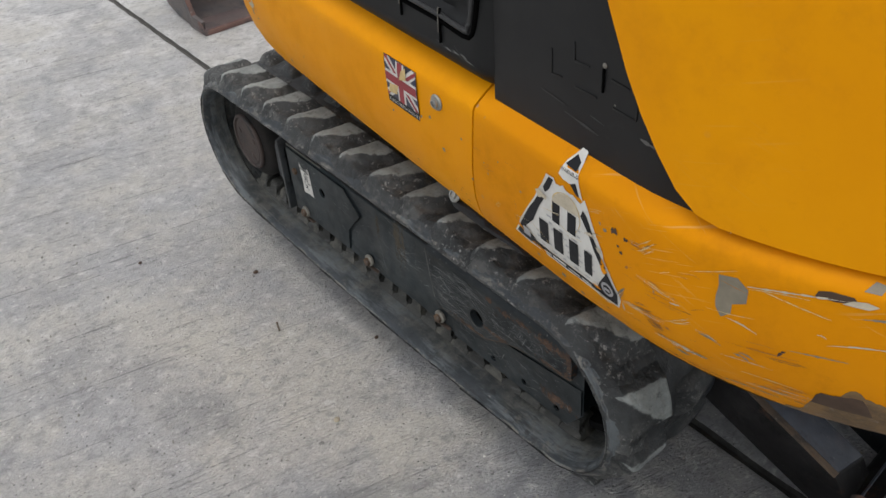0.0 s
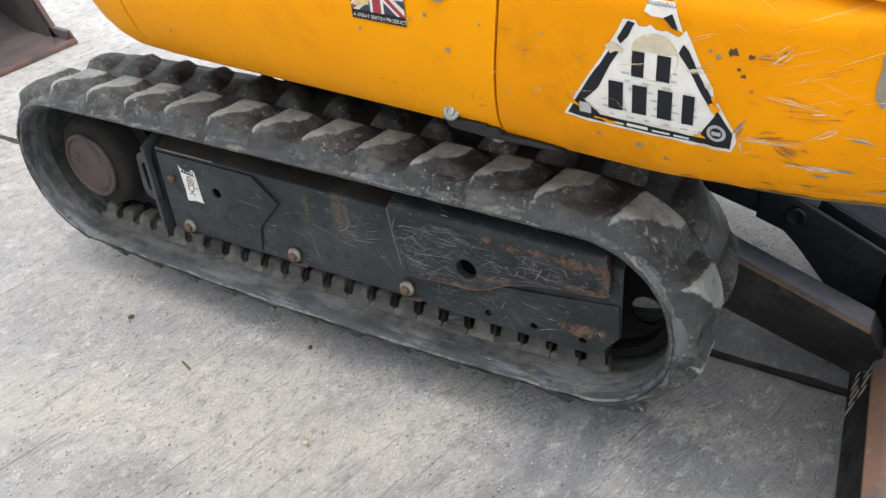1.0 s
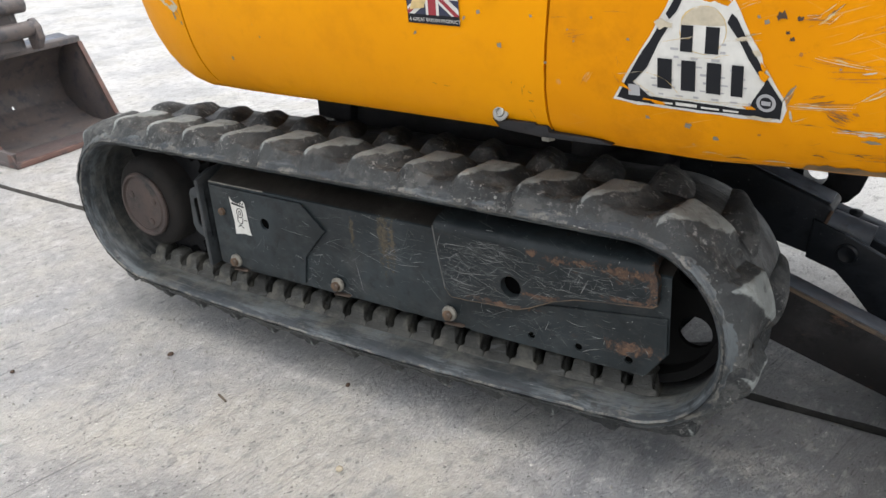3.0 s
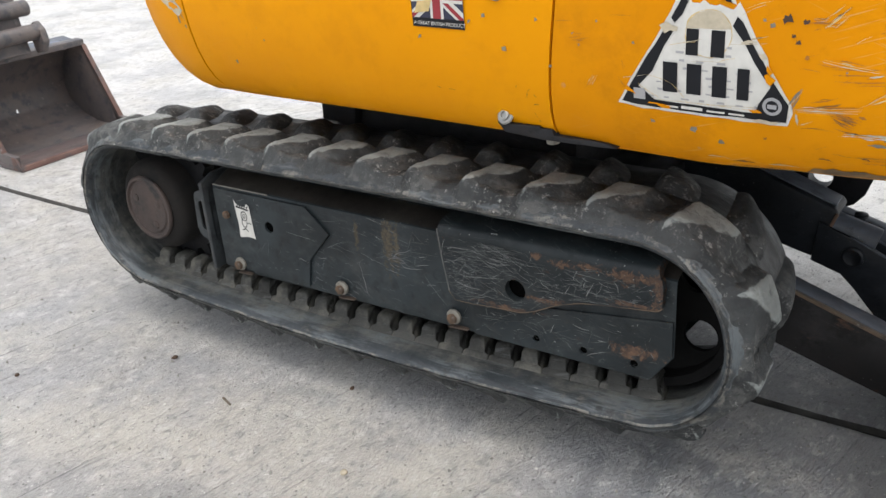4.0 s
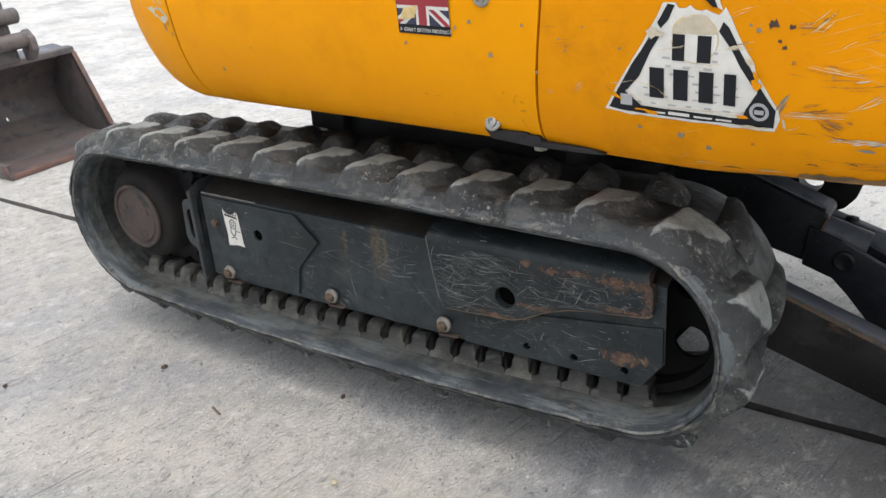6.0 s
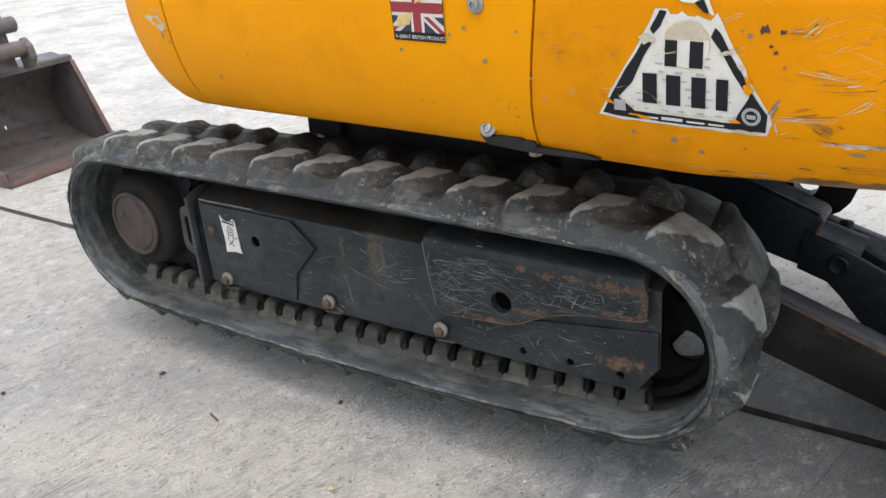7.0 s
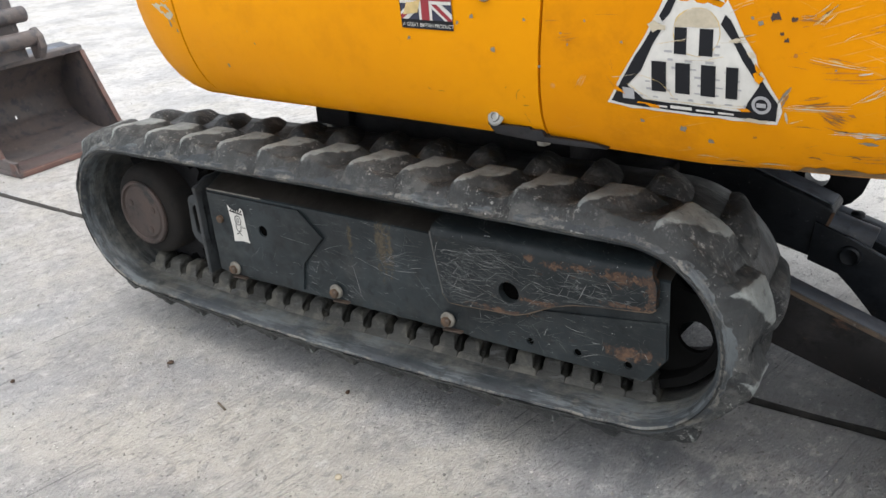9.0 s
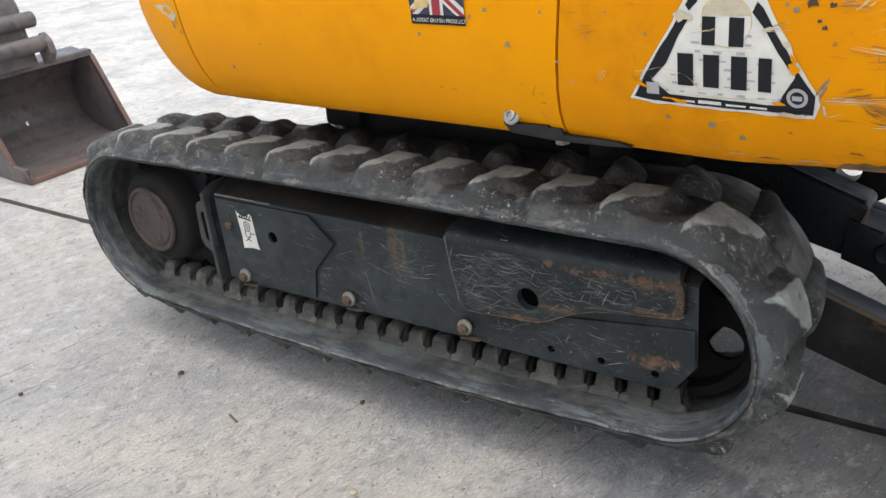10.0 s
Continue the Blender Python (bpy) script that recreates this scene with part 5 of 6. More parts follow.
part("rear_plate", prism([(0.595, 0.316), (0.680, 0.287), (0.818, 0.245), (0.870, 0.228), (0.870, 0.10), (0.80, 0.13), (0.68, 0.24)], 0.446, 0.470, "y", 0.004), ARM_TOP, lift, "worn plate with the blue sky sheen painted in")
part("pivot_boss", turned([(0.008, 0.386), (0.013, 0.384), (0.0165, 0.386), (0.0175, 0.392)], 28, (0.719, 0, 0.233)), LIFT_PAINT, lift)
part("grease_cap", turned([(0.004, 0.281), (0.012, 0.279), (0.013, 0.266)], 16, (0.712, 0.456, 0), "z"), LIFT_PAINT, lift)
TOW = [(0.56, 0.42), (0.565, 0.30), (0.585, 0.250), (0.620, 0.228), (0.655, 0.224), (0.678, 0.236), (0.694, 0.256), (0.703, 0.285), (0.706, 0.42)]
part("tow_bracket", plate_with_holes(TOW, [(0.618, 0.279, 0.021)], 0.60, 0.632), STEEL_DARK, excavator, "rounded black bracket with a hole under the body")
part("seam_bracket", prism([(0.350, 0.5365), (0.362, 0.535), (0.411, 0.537), (0.412, 0.534), (0.4275, 0.5345), (0.4305, 0.527), (0.442, 0.527), (0.480, 0.527), (0.498, 0.526), (0.514, 0.521), (0.490, 0.520), (0.442, 0.520), (0.417, 0.520), (0.389, 0.522), (0.361, 0.524)], -0.0525, 0.02, "y", 0.001), STEEL_DARK, excavator, "black folded bracket below the panel seam")
part("bracket_nut", turned([(0.008, 0.513), (0.0095, 0.515), (0.0095, 0.522)], 6, (0.423, -0.040, 0), "z"), WASHER, excavator)

# ---- screws in the panel ----
for x, z in ((0.361, 0.544), (0.366, 0.701)):
    y = surface_y(x, z)
    tilt = Matrix.Translation((x, y, z)) @ Matrix.Rotation(radians(-28 if z < 0.6 else 0), 4, "X")
    s = part("panel_screw", turned([(0.0105, 0.001), (0.0115, -0.001), (0.0100, -0.0028), (0.0068, -0.0032), (0.0066, -0.0062), (0.0040, -0.0070), (0.0035, -0.0045), (0.0, -0.0045)], 28), ZINC, excavator, "bright zinc screw with washer")
    s.matrix_basis = tilt


# ---- stickers and wear on the near side ----
def decal(name, poly, off, mat, parent, label="", step=0.012, flat=None):
    """A thin piece that follows the panel: outline in x and z."""
    bm = bmesh.new()
    f = bm.faces.new([bm.verts.new((x, 0, z)) for x, z in poly])
    xs, zs = [p[0] for p in poly], [p[1] for p in poly]
    for axis, lo, hi in ((0, min(xs), max(xs)), (2, min(zs), max(zs))):
        v = lo + step
        while v < hi:
            co, no = [0, 0, 0], [0, 0, 0]
            co[axis], no[axis] = v, 1
            bmesh.ops.bisect_plane(bm, geom=bm.verts[:] + bm.edges[:] + bm.faces[:], dist=1e-6, plane_co=co, plane_no=no)
            v += step
    for v in bm.verts:
        v.co.y = (surface_y(v.co.x, v.co.z) if flat is None else flat) - off
    for f in bm.faces:
        f.normal_update()
        if f.normal.y > 0:
            f.normal_flip()
    me = bpy.data.meshes.new(name)
    bm.to_mesh(me)
    bm.free()
    me.materials.append(mat)
    ob = new(name, me)
    ob.parent = parent
    return tagged(ob, label) if label else ob


def rect(x0, z0, x1, z1, lean=0.0):
    return [(x0, z0), (x1, z0), (x1 + lean, z1), (x0 + lean, z1)]


def jagged(points, amount, seed, pieces=6):
    """The outline with torn, uneven edges."""
    rng = random.Random(seed)
    out = []
    for (ax, az), (bx, bz) in zip(points, points[1:] + points[:1]):
        n = max(1, int(math.hypot(bx - ax, bz - az) / 0.012 * pieces / 6))
        for i in range(n):
            t = i / n
            out.append((ax + (bx - ax) * t + rng.uniform(-amount, amount), az + (bz - az) * t + rng.uniform(-amount, amount)))
    return out


def lettering(text, x, z, size, off, mat, parent, name, lean=0.0, flat=None):
    cu = bpy.data.curves.new(name, "FONT")
    cu.body, cu.size, cu.resolution_u = text, size, 3
    tmp = new(name, cu)
    bpy.context.view_layer.update()
    me = bpy.data.meshes.new_from_object(tmp.evaluated_get(bpy.context.evaluated_depsgraph_get()))
    bpy.data.objects.remove(tmp)
    for v in me.vertices:
        px, pz = x + v.co.x, z + v.co.y + lean * v.co.x
        v.co = (px, (surface_y(px, pz) if flat is None else flat) - off, pz)
    me.materials.clear()
    me.materials.append(mat)
    ob = new(name, me)
    ob.parent = parent
    return ob


# flag sticker
flag = decal("flag_sticker", rect(0.235, 0.6525, 0.3185, 0.7245, -0.003), 0.0008, INK, excavator, "scuffed flag sticker with a black caption strip")
FX0, FX1, FZ0, FZ1 = 0.2355, 0.3175, 0.6640, 0.7240
def flag_piece(poly, off, mat, name="flag_field"):
    """Clips a stripe of the flag to its field."""
    def clip(pts, axis, lim, keep_less):
        out = []
        for p, q in zip(pts, pts[1:] + pts[:1]):
            pin = (p[axis] <= lim) == keep_less or p[axis] == lim
            qin = (q[axis] <= lim) == keep_less or q[axis] == lim
            if pin:
                out.append(p)
            if pin != qin:
                t = (lim - p[axis]) / (q[axis] - p[axis])
                out.append((p[0] + (q[0] - p[0]) * t, p[1] + (q[1] - p[1]) * t))
        return out
    for axis, lim, less in ((0, FX0, False), (0, FX1, True), (1, FZ0, False), (1, FZ1, True)):
        poly = clip(poly, axis, lim, less)
    return decal(name, poly, off, mat, flag)
fcx, fcz = (FX0 + FX1) / 2, (FZ0 + FZ1) / 2
flag_piece([(FX0, FZ0), (FX1, FZ0), (FX1, FZ1), (FX0, FZ1)], 0.0011, FLAG_BLUE)
for sx, sz in ((1, 1), (1, -1)):
    dx, dz = (FX1 - FX0) / 2 * sx, (FZ1 - FZ0) / 2 * sz
    n = math.hypot(dx, dz)
    px, pz = -dz / n, dx / n
    for half, off, mat in ((0.0068, 0.0014, WHITE), (0.0026, 0.0017, FLAG_RED)):
        sh = 0.0 if mat is WHITE else 0.0015
        flag_piece([(fcx - dx * 1.2 + px * (half + sh), fcz - dz * 1.2 + pz * (half + sh)), (fcx + dx * 1.2 + px * (half - sh), fcz + dz * 1.2 + pz * (half - sh)), (fcx + dx * 1.2 - px * (half + sh), fcz + dz * 1.2 - pz * (half + sh)), (fcx - dx * 1.2 - px * (half - sh), fcz - dz * 1.2 - pz * (half - sh))], off, mat, "saltire")
for half, off, mat in ((0.0105, 0.0020, WHITE), (0.0064, 0.0023, FLAG_RED)):
    flag_piece(rect(fcx - half, FZ0, fcx + half, FZ1), off, mat, "cross")
    flag_piece(rect(FX0, fcz - half, FX1, fcz + half), off + 0.0001, mat, "cross")
lettering("A GREAT BRITISH PRODUCT", 0.2372, 0.6553, 0.00645, 0.0013, WHITE, flag, "caption")
decal("scuff", jagged([(0.239, 0.668), (0.262, 0.670), (0.268, 0.686), (0.244, 0.684)], 0.003, 5), 0.0027, SCORE, flag, "scuffed patch")
decal("scuff", jagged([(0.272, 0.697), (0.293, 0.706), (0.296, 0.722), (0.281, 0.713)], 0.003, 6), 0.0027, SCORE, flag, "scuffed patch")

# triangular registration sticker: its characters are plain bars
tri = decal("warning_sticker", jagged([(0.5285, 0.5865), (0.5575, 0.5835), (0.6, 0.5835), (0.64, 0.583), (0.68, 0.583), (0.7095, 0.5835), (0.7145, 0.597), (0.7125, 0.6065), (0.6965, 0.632), (0.689, 0.643), (0.688, 0.652), (0.675, 0.668), (0.6625, 0.694), (0.657, 0.703), (0.654, 0.6985), (0.6505, 0.6945), (0.643, 0.6965), (0.637, 0.7005), (0.6335, 0.6975), (0.6265, 0.6990), (0.621, 0.7040), (0.6165, 0.7000), (0.610, 0.7010), (0.6055, 0.7045), (0.594, 0.7045), (0.581, 0.679), (0.571, 0.6625), (0.549, 0.625)], 0.0009, 3), 0.0008, WHITE, excavator, "torn white and black triangular sticker")
decal("border", jagged([(0.5335, 0.5895), (0.553, 0.6085), (0.5685, 0.6265), (0.5815, 0.655), (0.5915, 0.6715), (0.5835, 0.6760), (0.5505, 0.6225)], 0.0006, 4), 0.0013, INK, tri, "black border")
decal("border", jagged([(0.5335, 0.5895), (0.5535, 0.6095), (0.577, 0.5905), (0.5575, 0.5865)], 0.0006, 14), 0.0015, INK, tri, "black corner field")
decal("border", jagged([(0.5915, 0.6785), (0.600, 0.687), (0.6065, 0.7025), (0.599, 0.7035), (0.5885, 0.684)], 0.0008, 24), 0.0013, INK, tri, "black border")
decal("border", jagged([(0.7085, 0.5875), (0.7105, 0.606), (0.693, 0.6295), (0.6915, 0.621), (0.682, 0.604), (0.677, 0.5905)], 0.0006, 15), 0.0015, INK, tri, "black corner field")
decal("border", jagged([(0.6935, 0.632), (0.6835, 0.648), (0.6745, 0.660), (0.6625, 0.6845), (0.656, 0.690), (0.651, 0.680), (0.664, 0.662), (0.6755, 0.645), (0.686, 0.629)], 0.0012, 16), 0.0013, INK, tri, "black border")
decal("border", jagged([(0.560, 0.5865), (0.60, 0.5865), (0.64, 0.586), (0.705, 0.5865), (0.680, 0.5935), (0.64, 0.5935), (0.60, 0.5945), (0.572, 0.5945)], 0.0006, 17), 0.0012, INK, tri, "black footer strip")
decal("seal", [(0.695 + 0.0095 * math.cos(2 * math.pi * i / 24), 0.603 + 0.0095 * math.sin(2 * math.pi * i / 24)) for i in range(24)], 0.0019, GREY_INK, tri, "round pale seal")
decal("seal", [(0.695 + 0.0062 * math.cos(2 * math.pi * i / 20), 0.603 + 0.0062 * math.sin(2 * math.pi * i / 20)) for i in range(20)], 0.0022, INK, tri)
decal("seal", rect(0.6905, 0.6005, 0.6995, 0.6050), 0.0025, GREY_INK, tri)
decal("seal", rect(0.5475, 0.5940, 0.5610, 0.6065), 0.0019, GREY_INK, tri, "square pale field")
for x0, x1 in ((0.5780, 0.6000), (0.6040, 0.6255), (0.6310, 0.6520), (0.6565, 0.6745)):
    decal("bar", rect(x0 + 0.003, 0.6060, x1 - 0.003, 0.6385), 0.0017, INK, tri, "black bar")
# a round peeled field with two more bars on it
decal("peeled_disc", jagged([(0.6275 + 0.0245 * math.cos(2 * math.pi * i / 26), 0.6705 + 0.0245 * math.sin(2 * math.pi * i / 26)) for i in range(26)], 0.0007, 41), 0.0011, SCORE, tri, "round torn outline")
decal("peeled_disc", jagged([(0.6275 + 0.0235 * math.cos(2 * math.pi * i / 26), 0.6705 + 0.0235 * math.sin(2 * math.pi * i / 26)) for i in range(26)], 0.0005, 42), 0.0014, WHITE, tri)
decal("peeled_disc", jagged([(0.6045, 0.6735), (0.62, 0.6755), (0.635, 0.6745), (0.6505, 0.6765), (0.6475, 0.685), (0.639, 0.6925), (0.627, 0.694), (0.615, 0.691), (0.607, 0.683)], 0.001, 43), 0.0016, CREAM, tri, "scraped cream patch")
for x0, x1 in ((0.6020, 0.6210), (0.6280, 0.6480)):
    decal("bar", rect(x0 + 0.003, 0.6475, x1 - 0.003, 0.6745), 0.0018, INK, tri, "black bar")
rng = random.Random(8)
for row in range(12):
    z = 0.5985 + 0.0083 * row
    half = 0.5 * (0.703 - z) / 0.118 * 0.150
    n = max(2, int(half / 0.0085))
    for i in range(n):
        x = 0.6255 - half + 2 * half * (i + 0.25 + 0.35 * (row % 2) + rng.uniform(-0.05, 0.05)) / n
        if x + 0.008 > 0.6255 + half:
            continue
        w = rng.choice((0.0055, 0.0075, 0.0085))
        decal("small_print", rect(x, z, x + w, z + rng.choice((0.0016, 0.0024))), 0.0012, GREY_INK, tri)
for x0, x1, h in ((0.585, 0.598, 0.0020), (0.6015, 0.6245, 0.0034), (0.629, 0.648, 0.0020), (0.652, 0.668, 0.0020)):
    decal("small_print", rect(x0, 0.5885, x1, 0.5885 + h), 0.0016, WHITE, tri)
# tears, creases and rubbed places on the sticker
for pts, m, seed in (([(0.534, 0.604), (0.541, 0.6085), (0.549, 0.603), (0.5515, 0.598), (0.545, 0.600), (0.5385, 0.602)], YELLOW_WORN, 51), ([(0.559, 0.592), (0.572, 0.5905), (0.58, 0.5865), (0.5925, 0.587), (0.591, 0.5905), (0.575, 0.594), (0.563, 0.5945)], YELLOW_WORN, 52), ([(0.677, 0.6535), (0.685, 0.656), (0.688, 0.650), (0.681, 0.648)], CREAM, 53), ([(0.657, 0.6655), (0.668, 0.6685), (0.6825, 0.6665), (0.672, 0.663), (0.661, 0.662)], CREAM, 54), ([(0.574, 0.675), (0.583, 0.6815), (0.590, 0.6765), (0.599, 0.6765), (0.597, 0.6685), (0.587, 0.6705), (0.581, 0.6665)], CREAM, 55), ([(0.683, 0.6355), (0.6885, 0.6375), (0.6985, 0.629), (0.693, 0.6235), (0.688, 0.628)], YELLOW_WORN, 56), ([(0.671, 0.597), (0.684, 0.5985), (0.686, 0.5955), (0.674, 0.593)], YELLOW_WORN, 57), ([(0.672, 0.5865), (0.69, 0.5885), (0.704, 0.587), (0.702, 0.5835), (0.68, 0.583)], CREAM, 58), ([(0.688, 0.645), (0.6915, 0.641), (0.695, 0.6375), (0.6905, 0.6345), (0.686, 0.640)], YELLOW_WORN, 59)):
    decal("tear", jagged([((x + sum(p[0] for p in pts) / len(pts)) / 2 + (x - sum(p[0] for p in pts) / len(pts)) * 0.28, (z + sum(p[1] for p in pts) / len(pts)) / 2 + (z - sum(p[1] for p in pts) / len(pts)) * 0.28) for x, z in pts], 0.0014, seed, 14), 0.0028, m, tri, "torn place")
for ob in (tri, *tri.children):
    for v in ob.data.vertices:
        lift = v.co.y - surface_y(v.co.x, v.co.z)
        v.co.x = 0.6215 + (v.co.x - 0.6215) * 1.022
        v.co.y = surface_y(v.co.x, v.co.z) + lift
top_bit = decal("sticker_scrap", jagged([(0.614, 0.716), (0.620, 0.733), (0.631, 0.7470), (0.640, 0.7470), (0.644, 0.728), (0.654, 0.701), (0.644, 0.704), (0.635, 0.712), (0.622, 0.712)], 0.0010, 10), 0.0010, WHITE, excavator, "torn scrap of the triangular sticker")
decal("border", [(0.621, 0.730), (0.631, 0.7425), (0.638, 0.7425), (0.640, 0.7285)], 0.0015, INK, top_bit, "black border")
lettering("WARNING", 0.6165, 0.7225, 0.0060, 0.0015, INK, top_bit, "caption")
decal("border", [(0.634, 0.712), (0.643, 0.717), (0.650, 0.702), (0.644, 0.703)], 0.0015, INK, top_bit, "black border")

# label on the track frame: torn white field with a hook drawing in strokes
hook = decal("hook_label", [(-0.2375, 0.312), (-0.233, 0.306), (-0.222, 0.302), (-0.213, 0.303), (-0.205, 0.309), (-0.200, 0.305), (-0.1965, 0.250), (-0.194, 0.243), (-0.212, 0.244), (-0.235, 0.240), (-0.2335, 0.262), (-0.236, 0.290)], 0.0052, WHITE, excavator, "torn white label with a black hook drawing", 1.0, 0.0)
def stroke(points, w, off=0.0056, flat=0.0, name="line", parent=hook, mat=INK):
    for (ax, az), (bx, bz) in zip(points, points[1:]):
        n = max(1e-6, math.hypot(bx - ax, bz - az))
        px, pz = -(bz - az) / n * w * 0.68, (bx - ax) / n * w * 0.68
        decal(name, [(ax + px, az + pz), (bx + px, bz + pz), (bx - px, bz - pz), (ax - px, az - pz)], off, mat, parent, "", 1.0, flat)
stroke([(-0.234, 0.300), (-0.203, 0.297)], 0.0022)
for i in range(5):
    stroke([(-0.231 + 0.006 * i, 0.300), (-0.227 + 0.006 * i, 0.305)], 0.0016)
stroke([(-0.216 + 0.0075 * math.cos(a), 0.284 + 0.009 * math.sin(a)) for a in np.linspace(0, 2 * math.pi, 11)], 0.0014)
stroke([(-0.216 + 0.003 * math.cos(a), 0.284 + 0.004 * math.sin(a)) for a in np.linspace(0, 2 * math.pi, 7)], 0.0012)
stroke([(-0.222, 0.278), (-0.224, 0.268), (-0.219, 0.262), (-0.213, 0.264), (-0.210, 0.275)], 0.0014)
stroke([(-0.225, 0.256), (-0.217, 0.260), (-0.211, 0.255)], 0.0014)
stroke([(-0.208, 0.272), (-0.200, 0.271)], 0.0012)

# peeled paint, scores and chips on the counterweight
decal("peeled_patch", jagged([(0.829, 0.700), (0.846, 0.704), (0.858, 0.694), (0.857, 0.678), (0.845, 0.672), (0.846, 0.660), (0.836, 0.652), (0.829, 0.662)], 0.001, 21), 0.0008, PRIMER, excavator, "grey patch of peeled paint")
wear = random.Random(31)
def scrape(x0, z0, x1, z1, w, mat, bend=0.0015, off=0.0009):
    """A ragged scrape along one line."""
    l = math.hypot(x1 - x0, z1 - z0)
    n = max(6, int(l / 0.003))
    up, low = [], []
    for i in range(n + 1):
        t = i / n
        x, z = x0 + (x1 - x0) * t, z0 + (z1 - z0) * t + bend * math.sin(math.pi * t)
        k = 0.7 * w / 2 * math.sin(math.pi * (0.08 + 0.86 * t)) * wear.uniform(0.25, 1.25)
        nx, nz = -(z1 - z0) / l, (x1 - x0) / l
        up.append((x + nx * k, z + nz * k))
        low.append((x - nx * k * wear.uniform(0.3, 1.2), z - nz * k * wear.uniform(0.3, 1.2)))
    return decal("scratch", up + low[::-1], off, mat, excavator, "", 0.03)
def score(points, w, mat=SCORE, off=0.0009):
    mid = points[len(points) // 2]
    (x0, z0), (x1, z1) = points[0], points[-1]
    return scrape(x0, z0, x1, z1, w, mat, mid[1] - (z0 + z1) / 2, off)
scrape(0.841, 0.653, 0.872, 0.6465, 0.0032, CREAM)
scrape(0.856, 0.6985, 0.948, 0.717, 0.0040, CREAM)
scrape(0.858, 0.6965, 0.91, 0.706, 0.0020, SCORE)
decal("peeled_patch", jagged([(0.912, 0.712), (0.93, 0.7105), (0.944, 0.714), (0.941, 0.722), (0.924, 0.7225), (0.915, 0.7185)], 0.0014, 71), 0.0009, DARK_CHIP, excavator, "dark patch of lost paint")
decal("peeled_patch", jagged([(0.934, 0.7115), (0.952, 0.712), (0.960, 0.717), (0.950, 0.719), (0.940, 0.7165)], 0.0012, 72), 0.0012, CREAM, excavator, "pale patch of lost paint")
decal("peeled_patch", jagged([(0.945, 0.728), (0.957, 0.728), (0.958, 0.734), (0.948, 0.736)], 0.001, 73), 0.0009, PRIMER, excavator, "grey patch of lost paint")
scrape(0.815, 0.617, 0.840, 0.6125, 0.0050, PRIMER)
scrape(0.812, 0.619, 0.836, 0.616, 0.0022, CREAM)
scrape(0.852, 0.609, 0.868, 0.606, 0.0050, PRIMER)
scrape(0.858, 0.614, 0.875, 0.609, 0.0040, PRIMER)
scrape(0.80, 0.576, 0.825, 0.580, 0.0070, PRIMER)
scrape(0.893, 0.628, 0.899, 0.637, 0.0050, DARK_CHIP)
scrape(0.778, 0.7435, 0.792, 0.7425, 0.0055, CREAM)
scrape(0.783, 0.7425, 0.788, 0.7450, 0.0060, DARK_CHIP)
scrape(0.815, 0.7440, 0.822, 0.7395, 0.0050, DARK_CHIP)
scrape(0.817, 0.7415, 0.825, 0.7385, 0.0030, CREAM)
scrape(0.920, 0.669, 0.929, 0.667, 0.0018, CREAM)
rng = random.Random(31)
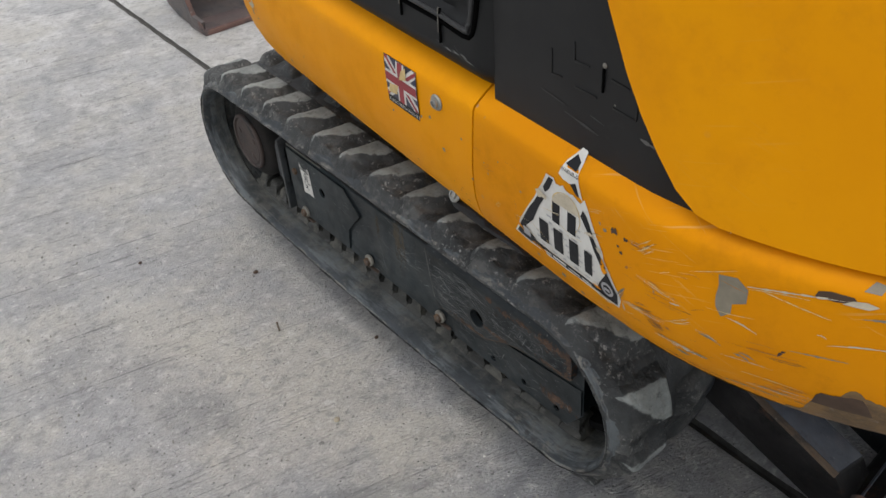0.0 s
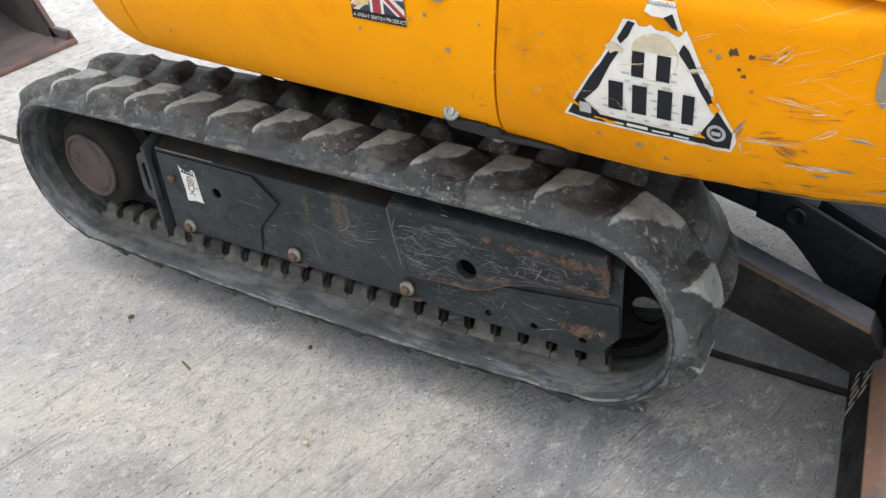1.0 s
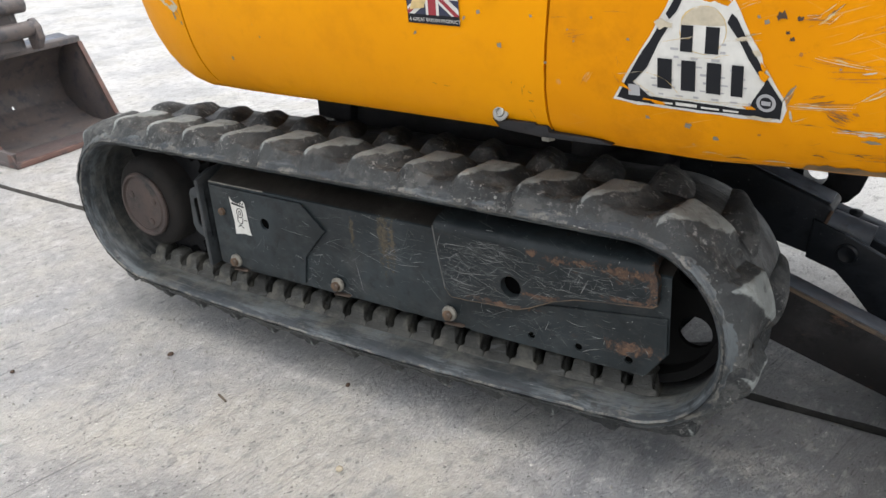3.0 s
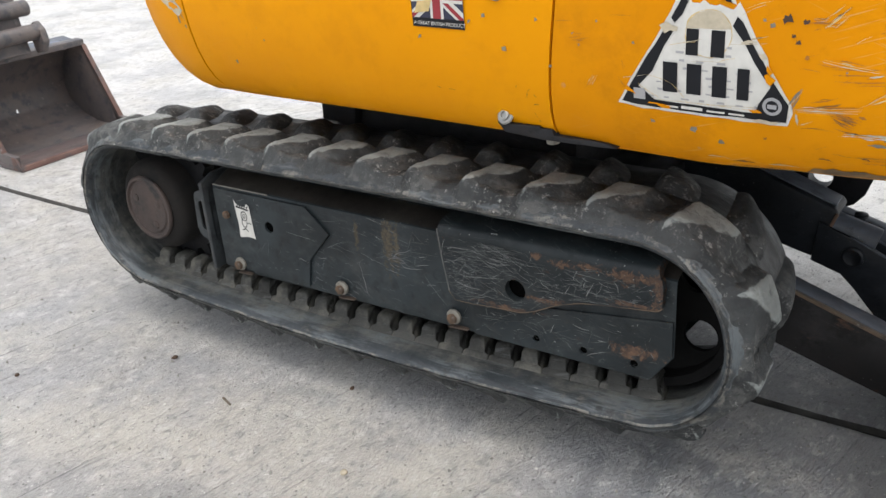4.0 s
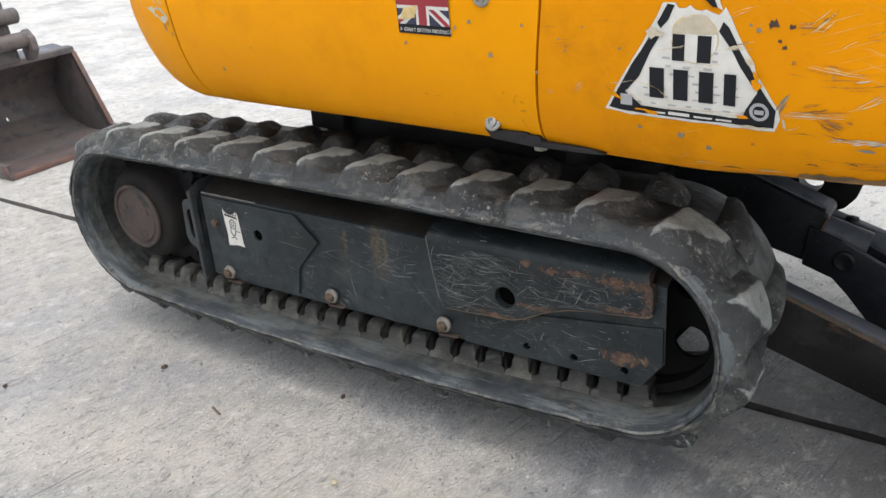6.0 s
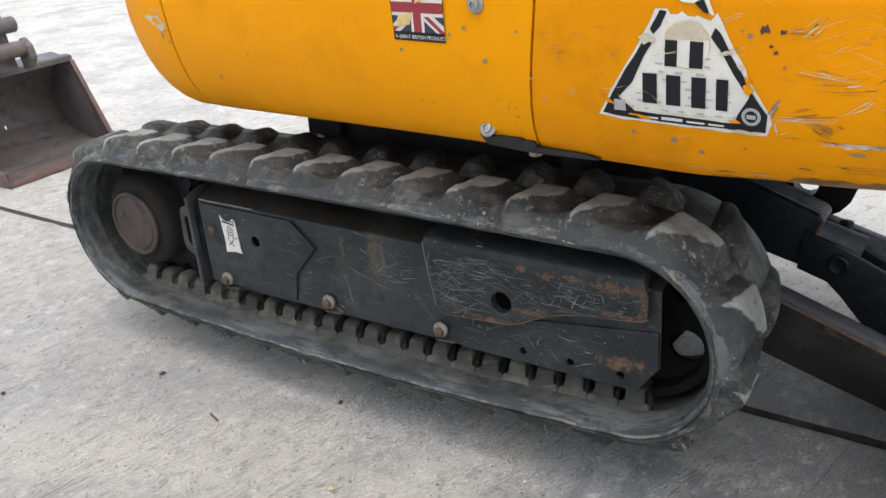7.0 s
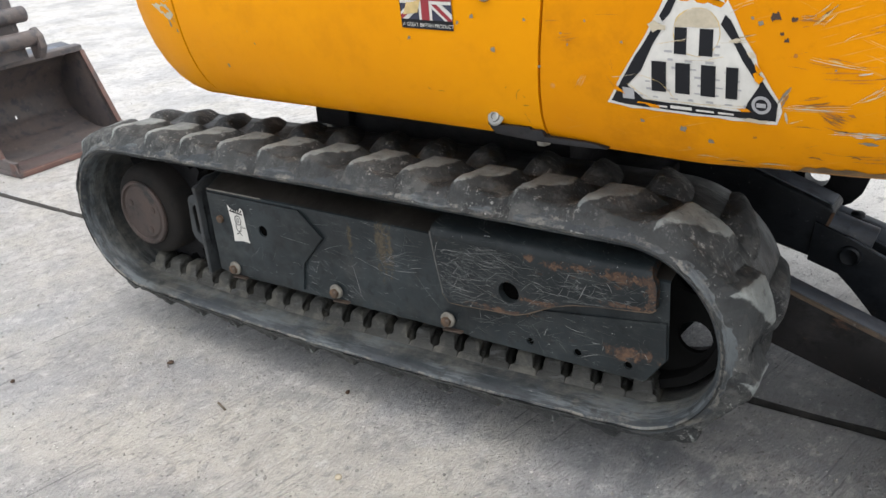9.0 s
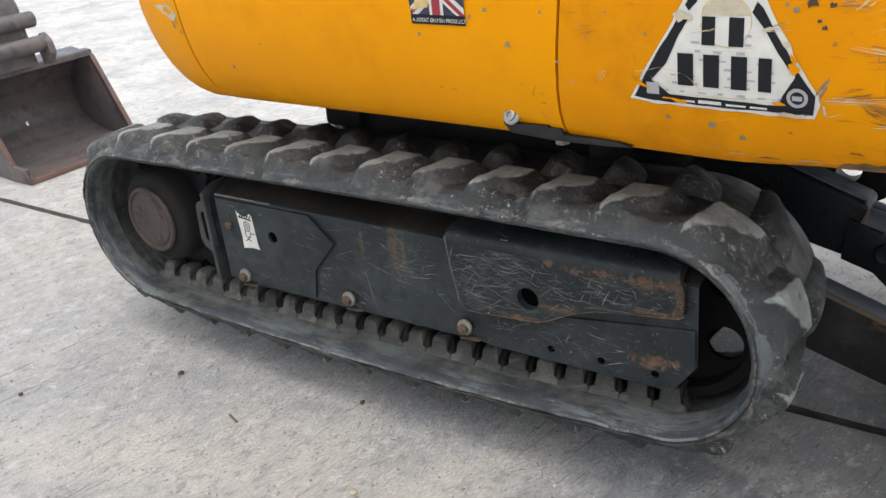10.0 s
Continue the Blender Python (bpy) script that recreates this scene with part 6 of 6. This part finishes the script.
for x0, z0, x1, z1, w, m in (
    (0.738, 0.683, 0.758, 0.702, 0.0022, SCORE), (0.739, 0.692, 0.754, 0.705, 0.0018, SCORE), (0.745, 0.690, 0.760, 0.703, 0.0012, DARK_CHIP), (0.724, 0.687, 0.752, 0.686, 0.0030, BRUISE),
    (0.738, 0.652, 0.790, 0.6435, 0.0013, CREAM), (0.735, 0.650, 0.760, 0.6465, 0.0010, BRUISE), (0.781, 0.6395, 0.793, 0.6415, 0.0040, CREAM),
    (0.765, 0.581, 0.812, 0.5795, 0.0040, CREAM), (0.763, 0.584, 0.79, 0.581, 0.0022, DARK_CHIP), (0.755, 0.592, 0.772, 0.588, 0.0014, BRUISE),
    (0.712, 0.606, 0.724, 0.624, 0.0034, PRIMER), (0.714, 0.607, 0.7245, 0.6225, 0.0014, CREAM), (0.7195, 0.598, 0.722, 0.586, 0.0042, CREAM),
    (0.716, 0.6025, 0.775, 0.603, 0.0016, CREAM), (0.720, 0.600, 0.765, 0.602, 0.0010, SCORE), (0.722, 0.6045, 0.745, 0.605, 0.0008, WHITE),
    (0.732, 0.611, 0.757, 0.618, 0.0016, BRUISE), (0.735, 0.607, 0.760, 0.612, 0.0030, DIRTY), (0.738, 0.613, 0.752, 0.6155, 0.0010, DARK_CHIP), (0.745, 0.609, 0.758, 0.610, 0.0012, DARK_CHIP),
    (0.785, 0.613, 0.805, 0.6225, 0.0020, SCORE), (0.776, 0.610, 0.790, 0.617, 0.0010, SCORE), (0.786, 0.571, 0.804, 0.570, 0.0070, PRIMER), (0.781, 0.553, 0.789, 0.552, 0.0040, DARK_CHIP),
    (0.722, 0.586, 0.736, 0.592, 0.0016, SCORE), (0.750, 0.600, 0.772, 0.594, 0.0014, BRUISE), (0.757, 0.597, 0.775, 0.591, 0.0010, DARK_CHIP), (0.776, 0.600, 0.783, 0.598, 0.0050, BRUISE),
    (0.660, 0.690, 0.684, 0.702, 0.0012, CREAM), (0.664, 0.697, 0.690, 0.706, 0.0008, SCORE), (0.650, 0.662, 0.688, 0.6655, 0.0012, CREAM),
    (0.534, 0.617, 0.560, 0.6225, 0.0012, CREAM), (0.560, 0.6225, 0.590, 0.6165, 0.0010, SCORE), (0.590, 0.6165, 0.609, 0.596, 0.0011, SCORE), (0.552, 0.612, 0.580, 0.597, 0.0012, SCORE), (0.612, 0.6415, 0.650, 0.643, 0.0012, CREAM), (0.640, 0.643, 0.6585, 0.6485, 0.0010, SCORE), (0.585, 0.656, 0.617, 0.662, 0.0009, SCORE), (0.60, 0.660, 0.622, 0.665, 0.0014, CREAM), (0.570, 0.596, 0.686, 0.5965, 0.0010, SCORE), (0.62, 0.5955, 0.72, 0.6005, 0.0016, CREAM),
    (0.525, 0.618, 0.540, 0.600, 0.0010, BRUISE), (0.448, 0.672, 0.470, 0.673, 0.0012, BRUISE), (0.470, 0.660, 0.486, 0.661, 0.0010, BRUISE), (0.82, 0.655, 0.868, 0.664, 0.0016, SCORE), (0.83, 0.695, 0.86, 0.690, 0.0012, BRUISE), (0.80, 0.69, 0.845, 0.712, 0.0014, SCORE), (0.868, 0.700, 0.93, 0.690, 0.0022, SCORE), (0.90, 0.640, 0.95, 0.646, 0.0026, PRIMER), (0.84, 0.60, 0.89, 0.606, 0.0018, CREAM), (0.86, 0.585, 0.92, 0.588, 0.0022, SCORE), (0.93, 0.66, 0.98, 0.672, 0.0030, CREAM), (0.95, 0.70, 0.99, 0.705, 0.0040, PRIMER)):
    scrape(x0, z0, x1, z1, w, m, rng.uniform(-0.0012, 0.0016), 0.0032 if x1 < 0.70 and 0.53 < x0 else 0.0009)
for x, z, w, m in ((0.705, 0.6895, 0.0105, DARK_CHIP), (0.7115, 0.6745, 0.0045, DARK_CHIP), (0.716, 0.668, 0.0055, DARK_CHIP), (0.691, 0.683, 0.0055, PRIMER), (0.683, 0.6875, 0.0035, PRIMER), (0.722, 0.688, 0.006, DARK_CHIP), (0.614, 0.566, 0.0085, PRIMER), (0.6435, 0.5545, 0.007, PRIMER), (0.567, 0.569, 0.005, PRIMER), (0.69, 0.566, 0.004, BRUISE), (0.47, 0.66, 0.003, PRIMER), (0.478, 0.648, 0.003, PRIMER), (0.545, 0.655, 0.0035, PRIMER), (0.50, 0.675, 0.003, PRIMER), (0.44, 0.62, 0.004, PRIMER), (0.726, 0.655, 0.005, BRUISE), (0.762, 0.643, 0.003, PRIMER)):
    w *= 0.8
    decal("paint_chip", jagged([(x - w / 2, z - w * 0.42), (x, z - w * 0.5), (x + w / 2, z - w * 0.30), (x + w * 0.55, z + w * 0.1), (x + w * 0.3, z + w / 2), (x - w * 0.1, z + w * 0.35), (x - w * 0.45, z + w * 0.45)], w * 0.2, int(x * 1000), 40), 0.0010, m, excavator)
for i in range(16):
    x, z = rng.uniform(0.715, 0.83), rng.uniform(0.555, 0.70)
    l, a = rng.uniform(0.006, 0.022), radians(rng.choice((35, 28, -8, -12, 5)) + rng.uniform(-8, 8))
    scrape(x, z, x + l * math.cos(a), z + l * math.sin(a), rng.uniform(0.0005, 0.0011), rng.choice((SCORE, BRUISE, BRUISE, DARK_CHIP)), 0.0006)
def smear(x0, z0, x1, z1, wide, count, mats, seed):
    """A brushed smear: many thin strokes side by side, each of its own length."""
    r = random.Random(seed)
    l = math.hypot(x1 - x0, z1 - z0)
    nx, nz = -(z1 - z0) / l, (x1 - x0) / l
    for i in range(count):
        a, b = sorted((r.uniform(0, 0.55), r.uniform(0.45, 1.0)))
        o = r.gauss(0, 0.35) * wide
        scrape(x0 + (x1 - x0) * a + nx * o, z0 + (z1 - z0) * a + nz * o, x0 + (x1 - x0) * b + nx * o, z0 + (z1 - z0) * b + nz * o, r.uniform(0.0006, 0.0017), r.choice(mats), r.gauss(0, 0.0008))
for x0, z0, x1, z1, wide, count, mats in (
    (0.745, 0.604, 0.785, 0.590, 0.014, 12, (BRUISE, DIRTY, DARK_CHIP)), (0.752, 0.599, 0.772, 0.586, 0.012, 7, (DARK_CHIP, DARK_CHIP, DIRTY)),
    (0.750, 0.579, 0.830, 0.580, 0.004, 6, (CREAM, SCORE, WHITE)), (0.7155, 0.603, 0.782, 0.609, 0.005, 7, (SCORE, CREAM, BRUISE)),
    (0.738, 0.684, 0.760, 0.703, 0.009, 7, (SCORE, CREAM, DIRTY)), (0.722, 0.690, 0.752, 0.692, 0.005, 5, (BRUISE, DIRTY, CREAM)),
    (0.7115, 0.601, 0.7235, 0.625, 0.005, 5, (SCORE, PRIMER, CREAM)), (0.780, 0.610, 0.812, 0.635, 0.006, 5, (SCORE, CREAM)),
    (0.736, 0.654, 0.793, 0.644, 0.004, 5, (SCORE, BRUISE)), (0.486, 0.595, 0.5, 0.617, 0.005, 5, (BRUISE, SCORE)),
    (0.465, 0.652, 0.494, 0.658, 0.005, 4, (BRUISE,)), (0.530, 0.636, 0.538, 0.619, 0.003, 3, (BRUISE,)), (0.511, 0.682, 0.545, 0.683, 0.004, 3, (BRUISE,)),
    (0.770, 0.677, 0.815, 0.683, 0.008, 5, (BRUISE, DIRTY)), (0.748, 0.635, 0.815, 0.638, 0.010, 6, (BRUISE,)), (0.665, 0.666, 0.688, 0.672, 0.004, 4, (CREAM, SCORE, GRIME)),
    (0.535, 0.606, 0.556, 0.603, 0.004, 4, (GRIME, CREAM)), (0.683, 0.592, 0.715, 0.597, 0.006, 6, (GRIME, CREAM, DIRTY)), (0.62, 0.5895, 0.70, 0.584, 0.003, 5, (CREAM, GRIME)),
    (0.84, 0.62, 0.93, 0.632, 0.012, 8, (BRUISE, SCORE, DIRTY)), (0.86, 0.575, 0.95, 0.58, 0.014, 9, (BRUISE, PRIMER, CREAM)), (0.76, 0.548, 0.86, 0.552, 0.008, 6, (BRUISE, DIRTY))):
    smear(x0, z0, x1, z1, wide, count, mats, int(x0 * 10000 + z0 * 1000))
# rubbed and dirty lower edge of the counterweight, deeper towards the rear
def rubbed(x0, x1, low, high, mat, seed, off):
    r = random.Random(seed)
    n = int((x1 - x0) / 0.004)
    top = []
    level = 0.5
    for i in range(n + 1):
        x = x0 + (x1 - x0) * i / n
        level = min(1.0, max(0.15, level + r.uniform(-0.28, 0.28)))
        end = min(1.0, 8 * i / n + 0.05, 8 * (n - i) / n + 0.05)
        top.append((x, low + (high(x) - low) * (0.70 + 0.30 * level) * end))
    return decal("rubbed_edge", [(x0, low), (x1, low)] + top[::-1], off, mat, excavator, "rubbed dirty lower edge", 0.0045)
rubbed(0.640, 0.735, 0.5130, lambda x: 0.522 + 0.08 * (x - 0.64), GRIME, 61, 0.0007)
rubbed(0.715, 0.90, 0.5130, lambda x: 0.535 + 0.06 * (x - 0.72), GRIME, 62, 0.0009)
rubbed(0.88, 1.06, 0.5130, lambda x: float(np.interp(x, [0.88, 0.915, 0.93, 0.96, 0.985, 1.06], [0.548, 0.565, 0.600, 0.612, 0.600, 0.590])), GRIME, 63, 0.0007)
rubbed(0.925, 0.975, 0.575, lambda x: 0.603, DARK_CHIP, 66, 0.0011)
for x0, z0, x1, z1, w, m in ((0.652, 0.5285, 0.676, 0.530, 0.004, DARK_CHIP), (0.690, 0.530, 0.722, 0.5325, 0.0035, CREAM), (0.625, 0.532, 0.650, 0.5315, 0.002, CREAM), (0.742, 0.549, 0.756, 0.5465, 0.003, DARK_CHIP), (0.84, 0.556, 0.90, 0.560, 0.004, PRIMER), (0.90, 0.565, 0.96, 0.560, 0.005, GRIME)):
    scrape(x0, z0, x1, z1, w, m)
# scuffs on the black trim and door
def dark_scuff(x0, z0, x1, z1, w, mat, skin):
    n, up, low = 8, [], []
    for i in range(n + 1):
        t = i / n
        k = w / 2 * math.sin(math.pi * (0.1 + 0.8 * t)) * wear.uniform(0.3, 1.2)
        up.append((x0 + (x1 - x0) * t, z0 + (z1 - z0) * t + k))
        low.append((x0 + (x1 - x0) * t, z0 + (z1 - z0) * t - k))
    ob = decal("scuff", up + low[::-1], 0.0, mat, excavator, "", 1.0, 0.0)
    for v in ob.data.vertices:
        v.co.y = skin(v.co.x, v.co.z) - 0.0008
for x0, z0, x1, z1, w in ((0.364, 0.7855, 0.380, 0.7835, 0.0022), (0.384, 0.7820, 0.398, 0.7805, 0.0030), (0.400, 0.7835, 0.414, 0.7815, 0.0036), (0.418, 0.7840, 0.432, 0.7815, 0.0040), (0.425, 0.7800, 0.446, 0.7785, 0.0024), (0.404, 0.7905, 0.412, 0.7860, 0.0018)):
    dark_scuff(x0, z0, x1, z1, w, DARK_SCUFF, trim_y)
for x0, z0, x1, z1, w, m in ((0.713, 0.7945, 0.734, 0.7920, 0.0050, DARK_SCUFF), (0.674, 0.8158, 0.677, 0.8152, 0.0022, WASHER), (0.560, 0.790, 0.600, 0.786, 0.0024, DOOR_SCUFF), (0.600, 0.778, 0.655, 0.772, 0.0034, DOOR_SCUFF), (0.640, 0.790, 0.662, 0.787, 0.0020, DOOR_SCUFF)):
    dark_scuff(x0, z0, x1, z1, w, m, door_y)
# scuffs on the corner panel
for x, z, a, l, w, m in ((-0.2960, 0.6620, -30, 0.030, 0.004, CREAM), (-0.2920, 0.6540, -35, 0.028, 0.004, CREAM), (-0.2840, 0.6490, -48, 0.022, 0.004, PRIMER), (-0.3020, 0.6700, -20, 0.022, 0.003, CREAM), (-0.2900, 0.6760, -40, 0.020, 0.003, CREAM), (-0.2740, 0.6390, -60, 0.014, 0.003, PRIMER)):
    a = radians(a)
    score([(x, z), (x + l / 2 * math.cos(a), z + l / 2 * math.sin(a) + 0.001), (x + l * math.cos(a), z + l * math.sin(a))], w, m, 0.0005)
decal("scuffed_patch", jagged([(-0.3230, 0.6580), (-0.3040, 0.6595), (-0.2810, 0.6580), (-0.2680, 0.6470), (-0.2655, 0.6420), (-0.2780, 0.6340), (-0.2815, 0.6360), (-0.2920, 0.6430), (-0.3040, 0.6490), (-0.3100, 0.6530)], 0.0016, 81, 18), 0.0012, CREAM, excavator, "cream scuffed patch")
decal("scuffed_patch", jagged([(-0.2960, 0.6550), (-0.2820, 0.6540), (-0.2740, 0.6470), (-0.2840, 0.6450), (-0.2960, 0.6500)], 0.0018, 82, 18), 0.0016, YELLOW_WORN, excavator, "paint left in the scuff")
decal("scuffed_patch", jagged([(-0.2830, 0.6340), (-0.2780, 0.6335), (-0.2765, 0.6240), (-0.2810, 0.6220)], 0.0010, 83, 18), 0.0012, PRIMER, excavator, "grey scuffed patch")
decal("scuffed_patch", jagged([(-0.2690, 0.6200), (-0.2650, 0.6200), (-0.2655, 0.6145), (-0.2685, 0.6145)], 0.0008, 84, 18), 0.0012, PRIMER, excavator, "grey scuffed patch")
# stone chips on the smooth side panel
for x, z, w in ((0.325, 0.664, 0.005), (0.347, 0.672, 0.0045), (0.376, 0.635, 0.0065), (0.245, 0.640, 0.0045), (0.422, 0.672, 0.003), (-0.157, 0.567, 0.006), (-0.070, 0.610, 0.003)):
    decal("paint_chip", jagged([(x - w / 2, z - w / 2), (x + w / 2, z - w * 0.35), (x + w * 0.4, z + w / 2), (x - w * 0.4, z + w * 0.45)], w * 0.2, int(abs(x) * 1000)), 0.0018, PRIMER, excavator)
for x, z, a, l in ((0.402, 0.575, 80, 0.010), (0.405, 0.585, 45, 0.005), (0.412, 0.581, -35, 0.005), (0.409, 0.558, -70, 0.016), (0.388, 0.588, 60, 0.003), (0.41, 0.568, 5, 0.008), (0.28, 0.573, 0, 0.010), (0.262, 0.575, -20, 0.006)):
    a = radians(a)
    score([(x, z), (x + l / 2 * math.cos(a), z + l / 2 * math.sin(a)), (x + l * math.cos(a), z + l * math.sin(a))], 0.0016, DARK_CHIP, 0.0018)

# ---- bucket and the end of the dipper arm ----
B0, BN, BD = Vector((-1.752, 0.425, 0.0)), Vector((1, 0, 0)), Vector((0, 1, 0))
BW = 0.44
def bucket_place(f, w, z):
    return B0 + BN * f + BD * w + Vector((0, 0, z))
BUCKET_LINE = [(0.0, 0.004), (-0.10, 0.006), (-0.20, 0.012), (-0.28, 0.035), (-0.345, 0.085), (-0.365, 0.150), (-0.350, 0.220), (-0.310, 0.275), (-0.260, 0.303), (-0.200, 0.310)]


def build_shell():
    pts = []
    for (f0, z0), (f1, z1) in zip(BUCKET_LINE, BUCKET_LINE[1:]):
        for i in range(4):
            pts.append((f0 + (f1 - f0) * i / 4, z0 + (z1 - z0) * i / 4))
    pts.append(BUCKET_LINE[-1])
    bm = bmesh.new()
    n = 40
    cols = [[bm.verts.new(bucket_place(f, BW * i / n, z)) for f, z in pts] for i in range(n + 1)]
    for i in range(n):
        for j in range(len(pts) - 1):
            if i == 20 and j == 16:
                continue
            bm.faces.new((cols[i][j], cols[i + 1][j], cols[i + 1][j + 1], cols[i][j + 1]))
    bmesh.ops.recalc_face_normals(bm, faces=bm.faces)
    bmesh.ops.solidify(bm, geom=bm.faces[:], thickness=0.010)
    return bm


bucket = part("bucket", build_shell(), BUCKET_STEEL, excavator, "worn rusty digging bucket resting on the concrete", 40)
def bucket_prism(poly, w0, w1, name, mat, label="", edge=0.002):
    bm = prism(poly, w0, w1, "y", edge)
    bm.transform(Matrix((( BN.x, BD.x, 0, B0.x), (BN.y, BD.y, 0, B0.y), (0, 0, 1, 0), (0, 0, 0, 1))))
    return part(name, bm, mat, bucket, label)
side_shape = [(-0.02, 0.0)] + BUCKET_LINE[1:] + [(-0.195, 0.300), (-0.075, 0.055)]
bucket_prism(side_shape, -0.012, 0.002, "side_plate", BUCKET_STEEL)
bucket_prism(side_shape, BW - 0.002, BW + 0.012, "side_plate", BUCKET_STEEL)
for w in (-0.014, BW - 0.002):
    bucket_prism([(0.0, 0.002), (0.014, 0.046), (-0.062, 0.052), (-0.190, 0.300), (-0.204, 0.300), (-0.084, 0.050), (-0.07, 0.002)], w, w + 0.016, "side_cutter", BUCKET_STEEL, "dark side cutter")
    bucket_prism([(-0.058, 0.050), (-0.187, 0.300), (-0.193, 0.300), (-0.065, 0.050)], w - 0.001, w + 0.0165, "worn_edge", BUCKET_EDGE, "rust-brown worn edge", 0.001)
bucket_prism([(0.035, 0.0), (0.03, 0.016), (-0.09, 0.018), (-0.09, 0.0)], -0.016, BW + 0.016, "cutting_edge", BUCKET_FLOOR, "scoured cutting edge", 0.004)
bucket_prism([(0.037, 0.001), (0.032, 0.0165), (0.018, 0.0175), (0.018, 0.001)], -0.0165, BW + 0.0165, "worn_edge", BUCKET_EDGE, "rust-brown worn edge", 0.003)
for w in (-0.0166, BW + 0.0096):
    bucket_prism([(0.036, 0.003), (0.012, 0.044), (-0.010, 0.046), (-0.010, 0.003)], w, w + 0.007, "corner_wear", BUCKET_EDGE, "rust-brown corner of the side cutter", 0.001)
bucket_prism([(-0.188, 0.296), (-0.188, 0.318), (-0.225, 0.322), (-0.225, 0.300)], -0.012, BW + 0.012, "top_lip", BUCKET_STEEL, "", 0.006)
bucket_prism([(-0.215, 0.310), (-0.30, 0.325), (-0.30, 0.312), (-0.215, 0.300)], 0.27, BW + 0.006, "top_plate", BLADE_BLUE, "worn blue-grey top plate")
bucket_prism([(-0.11, 0.325), (-0.31, 0.305), (-0.34, 0.60), (-0.18, 0.60), (-0.135, 0.51), (-0.13, 0.43)], -0.01, 0.205, "coupler", BUCKET_STEEL, "dark dirty bucket coupler", 0.008)
for f, z, r in ((-0.125, 0.468, 0.026), (-0.098, 0.392, 0.026)):
    a, b = bucket_place(f, -0.02, z), bucket_place(f, 0.232, z)
    part("pivot_pin", rod(a, b, r, 24, 0.004), BUCKET_STEEL, bucket)
arm_poly = [(-0.24, 0.37), (-0.13, 0.37), (-0.13, 0.44), (-0.17, 0.56), (-0.22, 1.35), (-0.38, 1.35), (-0.32, 0.50)]
bucket_prism(arm_poly, 0.06, 0.18, "dipper_arm", BUCKET_STEEL, "dark dirty dipper arm", 0.008)
bucket_prism([(-0.085, 0.325), (-0.12, 0.32), (-0.14, 0.40), (-0.10, 0.425), (-0.07, 0.40), (-0.062, 0.36)], 0.225, 0.25, "hook_link", BUCKET_STEEL, "", 0.006)

# ---- grit and stones on the ground ----
def pebble(x, y, size, mat, label, seed):
    bm = bmesh.new()
    bmesh.ops.create_icosphere(bm, subdivisions=2, radius=size / 2)
    for v in bm.verts:
        v.co *= 1 + 0.35 * noise.noise(v.co * (1.6 / size) + Vector((seed, 0, 0)))
        v.co.z *= 0.65
    low = min(v.co.z for v in bm.verts)
    ob = link_mesh("pebble", bm, mat, None, 25)
    ob.location = (x, y, -low)
    return tagged(ob, label, "pebble", "loose stones on the concrete")
pebble(0.147, -0.208, 0.013, STONE, "small sandy pebble on the concrete", 1)
pebble(0.009, -0.024, 0.009, DARK_CHIP, "small dark pebble on the concrete", 2)
pebble(-0.365, -0.111, 0.007, DARK_CHIP, "small dark pebble on the concrete", 3)
pebble(0.394, -0.053, 0.005, WHITE, "small white pebble on the concrete", 4)


pebble(-0.255, -0.222, 0.005, WHITE, "small white pebble on the concrete", 5)
pebble(-0.362, -0.109, 0.010, DARK_CHIP, "small dark pebble on the concrete", 6)
pebble(-0.589, -0.300, 0.009, DARK_CHIP, "small dark pebble on the concrete", 7)
twig_bm = rod((-0.176, -0.158, 0.0022), (-0.148, -0.167, 0.0022), 0.0020, 8)
for v in twig_bm.verts:
    v.co += 0.0009 * Vector(noise.noise_vector(v.co * 90))
tagged(link_mesh("twig", twig_bm, TWIG, None, 40), "short dry brown twig lying on the concrete", "twig")


def build_grit():
    bm = bmesh.new()
    rng = random.Random(77)
    for _ in range(1500):
        x, y = rng.uniform(-2.2, 1.1), rng.uniform(-0.9, 1.2)
        s = rng.choice((0.0012, 0.0016, 0.002, 0.003))
        m = pose(x, y, s * 0.3, rng.uniform(0, 360), rng.uniform(0, 360), rng.uniform(0, 360)) @ Matrix.Diagonal((s * rng.uniform(0.7, 2.0), s, s * 0.7, 1))
        bmesh.ops.create_icosphere(bm, subdivisions=1, radius=1, matrix=m)
    return bm


tagged(link_mesh("grit", build_grit(), GRIT), "scattered grey grit on the concrete", "grit", kind="stuff")
